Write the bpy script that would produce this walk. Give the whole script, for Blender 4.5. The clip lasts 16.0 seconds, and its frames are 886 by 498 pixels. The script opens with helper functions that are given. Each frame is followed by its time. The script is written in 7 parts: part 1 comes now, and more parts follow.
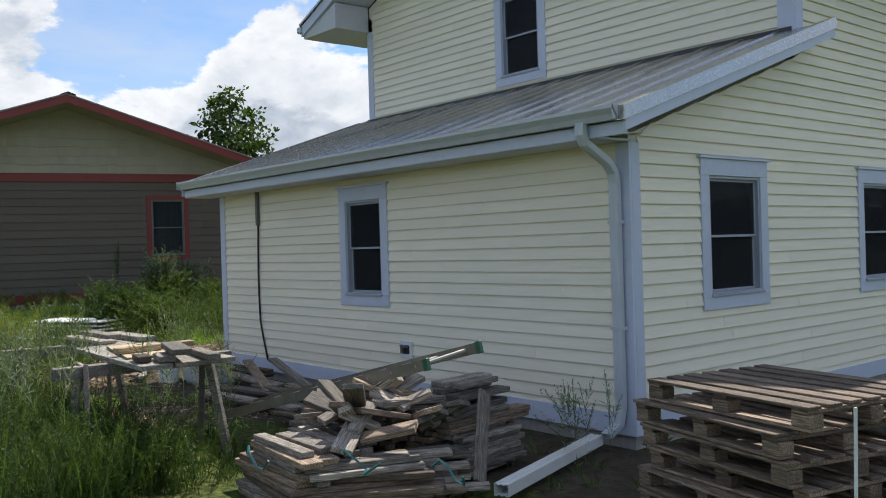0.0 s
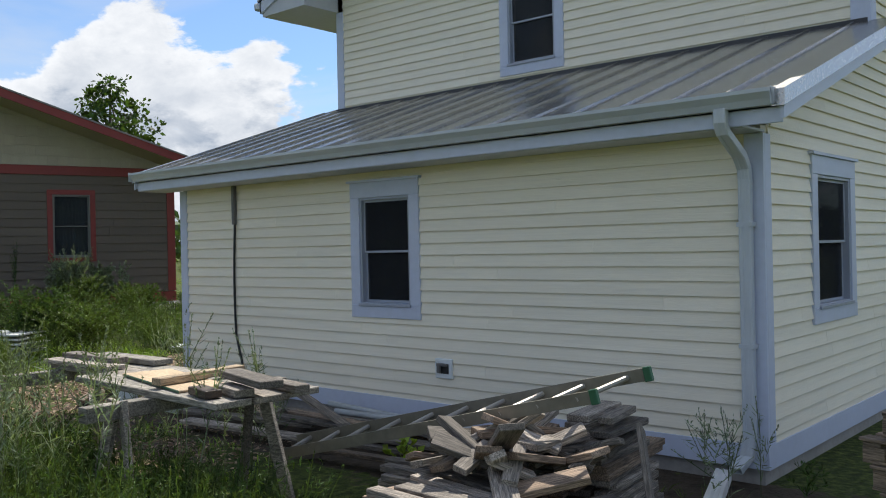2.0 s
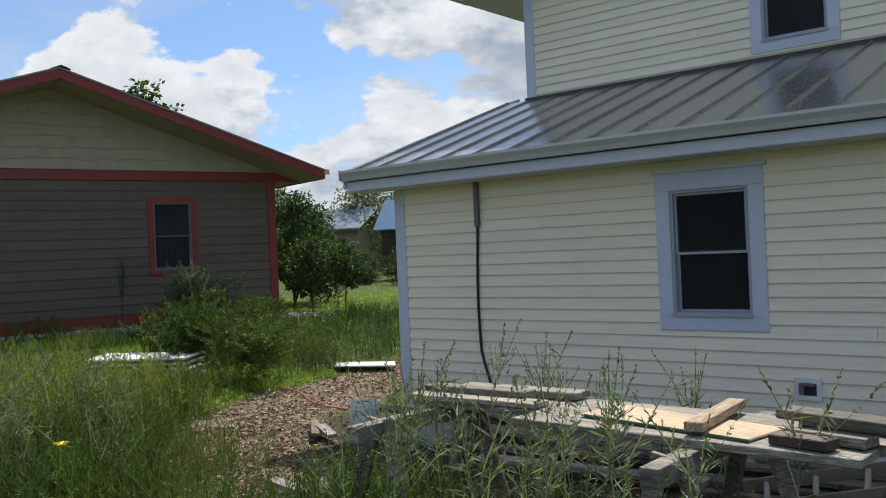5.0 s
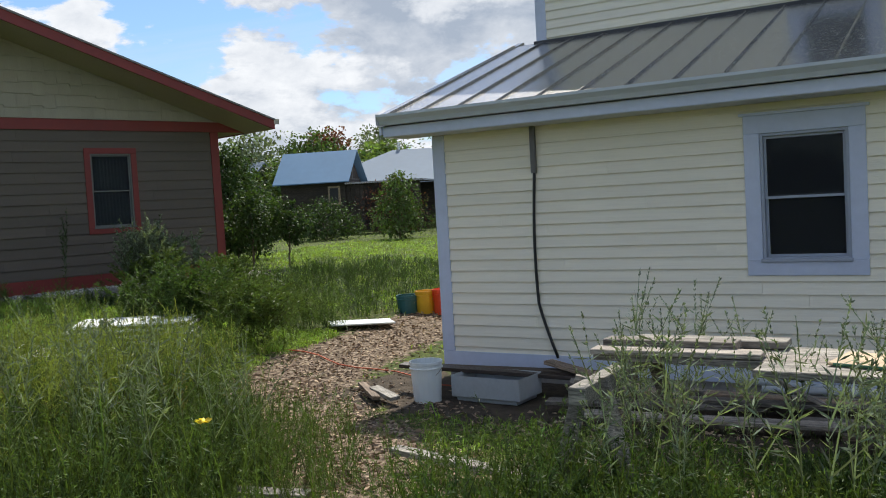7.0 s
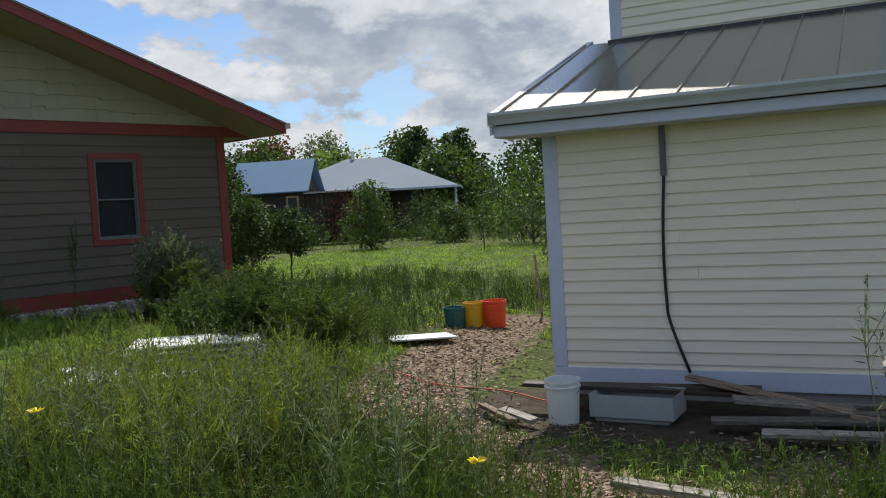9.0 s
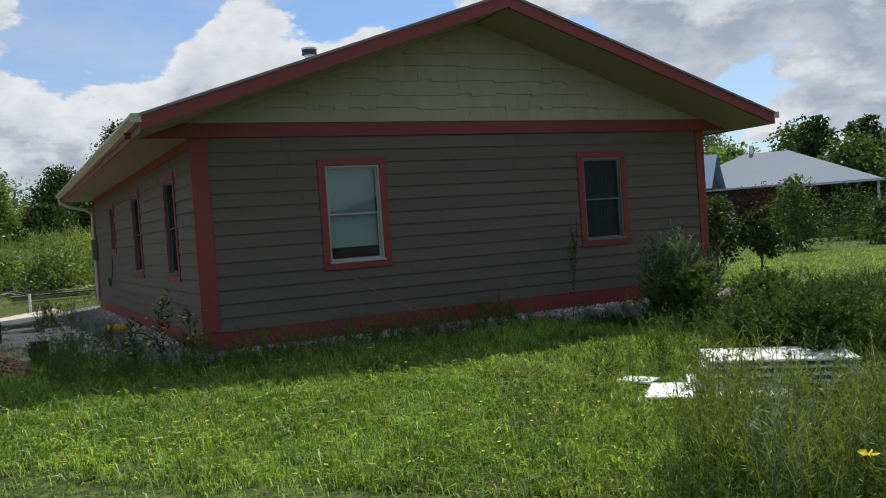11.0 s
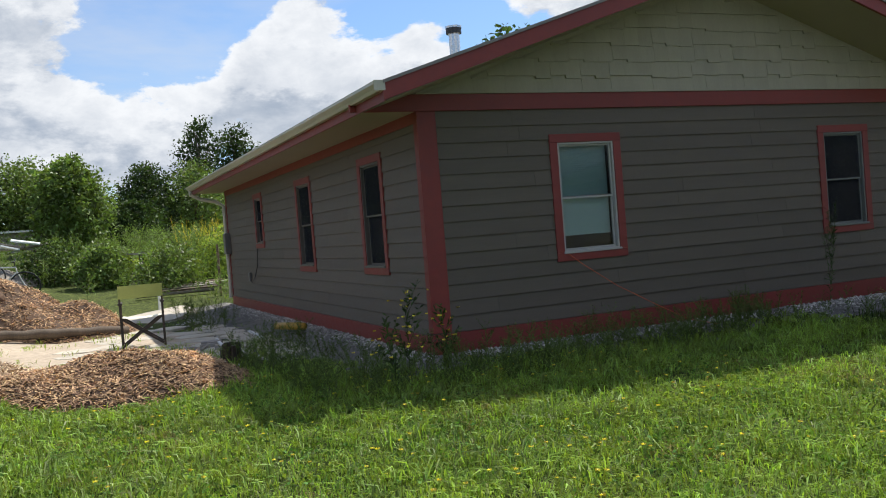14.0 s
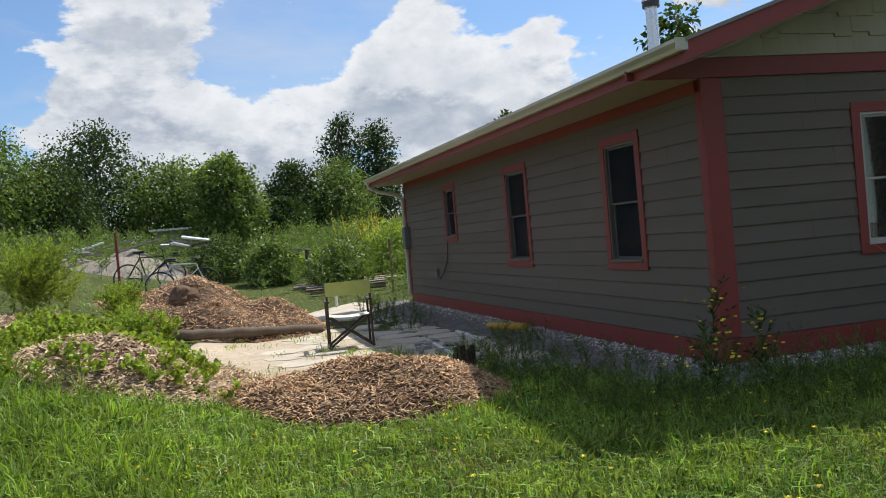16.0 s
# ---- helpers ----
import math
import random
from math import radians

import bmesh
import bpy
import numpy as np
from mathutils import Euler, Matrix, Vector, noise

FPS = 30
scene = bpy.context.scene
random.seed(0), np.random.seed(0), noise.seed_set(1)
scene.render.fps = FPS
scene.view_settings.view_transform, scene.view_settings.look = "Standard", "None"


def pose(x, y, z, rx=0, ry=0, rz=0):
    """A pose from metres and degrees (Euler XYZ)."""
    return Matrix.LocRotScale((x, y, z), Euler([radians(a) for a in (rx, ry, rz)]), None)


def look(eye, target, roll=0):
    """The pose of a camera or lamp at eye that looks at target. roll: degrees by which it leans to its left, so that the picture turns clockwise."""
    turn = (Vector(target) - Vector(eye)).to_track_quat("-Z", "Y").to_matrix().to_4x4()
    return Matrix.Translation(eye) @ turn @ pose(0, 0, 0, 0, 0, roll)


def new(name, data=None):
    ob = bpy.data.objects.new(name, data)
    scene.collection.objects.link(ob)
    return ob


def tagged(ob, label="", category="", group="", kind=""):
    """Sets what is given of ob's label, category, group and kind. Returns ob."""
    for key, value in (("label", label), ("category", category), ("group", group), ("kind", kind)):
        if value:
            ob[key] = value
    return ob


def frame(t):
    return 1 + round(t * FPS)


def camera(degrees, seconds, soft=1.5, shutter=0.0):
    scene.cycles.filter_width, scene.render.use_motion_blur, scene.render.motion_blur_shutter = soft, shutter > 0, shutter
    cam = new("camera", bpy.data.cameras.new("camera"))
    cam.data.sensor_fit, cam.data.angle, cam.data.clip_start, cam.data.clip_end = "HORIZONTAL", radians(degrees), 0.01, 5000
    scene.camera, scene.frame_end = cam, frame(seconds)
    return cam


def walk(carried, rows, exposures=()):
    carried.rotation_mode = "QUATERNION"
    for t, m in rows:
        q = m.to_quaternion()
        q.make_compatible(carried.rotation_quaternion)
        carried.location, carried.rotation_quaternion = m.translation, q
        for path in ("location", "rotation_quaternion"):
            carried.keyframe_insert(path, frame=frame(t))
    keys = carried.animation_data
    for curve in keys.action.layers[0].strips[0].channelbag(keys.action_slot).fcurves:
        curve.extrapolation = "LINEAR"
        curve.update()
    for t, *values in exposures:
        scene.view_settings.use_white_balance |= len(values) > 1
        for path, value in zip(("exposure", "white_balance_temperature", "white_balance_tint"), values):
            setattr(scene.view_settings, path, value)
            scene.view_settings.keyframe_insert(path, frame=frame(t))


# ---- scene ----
cam = camera(53.2, 16.0, soft=1.0)
PATH = [
    (0, (4.453, -5.686, 1.608), (2.92, -4.402, 1.603), -1.7),
    (0.5, (3.909, -5.786, 1.616), (2.414, -4.462, 1.713), -0.3),
    (1, (3.39, -5.895, 1.628), (1.987, -4.473, 1.722), -0.3),
    (1.5, (2.938, -6.043, 1.642), (1.636, -4.526, 1.662), -1.4),
    (2, (2.376, -6.118, 1.65), (1.062, -4.611, 1.646), -1.2),
    (2.5, (1.817, -6.298, 1.632), (0.437, -4.851, 1.609), -1.1),
    (3, (1.37, -6.51, 1.663), (0.011, -5.043, 1.664), -1.9),
    (3.5, (0.826, -6.608, 1.706), (-0.465, -5.083, 1.785), -1.4),
    (4, (0.334, -6.854, 1.704), (-0.901, -5.281, 1.732), -1.9),
    (4.5, (-0.176, -6.974, 1.68), (-1.365, -5.366, 1.639), -2.9),
    (5, (-0.705, -7.057, 1.724), (-1.985, -5.52, 1.73), -2.5),
    (5.2, (-0.894, -7.061, 1.703), (-2.22, -5.565, 1.697), -2.1),
    (7.3, (-2.823, -7.74, 1.745), (-3.803, -6.0, 1.637), -3.6),
    (7.5, (-3.059, -7.732, 1.745), (-4.007, -5.973, 1.659), -3.8),
    (8, (-3.5, -7.737, 1.778), (-4.375, -5.94, 1.694), -4.0),
    (8.2, (-3.684, -7.781, 1.763), (-4.518, -5.966, 1.667), -3.6),
    (10.3, (-5.909, -8.394, 1.904), (-7.145, -6.824, 1.836), -3.4),
    (10.5, (-6.231, -8.477, 1.916), (-7.549, -6.974, 1.856), -3.5),
    (11, (-6.689, -8.581, 1.925), (-8.191, -7.261, 1.883), -4.0),
    (11.5, (-7.111, -8.729, 1.943), (-8.707, -7.525, 1.906), -4.4),
    (12, (-7.585, -8.859, 1.921), (-9.247, -7.748, 1.901), -3.5),
    (12.5, (-8.018, -9.003, 1.935), (-9.698, -7.918, 1.916), -3.4),
    (13, (-8.397, -9.197, 1.956), (-10.049, -8.071, 1.91), -4.5),
    (13.5, (-8.867, -9.281, 1.983), (-10.509, -8.139, 1.967), -4.5),
    (14, (-9.285, -9.439, 1.975), (-10.862, -8.209, 1.932), -4.5),
    (14.5, (-9.753, -9.575, 1.994), (-11.288, -8.296, 1.91), -3.9),
    (15, (-10.309, -9.651, 2.006), (-11.941, -8.495, 1.945), -3.2),
    (15.5, (-10.73, -9.799, 2.034), (-12.411, -8.717, 1.995), -4.1),
    (16, (-11.201, -9.946, 2.041), (-12.93, -8.942, 2.01), -5.0),
]
walk(cam, [(t, look(e, g, r)) for t, e, g, r in PATH], ((0, 0.36), (0.5, 0.32), (1, 0.08), (1.5, 0.27), (2, 0.31), (2.5, 0.31), (3, 0.38), (3.5, 0.35), (4, 0.18), (5, 0.18), (7.5, 0.33), (8.2, 0.25), (10.3, -0.2), (11, 0.05), (11.5, 0.13), (12.5, 0.19), (13.5, 0.29), (15, 0.29), (15.5, 0.15), (16, 0.17)))

# ---- light ----
SUN_FROM = Vector((-0.26, 0.64, 1.0)).normalized()
world = bpy.data.worlds.new("sky")
scene.world = world
world.use_nodes = True


def build_sky():
    nt = world.node_tree
    nt.nodes.clear()
    N, L = nt.nodes.new, nt.links.new

    def math_node(op, a, b=None, clamp=False):
        n = N("ShaderNodeMath")
        n.operation, n.use_clamp = op, clamp
        for k, v in ((0, a), (1, b)):
            if v is None:
                continue
            if isinstance(v, (int, float)):
                n.inputs[k].default_value = v
            else:
                L(v, n.inputs[k])
        return n.outputs[0]

    def vec_node(op, a, b=None, out=0):
        n = N("ShaderNodeVectorMath")
        n.operation = op
        for k, v in ((0, a), (1, b)):
            if v is None:
                continue
            if isinstance(v, tuple):
                n.inputs[k].default_value = v
            else:
                L(v, n.inputs[k])
        return n.outputs[out]

    def spread(value, lo, hi, a, b, kind="LINEAR"):
        n = N("ShaderNodeMapRange")
        n.interpolation_type = kind
        for k, v in enumerate((lo, hi, a, b)):
            n.inputs[k + 1].default_value = v
        L(value, n.inputs[0])
        return n.outputs[0]

    def fbm(vec, scale, detail, rough, warp=0.0):
        n = N("ShaderNodeTexNoise")
        n.inputs["Scale"].default_value, n.inputs["Detail"].default_value = scale, detail
        n.inputs["Roughness"].default_value, n.inputs["Distortion"].default_value = rough, warp
        L(vec, n.inputs["Vector"])
        return n.outputs["Fac"]

    def mix(kind, fac, a, b):
        n = N("ShaderNodeMixRGB")
        n.blend_type = kind
        for k, v in enumerate((fac, a, b)):
            if isinstance(v, (int, float)):
                n.inputs[k].default_value = v
            elif isinstance(v, tuple):
                n.inputs[k].default_value = (*v, 1)
            else:
                L(v, n.inputs[k])
        return n.outputs[0]

    sky = N("ShaderNodeTexSky")
    sky.sky_type, sky.sun_disc = "NISHITA", False
    sky.sun_elevation = math.asin(SUN_FROM.z)
    sky.sun_rotation = math.atan2(SUN_FROM.x, SUN_FROM.y)
    sky.air_density, sky.dust_density, sky.ozone_density = 1.0, 0.6, 1.6
    way = N("ShaderNodeTexCoord").outputs["Generated"]

    def density(vec):
        """How much cloud lies in a direction: billows of two sizes, gathered into the great heaps of the day."""
        flat = vec_node("ADD", vec_node("MULTIPLY", vec, (1.0, 1.0, 2.0)), CLOUD_SHIFT)
        d = math_node("ADD", math_node("MULTIPLY", fbm(flat, 3.4, 9.0, 0.60, 0.25), 0.66), math_node("MULTIPLY", fbm(flat, 10.0, 8.0, 0.6), 0.34))
        for centre, reach, gain in CLOUD_HEAPS:
            d = math_node("ADD", d, spread(vec_node("DISTANCE", vec, centre, 1), 0.0, reach, gain, 0.0, "SMOOTHSTEP"))
        return d

    here = density(way)
    above = density(vec_node("ADD", way, (0.0, 0.01, 0.035)))
    mask = spread(here, 0.50, 0.54, 0.0, 1.0, "SMOOTHSTEP")
    top = spread(math_node("SUBTRACT", here, above), -0.05, 0.06, 0.0, 1.0, "SMOOTHSTEP")
    thin = spread(here, 0.53, 0.66, 1.0, 0.0)
    lit = math_node("ADD", math_node("MULTIPLY", top, 0.62), math_node("MULTIPLY", thin, 0.28))
    lit = math_node("ADD", lit, spread(fbm(vec_node("MULTIPLY", way, (1.0, 1.0, 1.6)), 17.0, 8.0, 0.62, 0.3), 0.3, 0.7, -0.22, 0.3), True)
    cloud = mix("MULTIPLY", 1.0, mix("MIX", lit, CLOUD_BASE, (1.0, 1.0, 1.0)), CLOUD_LIGHT)
    clear = mix("MULTIPLY", 1.0, sky.outputs[0], (0.76, 0.97, 1.2))
    veil = spread(fbm(vec_node("MULTIPLY", way, (1.0, 1.0, 3.5)), 2.2, 6.0, 0.6, 0.6), 0.42, 0.7, 0.06, 0.5)
    clear = mix("MIX", veil, clear, tuple(c * 0.82 for c in CLOUD_LIGHT))
    bg = N("ShaderNodeBackground")
    bg.inputs[1].default_value = SKY_STRENGTH
    L(mix("MIX", mask, clear, cloud), bg.inputs[0])
    L(bg.outputs[0], N("ShaderNodeOutputWorld").inputs[0])


SKY_STRENGTH = 0.1
CLOUD_SHIFT = (0.4, 1.3, 0.0)
CLOUD_LIGHT = (7.6, 7.8, 8.1)
CLOUD_BASE = (0.44, 0.50, 0.59)
CLOUD_HEAPS = (
    ((-0.97, 0.20, 0.15), 0.15, 0.11), ((-0.94, 0.20, 0.27), 0.10, 0.05), ((-0.93, 0.31, 0.21), 0.13, -0.14),
    ((-0.86, 0.48, 0.20), 0.11, 0.12), ((-0.89, 0.40, 0.24), 0.06, -0.10), ((-0.73, 0.65, 0.21), 0.09, -0.10), ((-0.66, 0.68, 0.31), 0.14, 0.10),
    ((-0.65, 0.75, 0.14), 0.10, 0.12), ((-0.53, 0.83, 0.18), 0.16, 0.15), ((-0.38, 0.91, 0.18), 0.18, 0.15),
    ((-0.28, 0.95, 0.15), 0.20, 0.12), ((-0.80, 0.56, 0.12), 0.10, 0.09))
build_sky()
sun = new("sun", bpy.data.lights.new("sun", "SUN"))
sun.data.energy, sun.data.angle, sun.data.color = 5.0, radians(0.6), (1.0, 0.95, 0.86)
sun.matrix_world = look((-20, 60, 86), Vector((-20, 60, 86)) - SUN_FROM)

# ---- materials ----
def material(name, base, rough=0.7, metal=0.0, vary=0.12, grain=30.0, stretch=(1, 1, 1), bump=0.15, bump_scale=None,
             stain=0.0, stain_colour=(0.1, 0.08, 0.06), stain_scale=1.2, random_tint=0.0, second=None, coords="Object",
             spec=0.5, translucent=0.0, leaf=False):
    """Base colour with grain, slow blotches, optional stains, a second colour in patches and a per-object change of tone."""
    m = bpy.data.materials.new(name)
    m.use_nodes = True
    nt = m.node_tree
    N, L = nt.nodes.new, nt.links.new
    bsdf = nt.nodes["Principled BSDF"]
    co = N("ShaderNodeTexCoord")
    mp = N("ShaderNodeMapping")
    mp.inputs["Scale"].default_value = stretch
    L(co.outputs[coords], mp.inputs["Vector"])
    offs = N("ShaderNodeObjectInfo")
    add = N("ShaderNodeVectorMath")
    add.operation = "ADD"
    L(mp.outputs[0], add.inputs[0])
    mul = N("ShaderNodeVectorMath")
    mul.operation = "SCALE"
    mul.inputs[0].default_value = (31.0, 17.0, 23.0)
    L(offs.outputs["Random"], mul.inputs["Scale"])
    L(mul.outputs[0], add.inputs[1])
    vec = add.outputs[0]

    def fbm(scale, detail=6.0, rough_=0.6):
        n = N("ShaderNodeTexNoise")
        n.inputs["Scale"].default_value, n.inputs["Detail"].default_value = scale, detail
        n.inputs["Roughness"].default_value = rough_
        L(vec, n.inputs["Vector"])
        return n.outputs["Fac"]

    def mix(kind, fac, a, b):
        n = N("ShaderNodeMixRGB")
        n.blend_type = kind
        for k, v in enumerate((fac, a, b)):
            if isinstance(v, (int, float)):
                n.inputs[k].default_value = v
            elif isinstance(v, tuple):
                n.inputs[k].default_value = (*v, 1)
            else:
                L(v, n.inputs[k])
        return n.outputs[0]

    def spread(value, lo, hi, a=0.0, b=1.0):
        n = N("ShaderNodeMapRange")
        n.inputs[1].default_value, n.inputs[2].default_value = lo, hi
        n.inputs[3].default_value, n.inputs[4].default_value = a, b
        L(value, n.inputs[0])
        return n.outputs[0]

    fine, slow = fbm(grain), fbm(max(grain * 0.07, 0.5), 4.0)
    colour = mix("MIX", 0.0, base, base)
    if second:
        colour = mix("MIX", spread(fbm(stain_scale * 2.0), 0.42, 0.6), base, second)
    tone = spread(fine, 0.25, 0.75, 1 - vary, 1 + vary)
    colour = mix("MULTIPLY", 1.0, colour, tone)
    colour = mix("MULTIPLY", 1.0, colour, spread(slow, 0.3, 0.7, 1 - vary * 0.8, 1 + vary * 0.8))
    if stain:
        colour = mix("MIX", spread(fbm(stain_scale, 8.0, 0.65), 0.52, 0.75, 0.0, stain), colour, stain_colour)
    if random_tint:
        colour = mix("MULTIPLY", 1.0, colour, spread(offs.outputs["Random"], 0, 1, 1 - random_tint, 1 + random_tint))
    if leaf:
        geo = N("ShaderNodeNewGeometry")
        colour = mix("MULTIPLY", 1.0, colour, spread(geo.outputs["Random Per Island"], 0, 1, 0.45, 1.6))
        hue = N("ShaderNodeHueSaturation")
        L(spread(geo.outputs["Random Per Island"], 0, 1, 0.485, 0.515), hue.inputs["Hue"])
        L(colour, hue.inputs["Color"])
        colour = hue.outputs[0]
    L(colour, bsdf.inputs["Base Color"])
    bsdf.inputs["Metallic"].default_value = metal
    bsdf.inputs["Specular IOR Level"].default_value = spec
    L(spread(fine, 0.2, 0.8, max(rough - 0.1, 0.03), min(rough + 0.1, 1)), bsdf.inputs["Roughness"])
    if bump:
        b = N("ShaderNodeBump")
        b.inputs["Strength"].default_value, b.inputs["Distance"].default_value = bump, 0.01
        L(fbm(bump_scale or grain * 1.6), b.inputs["Height"])
        L(b.outputs[0], bsdf.inputs["Normal"])
    if translucent:
        tr = N("ShaderNodeBsdfTranslucent")
        L(mix("MULTIPLY", 1.0, colour, (1.25, 1.3, 0.55)), tr.inputs[0])
        ms = N("ShaderNodeMixShader")
        ms.inputs[0].default_value = translucent
        L(bsdf.outputs[0], ms.inputs[1])
        L(tr.outputs[0], ms.inputs[2])
        L(ms.outputs[0], nt.nodes["Material Output"].inputs[0])
    return m


CREAM = material("cream siding paint", (0.855, 0.79, 0.64), 0.55, vary=0.05, grain=9, stretch=(0.5, 6, 6), bump=0.3, bump_scale=40, stain=0.10, stain_colour=(0.5, 0.46, 0.34), random_tint=0.025)
TRIM = material("pale blue grey trim paint", (0.53, 0.575, 0.70), 0.5, vary=0.05, grain=14, bump=0.1, stain=0.1, stain_colour=(0.36, 0.38, 0.44))
SOFFIT = material("pale grey soffit", (0.52, 0.54, 0.58), 0.6, vary=0.05, grain=12)
GUTTER = material("pale grey gutter metal", (0.50, 0.54, 0.58), 0.35, 0.0, vary=0.04, grain=8, bump=0.04, stain=0.2, stain_colour=(0.3, 0.31, 0.31))
ROOFING = material("grey metal roofing", (0.44, 0.43, 0.42), 0.24, 0.8, vary=0.05, grain=60, bump=0.02, stain=0.1, stain_colour=(0.26, 0.26, 0.27), random_tint=0.04)
OLD_ROOF = material("weathered grey roofing", (0.20, 0.19, 0.18), 0.6, 0.0, vary=0.08, grain=20, bump=0.05)
FLASHING = material("dark flashing", (0.05, 0.05, 0.055), 0.5, 0.3)
CONCRETE = material("grey foundation concrete", (0.33, 0.31, 0.29), 0.9, vary=0.15, grain=22, bump=0.4, stain=0.4, stain_colour=(0.2, 0.18, 0.15))
VINYL = material("white vinyl sash", (0.33, 0.36, 0.43), 0.4, vary=0.03, grain=10, bump=0.03)
VINYL_DARK = material("dark bronze sash", (0.10, 0.09, 0.08), 0.45, vary=0.05, grain=10, bump=0.03)
VINYL_TAN = material("weathered vinyl sash", (0.38, 0.37, 0.35), 0.45, vary=0.04, grain=10, bump=0.03)
VINYL_DULL = material("dull greenish sash", (0.15, 0.155, 0.145), 0.5, vary=0.05, grain=10, bump=0.03)
BLACK = material("black rubber", (0.015, 0.015, 0.016), 0.5, vary=0.1, bump=0.05)
CONDUIT = material("dark grey conduit", (0.13, 0.125, 0.12), 0.5, vary=0.08)
BROWN = material("brown siding paint", (0.112, 0.091, 0.070), 0.65, vary=0.09, grain=9, stretch=(0.5, 6, 6), bump=0.35, bump_scale=45, stain=0.2, stain_colour=(0.075, 0.067, 0.057), random_tint=0.07)
SHINGLE = material("olive shingle paint", (0.36, 0.33, 0.25), 0.7, vary=0.06, grain=14, stretch=(5, 1, 1), bump=0.4, bump_scale=40, random_tint=0.035)
RED = material("barn red trim paint", (0.205, 0.031, 0.026), 0.55, vary=0.09, grain=12, bump=0.15, stain=0.25, stain_colour=(0.14, 0.03, 0.025))
BEIGE = material("beige soffit paint", (0.34, 0.29, 0.21), 0.65, vary=0.05, grain=12, stain=0.2, stain_colour=(0.28, 0.25, 0.19))
BEIGE_GUTTER = material("beige gutter metal", (0.46, 0.44, 0.36), 0.4, vary=0.05, grain=8, bump=0.04, stain=0.3, stain_colour=(0.26, 0.26, 0.22))
# Near black on every room surface: the unlit interior is in the colour.
ROOM_SHADE = material("room shade", (0.05, 0.05, 0.05), 0.9, vary=0.2, grain=3)
BLIND = material("pale window blind", (0.38, 0.54, 0.53), 0.7, vary=0.05, grain=6)
CURTAIN = material("grey green curtain", (0.14, 0.22, 0.22), 0.8, vary=0.1, grain=6)
STEEL = material("stainless flue", (0.62, 0.62, 0.62), 0.28, 1.0, vary=0.05, grain=6, bump=0.03)

CORD = material("faded orange cord", (0.48, 0.10, 0.04), 0.6, vary=0.1)


def glass():
    m = bpy.data.materials.new("window glass")
    m.use_nodes = True
    nt = m.node_tree
    nt.nodes.clear()
    N, L = nt.nodes.new, nt.links.new
    fres = N("ShaderNodeFresnel")
    fres.inputs[0].default_value = 1.5
    tr = N("ShaderNodeBsdfTransparent")
    tr.inputs[0].default_value = (0.9, 0.92, 0.92, 1)
    gl = N("ShaderNodeBsdfGlossy")
    gl.inputs["Roughness"].default_value = 0.02
    ms = N("ShaderNodeMixShader")
    L(fres.outputs[0], ms.inputs[0])
    L(tr.outputs[0], ms.inputs[1])
    L(gl.outputs[0], ms.inputs[2])
    out = N("ShaderNodeOutputMaterial")
    L(ms.outputs[0], out.inputs[0])
    return m


GLASS = glass()


def screen_cloth():
    m = bpy.data.materials.new("insect screen")
    m.use_nodes = True
    nt = m.node_tree
    nt.nodes.clear()
    N, L = nt.nodes.new, nt.links.new
    dark = N("ShaderNodeBsdfDiffuse")
    dark.inputs[0].default_value = (0.03, 0.032, 0.036, 1)
    tr = N("ShaderNodeBsdfTransparent")
    ms = N("ShaderNodeMixShader")
    ms.inputs[0].default_value = 0.45
    L(tr.outputs[0], ms.inputs[1])
    L(dark.outputs[0], ms.inputs[2])
    L(ms.outputs[0], N("ShaderNodeOutputMaterial").inputs[0])
    return m


SCREEN = screen_cloth()


def wood(name, base, rough=0.85, tint=0.38, vary=0.5):
    return material(name, base, rough, vary=vary, grain=7, stretch=(1.2, 14, 14), bump=0.35, bump_scale=10, stain=0.55, stain_colour=tuple(c * 0.4 for c in base), stain_scale=4.0, random_tint=tint, second=tuple(c * 0.42 for c in base))


GREY_WOOD = wood("weathered grey lumber", (0.30, 0.262, 0.222), tint=0.5)
BROWN_WOOD = wood("weathered brown lumber", (0.26, 0.19, 0.135), tint=0.5)
PALE_WOOD = wood("sun-bleached plank", (0.30, 0.275, 0.235), tint=0.15)
FRESH_WOOD = wood("pale sawn board", (0.50, 0.38, 0.25), tint=0.1)
PALLET_WOOD = wood("old pallet wood", (0.255, 0.188, 0.136), tint=0.45)
OSB = material("strand board", (0.48, 0.36, 0.23), 0.75, vary=0.3, grain=26, stretch=(1, 3, 1), bump=0.3, stain=0.3, stain_colour=(0.36, 0.22, 0.11), stain_scale=6)
DARK_WOOD = wood("dark stained wood", (0.05, 0.032, 0.022), 0.5)
GREEN_PAINT = material("green plastic end cap", (0.02, 0.10, 0.05), 0.45, vary=0.1)
FIBREGLASS = material("grey green ladder rail", (0.165, 0.15, 0.115), 0.5, vary=0.25, grain=12)
ALUMINIUM = material("dull aluminium", (0.34, 0.32, 0.28), 0.5, 0.35, vary=0.1, grain=10)
WHITE_METAL = material("white coated metal", (0.70, 0.71, 0.70), 0.5, vary=0.08, grain=6, stain=0.4, stain_colour=(0.45, 0.43, 0.38))
WHITE_PLASTIC = material("white plastic", (0.72, 0.76, 0.76), 0.4, vary=0.05, grain=5, bump=0.03, stain=0.25, stain_colour=(0.45, 0.45, 0.4))
TEAL_PLASTIC = material("dark teal plastic", (0.03, 0.13, 0.14), 0.4, vary=0.06, bump=0.03)
YELLOW_PLASTIC = material("yellow plastic", (0.75, 0.42, 0.02), 0.4, vary=0.06, bump=0.03)
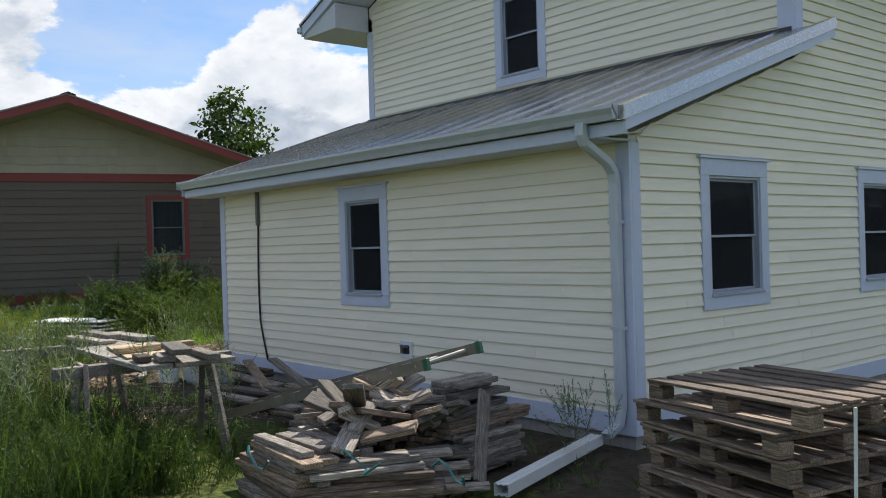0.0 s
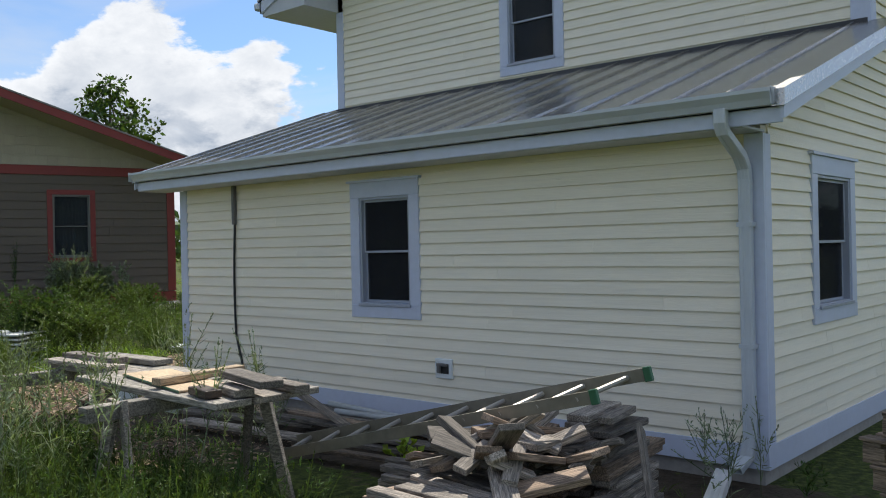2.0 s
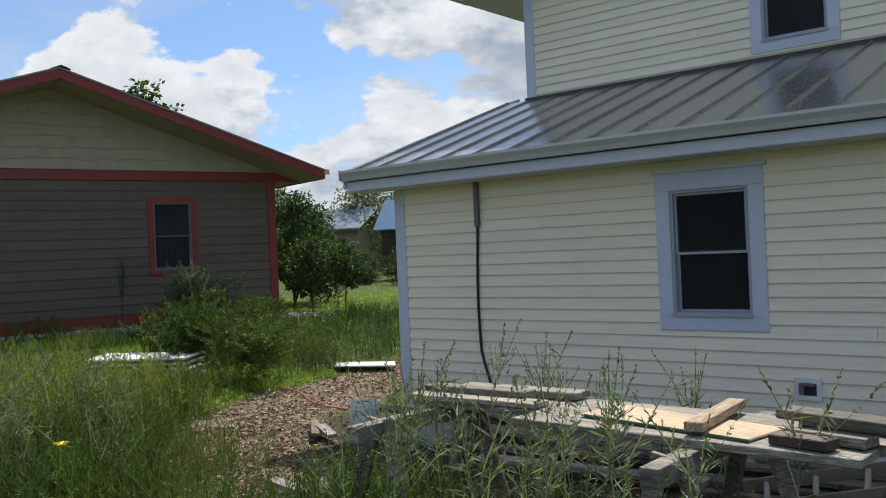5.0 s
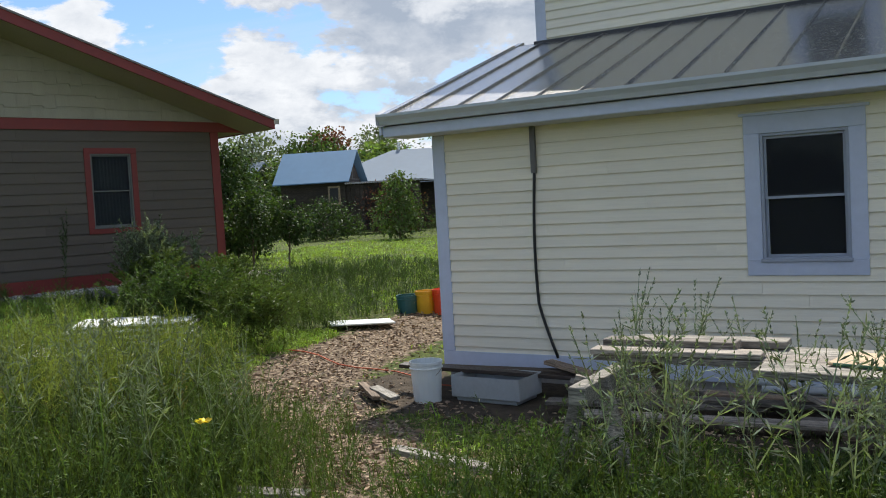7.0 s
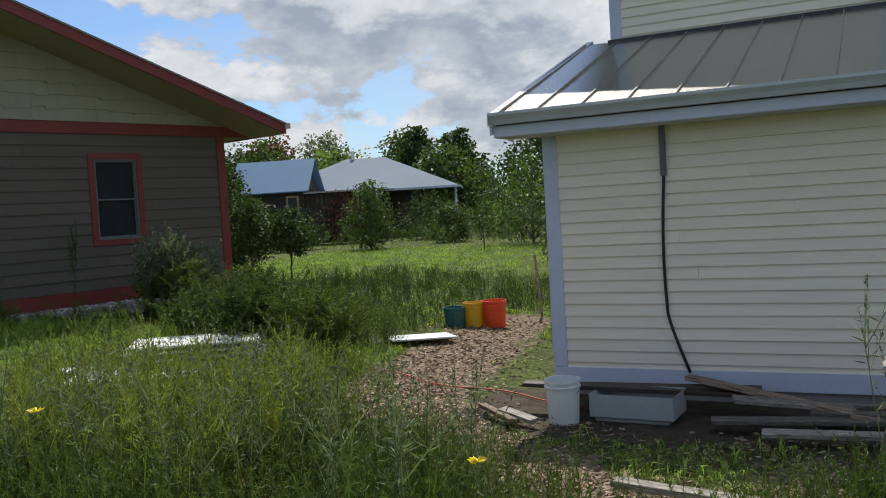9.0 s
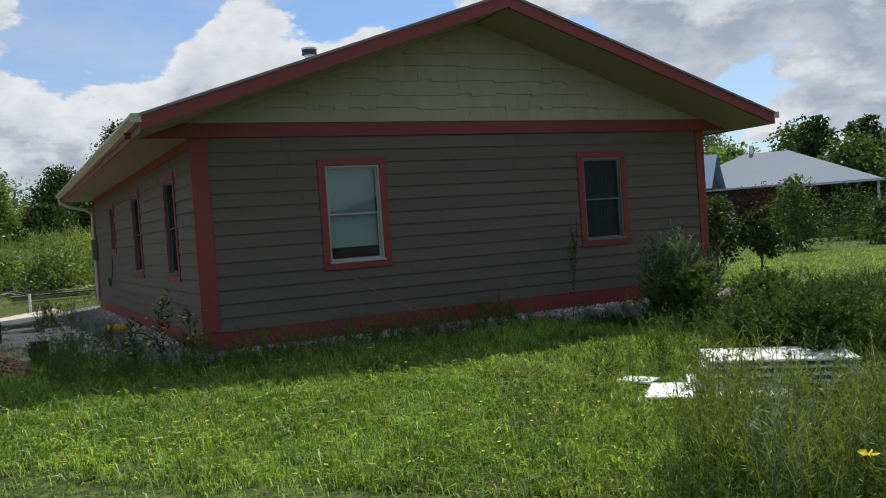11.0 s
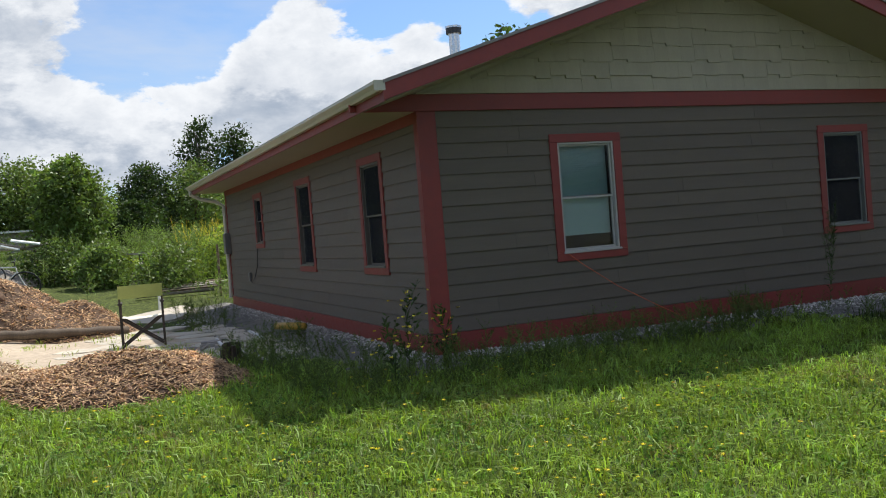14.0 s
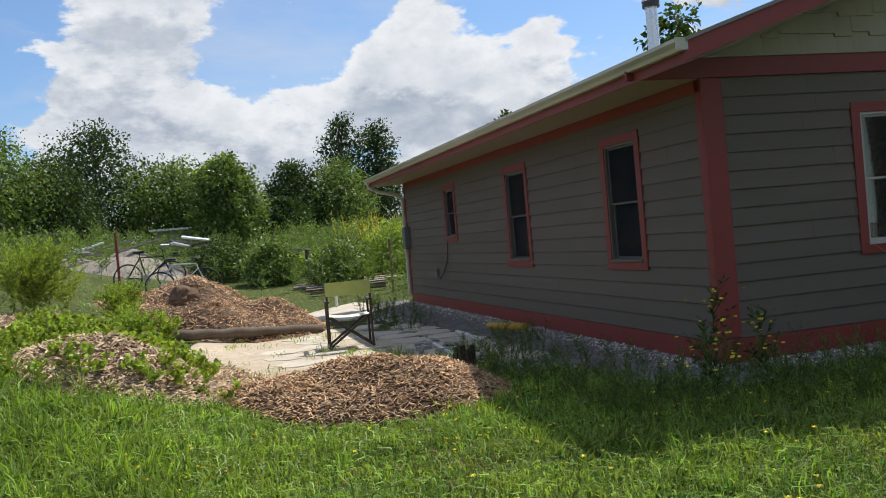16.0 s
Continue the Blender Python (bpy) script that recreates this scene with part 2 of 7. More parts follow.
RED_PLASTIC = material("red orange plastic", (0.78, 0.075, 0.02), 0.4, vary=0.06, bump=0.03)
GREY_PLASTIC = material("pale grey tub plastic", (0.42, 0.45, 0.47), 0.45, vary=0.08, bump=0.04, stain=0.4, stain_colour=(0.25, 0.23, 0.2))
CANVAS_OLIVE = material("olive canvas", (0.42, 0.45, 0.13), 0.85, vary=0.08, grain=60)
CANVAS_PALE = material("bleached canvas", (0.78, 0.76, 0.62), 0.85, vary=0.06, grain=60)
GRAVEL = material("pale gravel", (0.34, 0.325, 0.30), 0.9, vary=0.5, grain=30, bump=0.4, leaf=True)
PAVING = material("pale stone paving", (0.50, 0.45, 0.37), 0.9, vary=0.15, grain=16, bump=0.35, stain=0.4, stain_colour=(0.33, 0.27, 0.19), random_tint=0.1)
MULCH = material("brown wood mulch", (0.11, 0.066, 0.038), 0.95, vary=0.45, grain=40, bump=0.9, second=(0.085, 0.05, 0.03))
CHIPS = material("wood chip", (0.31, 0.222, 0.15), 0.9, vary=0.2, grain=20, bump=0.2, leaf=True)
SHREDS = material("shredded bark", (0.48, 0.305, 0.175), 0.9, vary=0.4, grain=12, bump=0, leaf=True)
STRAW = material("bleached straw", (0.40, 0.29, 0.19), 0.95, vary=0.4, grain=35, bump=0.9, second=(0.24, 0.165, 0.10))
STALKS = material("straw stalks", (0.47, 0.345, 0.225), 0.85, vary=0.15, grain=10, bump=0, leaf=True)
SOD = material("brown sod", (0.15, 0.09, 0.055), 0.95, vary=0.4, grain=25, bump=0.9, second=(0.08, 0.05, 0.03))
BARK = material("bark", (0.13, 0.10, 0.075), 0.95, vary=0.3, grain=18, stretch=(3, 3, 0.8), bump=0.8)
LEAF = {
    "grass": material("lawn grass", (0.26, 0.365, 0.064), 0.5, vary=0.3, grain=3, stain=0.45, stain_colour=(0.19, 0.15, 0.055), stain_scale=0.8, second=(0.175, 0.27, 0.052), bump=0, leaf=True, translucent=0.38, spec=0.35),
    "straw": material("dry grass", (0.26, 0.22, 0.09), 0.7, vary=0.2, grain=3, bump=0, leaf=True, translucent=0.25, spec=0.2),
    "weed": material("feathery weed", (0.088, 0.128, 0.034), 0.55, vary=0.2, grain=3, bump=0, leaf=True, translucent=0.28, spec=0.2),
    "dark": material("dark foliage", (0.045, 0.075, 0.025), 0.6, vary=0.25, grain=2, bump=0, leaf=True, translucent=0.3, spec=0.25),
    "mid": material("green foliage", (0.048, 0.080, 0.022), 0.6, vary=0.25, grain=2, bump=0, leaf=True, translucent=0.35, spec=0.25),
    "light": material("light foliage", (0.24, 0.31, 0.06), 0.65, vary=0.2, grain=2, bump=0, leaf=True, translucent=0.4, spec=0.25),
    "sage": material("grey green foliage", (0.16, 0.195, 0.13), 0.7, vary=0.2, grain=3, bump=0, leaf=True, translucent=0.3, spec=0.2),
    # Shade is put into the thicket's leaf colour, sun into the hedge's.
    "thicket": material("thicket foliage tinted shaded", (0.075, 0.115, 0.034), 0.55, vary=0.3, grain=2, bump=0, leaf=True, translucent=0.3, spec=0.25),
    "hedge": material("foliage tinted sunny", (0.135, 0.195, 0.055), 0.5, vary=0.3, grain=2, bump=0, leaf=True, translucent=0.35, spec=0.35),
    "clover": material("clover leaves", (0.10, 0.19, 0.04), 0.65, vary=0.2, grain=3, bump=0, leaf=True, translucent=0.25, spec=0.15),
    "spike": material("yellow green seed spikes", (0.19, 0.225, 0.06), 0.6, vary=0.2, grain=3, bump=0, leaf=True, translucent=0.35, spec=0.2),
    "russet": material("russet foliage", (0.14, 0.05, 0.03), 0.65, vary=0.25, grain=2, bump=0, leaf=True, translucent=0.3),
    "yellow": material("yellow blossom", (0.72, 0.56, 0.06), 0.6, vary=0.1, grain=3, bump=0, leaf=True, translucent=0.3),
}

# ---- building blocks ----
def box(bm, x0, x1, y0, y1, z0, z1):
    v = [bm.verts.new(c) for c in ((x0, y0, z0), (x1, y0, z0), (x1, y1, z0), (x0, y1, z0), (x0, y0, z1), (x1, y0, z1), (x1, y1, z1), (x0, y1, z1))]
    for f in ((0, 3, 2, 1), (4, 5, 6, 7), (0, 1, 5, 4), (1, 2, 6, 5), (2, 3, 7, 6), (3, 0, 4, 7)):
        bm.faces.new([v[i] for i in f])
    return v


def obox(bm, m, sx, sy, sz):
    """A box of that size, centred on the pose m."""
    v = box(bm, -sx / 2, sx / 2, -sy / 2, sy / 2, -sz / 2, sz / 2)
    bmesh.ops.transform(bm, matrix=m, verts=v)
    return v


def prism(bm, outline, axis, a, b):
    """An outline in a plane, drawn out along an axis from a to b."""
    def at(p, s):
        return {"x": (s, p[0], p[1]), "y": (p[0], s, p[1]), "z": (p[0], p[1], s)}[axis]
    lo = [bm.verts.new(at(p, a)) for p in outline]
    hi = [bm.verts.new(at(p, b)) for p in outline]
    n = len(outline)
    bm.faces.new(lo)
    bm.faces.new(hi[::-1])
    for i in range(n):
        bm.faces.new((lo[i], hi[i], hi[(i + 1) % n], lo[(i + 1) % n]))
    return lo + hi


def tube(bm, points, radii, sides=8, caps=True):
    """A round tube along points, with a radius at each."""
    rings = []
    pts = [Vector(p) for p in points]
    if isinstance(radii, (int, float)):
        radii = [radii] * len(pts)
    for i, p in enumerate(pts):
        d = (pts[min(i + 1, len(pts) - 1)] - pts[max(i - 1, 0)]).normalized()
        a = d.cross(Vector((0, 0, 1)) if abs(d.z) < 0.9 else Vector((1, 0, 0))).normalized()
        b = d.cross(a)
        rings.append([bm.verts.new(p + (a * math.cos(6.28319 * k / sides) + b * math.sin(6.28319 * k / sides)) * radii[i]) for k in range(sides)])
    for r, s in zip(rings, rings[1:]):
        for k in range(sides):
            bm.faces.new((r[k], r[(k + 1) % sides], s[(k + 1) % sides], s[k]))
    if caps:
        bm.faces.new(rings[0][::-1])
        bm.faces.new(rings[-1])


def finish(bm, name, mat, bevel=0.0, smooth=False):
    bmesh.ops.recalc_face_normals(bm, faces=bm.faces)
    if bevel:
        sharp = [e for e in bm.edges if len(e.link_faces) == 2 and e.calc_face_angle(0) > 0.5]
        bmesh.ops.bevel(bm, geom=sharp, offset=bevel, segments=1, affect="EDGES", clamp_overlap=True)
    me = bpy.data.meshes.new(name)
    bm.to_mesh(me)
    bm.free()
    for m in (mat if isinstance(mat, (list, tuple)) else [mat]):
        me.materials.append(m)
    if smooth:
        me.shade_smooth()
    return me


def part(name, bm, mat, parent=None, label="", bevel=0.0, smooth=False):
    ob = new(name, finish(bm, name, mat, bevel, smooth))
    ob.parent = parent
    return tagged(ob, label)


def piece(name, me, parent, m):
    """One more object on a shared mesh, at m in its parent's frame."""
    ob = new(name, me)
    ob.parent = parent
    ob.matrix_basis = m
    return ob


def bearing(x, y):
    """How far a place of the plan belongs to the brown house's side, which lies turned and a little higher: 0 to 1."""
    return smoothstep((-x - 11.5) / 4.5) * smoothstep((15 - y) / 6)


def settle(m):
    """Lays a pose of the plan into the world."""
    x, y, z = m.translation
    s = bearing(x, y)
    if s == 0.0:
        return m
    hub = Matrix.Translation((-17.199, -3.475, 0.075 * s)) @ Matrix.Rotation(radians(-5.32 * s), 4, "Z") @ Matrix.Translation((17.175, 3.514, 0))
    return hub @ m


def settled(x, y, z):
    return settle(Matrix.Translation((x, y, z))).translation


def thing(name, m=None, label="", category="", group="", kind=""):
    ob = new(name)
    ob.empty_display_size = 0.1
    if m is not None:
        ob.matrix_world = settle(m)
    return tagged(ob, label, category, group, kind)


def boxes(*sizes):
    bm = bmesh.new()
    for s in sizes:
        box(bm, *s)
    return bm


def smoothstep(a):
    a = min(max(a, 0.0), 1.0)
    return a * a * (3 - 2 * a)


def ground_z(x, y):
    """The lie of the land: low along the yellow house, rising past the brown house to the far garden."""
    s = smoothstep((-x - 5.5) / 10)
    z = -0.07 + 0.48 * s + 0.22 * smoothstep((-y - 1.5) / 5) * (1 - s)
    far = max(-x - 22.0 - 7.0 * smoothstep((y + 7.5) / 3.5) * smoothstep((10 - y) / 3), 0.0)
    z += 0.072 * min(far, 40.0) * smoothstep(far / 5) * smoothstep((14 - y) / 14)
    z += 0.72 * smoothstep((-x - 15.5) / 4.5) * smoothstep((-y - 6.9) / 2.8) * smoothstep((x + 48) / 14)
    return z + 0.03 * noise.noise((x * 0.35, y * 0.35, 0.0)) * smoothstep((-x - 3) / 5)

# ---- houses ----
def lap_board(name, mat, rise, proud=0.024):
    """One clapboard, one metre long, thick at its lower edge; drawn out to length by its object."""
    bm = bmesh.new()
    prism(bm, ((0.0, 0.008), (-proud * 0.25, 0.008), (-proud + 0.002, 0.0), (-proud, 0.003), (-0.004, rise + 0.014), (0.0, rise + 0.014)), "x", 0.0, 1.0)
    return finish(bm, name, mat)


def clad(wall, me, extent, z0, z1, rise, holes, rng, joint=3.66):
    """Courses of clapboard over a wall; extent(z) gives the run of the wall at a height, holes are openings to leave free."""
    n = int(math.ceil((z1 - z0) / rise - 0.05))
    for k in range(n):
        lo, hi = z0 + k * rise, min(z0 + (k + 1) * rise, z1)
        run, upper = extent(lo + 0.001), extent(hi)
        if run is None or run[1] - run[0] < 0.1:
            continue
        upper = upper or ((run[0] + run[1]) / 2, (run[0] + run[1]) / 2)
        cuts = {run[0], run[1]}
        for h in holes:
            if h[2] < hi and h[3] > lo:
                cuts |= {min(max(h[0], run[0]), run[1]), min(max(h[1], run[0]), run[1])}
        at = run[0] + rng.uniform(0.6, joint)
        while at < run[1] - 0.4:
            cuts.add(at)
            at += joint
        cuts = sorted(cuts)
        for a, b in zip(cuts, cuts[1:]):
            if b - a < 0.01:
                continue
            spans = [(lo, hi)]
            for h in holes:
                if h[0] < (a + b) / 2 < h[1] and h[2] < hi and h[3] > lo:
                    spans = [s for s in ((lo, h[2]), (h[3], hi)) if s[1] - s[0] > 0.02]
            skew = (upper[0] - run[0] if a == run[0] else 0.0, upper[1] - run[1] if b == run[1] else 0.0)
            shape = me
            if max(abs(skew[0]), abs(skew[1])) > 0.02 and b - a > max(skew[0], -skew[1]):
                shape = me.copy()
                for v in shape.vertices:
                    share = min(max(v.co.z / rise, 0.0), 1.08)
                    v.co.x += share * (skew[0] if v.co.x < 0.5 else skew[1]) / (b - a)
            for s in spans:
                m = Matrix.Translation((a + 0.001, rng.uniform(0, 0.001), s[0])) @ Matrix.Diagonal((b - a - 0.002, 1, (s[1] - s[0]) / rise, 1))
                piece("siding_board", shape, wall, m)


def wall_slab(bm, x0, x1, z0, z1, holes, thick=0.15):
    """A wall with its face at y = 0 and openings right through it."""
    xs = sorted({x0, x1, *(h[0] for h in holes), *(h[1] for h in holes)})
    for a, b in zip(xs, xs[1:]):
        zs = [z0]
        for h in sorted(holes, key=lambda h: h[2]):
            if h[0] <= a and h[1] >= b:
                zs += [h[2], h[3]]
        zs.append(z1)
        for lo, hi in zip(zs[::2], zs[1::2]):
            box(bm, a, b, 0.0, thick, lo, hi)


def window_unit(parent, m, x0, x1, z0, z1, trim, side, top, bottom, sash_mat, label, cap=False, backing=None, slats=False):
    """A double-hung window: casing, vinyl frame, two sashes, two panes. Returns the opening in the wall."""
    a, b, c, d = x0 + side, x1 - side, z0 + bottom, z1 - top
    win = thing("window", None, label)
    win.parent, win.matrix_basis = parent, m
    for e in ((x0, x0 + side, -0.032, 0.0, z0 + bottom, z1 - top), (x1 - side, x1, -0.032, 0.0, z0 + bottom, z1 - top), (x0, x1, -0.034, 0.0, z1 - top, z1), (x0, x1, -0.034, 0.0, z0, z0 + bottom)):
        part("casing_board", boxes(e), trim, win, bevel=0.003)
    if cap:
        part("head_cap", boxes((x0 - 0.03, x1 + 0.03, -0.055, 0.0, z1, z1 + 0.022)), trim, win)
    part("window_sill", boxes((a - 0.012, b + 0.012, -0.05, 0.02, c - 0.012, c + 0.014)), sash_mat, win, bevel=0.003)
    f = 0.026
    part("window_frame", boxes((a, a + f, -0.02, 0.08, c, d), (b - f, b, -0.02, 0.08, c, d), (a + f, b - f, -0.02, 0.08, d - f, d), (a + f, b - f, -0.02, 0.08, c, c + f)), sash_mat, win, bevel=0.003)
    mid, s = (c + d) / 2, 0.022
    for name, lo, hi, y in (("upper_sash", mid - 0.018, d - f, 0.012), ("lower_sash", c + f, mid + 0.018, 0.036)):
        l, r = a + f, b - f
        sash = part(name, boxes((l, l + s, y, y + 0.024, lo, hi), (r - s, r, y, y + 0.024, lo, hi), (l + s, r - s, y, y + 0.024, hi - s, hi), (l + s, r - s, y, y + 0.024, lo, lo + s)), sash_mat, win, bevel=0.002)
        pane = part("pane", boxes((l + s, r - s, y + 0.008, y + 0.014, lo + s, hi - s)), GLASS, win)
        pane.visible_shadow = False
        if not slats:
            cloth = part("insect_screen", boxes((l + s, r - s, y + 0.004, y + 0.0045, lo + s, hi - s)), SCREEN, win)
            cloth.visible_shadow = False
    if backing and slats:
        bm = bmesh.new()
        n = 26
        for k in range(n):
            z = mid - 0.02 + (d - mid) * (k + 0.5) / n
            obox(bm, pose((a + b) / 2, 0.115, z, 62, 0, 0), b - a - 0.07, 0.031, 0.002)
        part("blind", bm, backing, win, "closed pale slatted blind")
        part("curtain", boxes((a + 0.03, b - 0.03, 0.12, 0.126, c + 0.2, mid - 0.02)), backing, win, "pale cloth behind the lower sash")
    elif backing:
        bm = bmesh.new()
        n = 22
        xs = [a + 0.03 + (b - a - 0.06) * k / n for k in range(n + 1)]
        front = [(x, 0.12 + 0.012 * (k % 2)) for k, x in enumerate(xs)]
        prism(bm, front + [(x, y + 0.005) for x, y in front[::-1]], "z", c, d)
        part("curtain", bm, backing, win, "drawn grey green curtain")
    return (a, b, c, d)


def opening(w, side, top, bottom):
    return (w[0] + side, w[1] - side, w[2] + bottom, w[3] - top)


def yellow_house():
    rng = random.Random(5)
    W, PITCH = 7.19, 0.345
    house = thing("yellow_house", pose(0, 0, 0), "two-storey pale yellow clapboard house with blue-grey trim", "house")
    end = pose(0, 0, 0, 0, 0, 90)
    up = pose(0, 2.65, 0)
    tr = (0.125, 0.15, 0.125)
    front_w = (-4.16, -3.23, 0.973, 2.305)
    upper_w = (-4.245, -3.315, 3.735, 5.06)
    end_w = [(0.95, 2.03, 0.985, 2.315), (3.88, 4.96, 0.985, 2.315), (5.5, 6.53, 3.72, 5.05)]
    board = lap_board("siding_board", CREAM, 0.1096, 0.024)
    # front wall of the lean-to
    wall = part("wall_front", boxes(), CREAM, house)
    bm = bmesh.new()
    wall_slab(bm, -W, 0.0, 0.05, 2.48, [opening(front_w, *tr)])
    wall.data = finish(bm, "wall_front", CREAM)
    clad(wall, board, lambda z: (-W + 0.1, -0.1), 0.154, 2.40, 0.1096, [opening(front_w, *tr)], rng)
    part("skirt_board", boxes((-W - 0.02, -0.0, -0.03, 0.0, 0.05, 0.215)), TRIM, house)
    part("skirt_board", boxes((0.0, 0.03, -0.03, 9.0, 0.05, 0.215)), TRIM, house)
    part("foundation", boxes((-W + 0.02, -0.02, 0.02, 8.98, -0.5, 0.048)), CONCRETE, house)
    for x0, x1, y0, y1 in ((-0.11, 0.028, -0.028, 0.0), (0.0, 0.028, 0.0, 0.11), (-W - 0.028, -W + 0.11, -0.028, 0.0), (-W - 0.028, -W, 0.0, 0.11)):
        part("corner_board", boxes((x0, x1, y0, y1, 0.217, 2.40)), TRIM, house, bevel=0.003)
    # upper gable wall
    EZ, UP = 5.42, 0.40
    def upper_run(z):
        s = max(0.0, (z - EZ) / UP)
        return (-W + 0.1 + s, -0.1 - s) if 2 * s < W - 0.4 else None
    wall = part("wall_upper", boxes(), CREAM, house)
    wall.matrix_basis = up
    bm = bmesh.new()
    wall_slab(bm, -W, 0.0, 3.3, EZ + 0.05, [opening(upper_w, *tr)])
    prism(bm, ((-W, EZ + 0.05), (0.0, EZ + 0.05), (-W / 2, EZ + 0.05 + UP * W / 2)), "y", 0.0, 0.15)
    wall.data = finish(bm, "wall_upper", CREAM)
    clad(wall, board, upper_run, 3.60, 6.4, 0.1096, [opening(upper_w, *tr)], rng)
    for x0, x1, y0, y1 in ((-0.15, 0.028, 2.622, 2.65), (0.0, 0.028, 2.65, 2.80), (-W - 0.028, -W + 0.11, 2.622, 2.65), (-W - 0.028, -W, 2.65, 2.76)):
        part("corner_board", boxes((x0, x1, y0, y1, 3.58, 5.085)), TRIM, house, bevel=0.003)
    # end wall
    holes = [opening(w, *tr) for w in end_w]
    wall = part("wall_end", boxes(), CREAM, house)
    wall.matrix_basis = end
    bm = bmesh.new()
    wall_slab(bm, 0.0, 9.0, 0.05, 2.46, [h for h in holes if h[3] < 3])
    prism(bm, ((0.0, 2.46), (2.65, 2.46), (2.65, 2.46 + 2.65 * PITCH)), "y", 0.0, 0.15)
    wall_slab(bm, 2.65, 9.0, 2.46, 5.42, [h for h in holes if h[3] > 3])
    wall.data = finish(bm, "wall_end", CREAM)
    clad(wall, board, lambda z: (0.11 + max(0, (z - 2.50) / PITCH) if z < 3.42 else 2.79, 9.0), 0.154, 5.25, 0.1096, holes, rng)
    part("wall_side", boxes((-W, -W + 0.15, 0.15, 9.0, 0.05, 2.46), (-W, -W + 0.15, 2.65, 9.0, 2.46, 5.3)), CREAM, house)
    part("wall_rear", boxes((-W, 0.0, 9.0, 9.15, 0.05, 5.3)), CREAM, house)
    # Added room surfaces behind the windows, interior shade in their colour.
    part("floor_deck", boxes((-W + 0.15, -0.15, 0.15, 9.0, 0.1, 0.2), (-W + 0.15, -0.15, 2.8, 9.0, 2.75, 2.95)), ROOM_SHADE, house)
    part("partition", boxes((-W + 0.15, -0.15, 3.2, 3.3, 0.2, 2.75), (-W + 0.15, -0.15, 5.2, 5.3, 2.95, 5.2)), ROOM_SHADE, house)
    for w, m in [(front_w, pose(0, 0, 0)), (upper_w, up), *((w, end) for w in end_w)]:
        window_unit(house, m, *w, TRIM, *tr, VINYL, "double-hung window in wide blue-grey casing", cap=True)
    # lean-to roof: deck, standing-seam panels, fascia, soffit, gutter
    x0, x1 = -7.55, 0.30
    yb, zb, yt = -0.40, 2.60, 2.65
    zt = zb + (yt - yb) * PITCH
    roof = part("lean_to_roof", boxes(), SOFFIT, house)
    bm = bmesh.new()
    prism(bm, ((yb, zb - 0.09), (yt + 0.18, zt + 0.06 - 0.09), (yt + 0.18, zt + 0.06 - 0.012), (yb, zb - 0.012)), "x", x0 + 0.03, -0.01)
    prism(bm, ((yb, zb - 0.09), (yt + 0.16, zt + 0.054 - 0.09), (yt + 0.16, zt + 0.054 - 0.012), (yb, zb - 0.012)), "x", -0.01, x1 - 0.03)
    roof.data = finish(bm, "lean_to_roof", SOFFIT)
    n, run = 19, math.hypot(yt - yb, zt - zb)
    wide = (x1 - x0) / n
    bm = bmesh.new()
    prism(bm, ((0.0, 0.0), (0.004, 0.026), (0.014, 0.026), (0.018, 0.003), (wide / 2, 0.0015), (wide - 0.0, 0.0), (wide - 0.0, -0.006), (0.0, -0.006)), "y", 0.0, run + 0.06)
    me = finish(bm, "roof_panel", ROOFING)
    for k in range(n):
        piece("roof_panel", me, roof, Matrix.Translation((x0 + k * wide, yb - 0.05, zb - 0.05 * PITCH + 0.006)) @ Matrix.Rotation(math.atan(PITCH), 4, "X"))
    tri = lambda d: ((yb - 0.03, zb - 0.17 + d), (yt + 0.20, zt + 0.065 - 0.17 + d), (yt + 0.20, zt + 0.065 + 0.02), (yb - 0.03, zb + 0.012))
    for xa, xb in ((x0 - 0.025, x0), (x1, x1 + 0.025)):
        bm = bmesh.new()
        prism(bm, tri(0.0), "x", xa, xb)
        part("rake_board", bm, TRIM, house)
    for xa, xb in ((x0 - 0.035, x0 + 0.05), (x1 - 0.05, x1 + 0.035)):
        bm = bmesh.new()
        s = 0.02
        prism(bm, ((yb - 0.05, zb - 0.09), (yt + 0.21, zt + 0.07 - 0.09), (yt + 0.21, zt + 0.07 + s), (yb - 0.05, zb + s)), "x", xa, xb)
        part("rake_flashing", bm, ROOFING, house)
    part("fascia_board", boxes((x0, x1, yb, yb + 0.02, 2.41, 2.575)), TRIM, house, bevel=0.003)
    part("soffit", boxes((x0, 0.03, yb + 0.02, -0.002, 2.405, 2.42)), SOFFIT, house)
    part("wall_flashing", boxes((-W - 0.06, -0.0, 2.615, 2.65, zt - 0.005, zt + 0.035)), FLASHING, house)
    bm = bmesh.new()
    yf = yb - 0.001
    prism(bm, ((yf, 2.635), (yf, 2.52), (yf - 0.065, 2.52), (yf - 0.085, 2.56), (yf - 0.12, 2.60), (yf - 0.12, 2.625), (yf - 0.108, 2.625), (yf - 0.108, 2.603), (yf - 0.075, 2.565), (yf - 0.06, 2.528), (yf - 0.006, 2.528), (yf - 0.006, 2.635)), "x", x0 + 0.002, x1 - 0.03)
    box(bm, x0, x0 + 0.004, yf - 0.118, yf, 2.522, 2.632)
    box(bm, x1 - 0.034, x1 - 0.03, yf - 0.118, yf, 2.522, 2.632)
    part("gutter", bm, GUTTER, house)
    # downspout with offsets
    bm = bmesh.new()
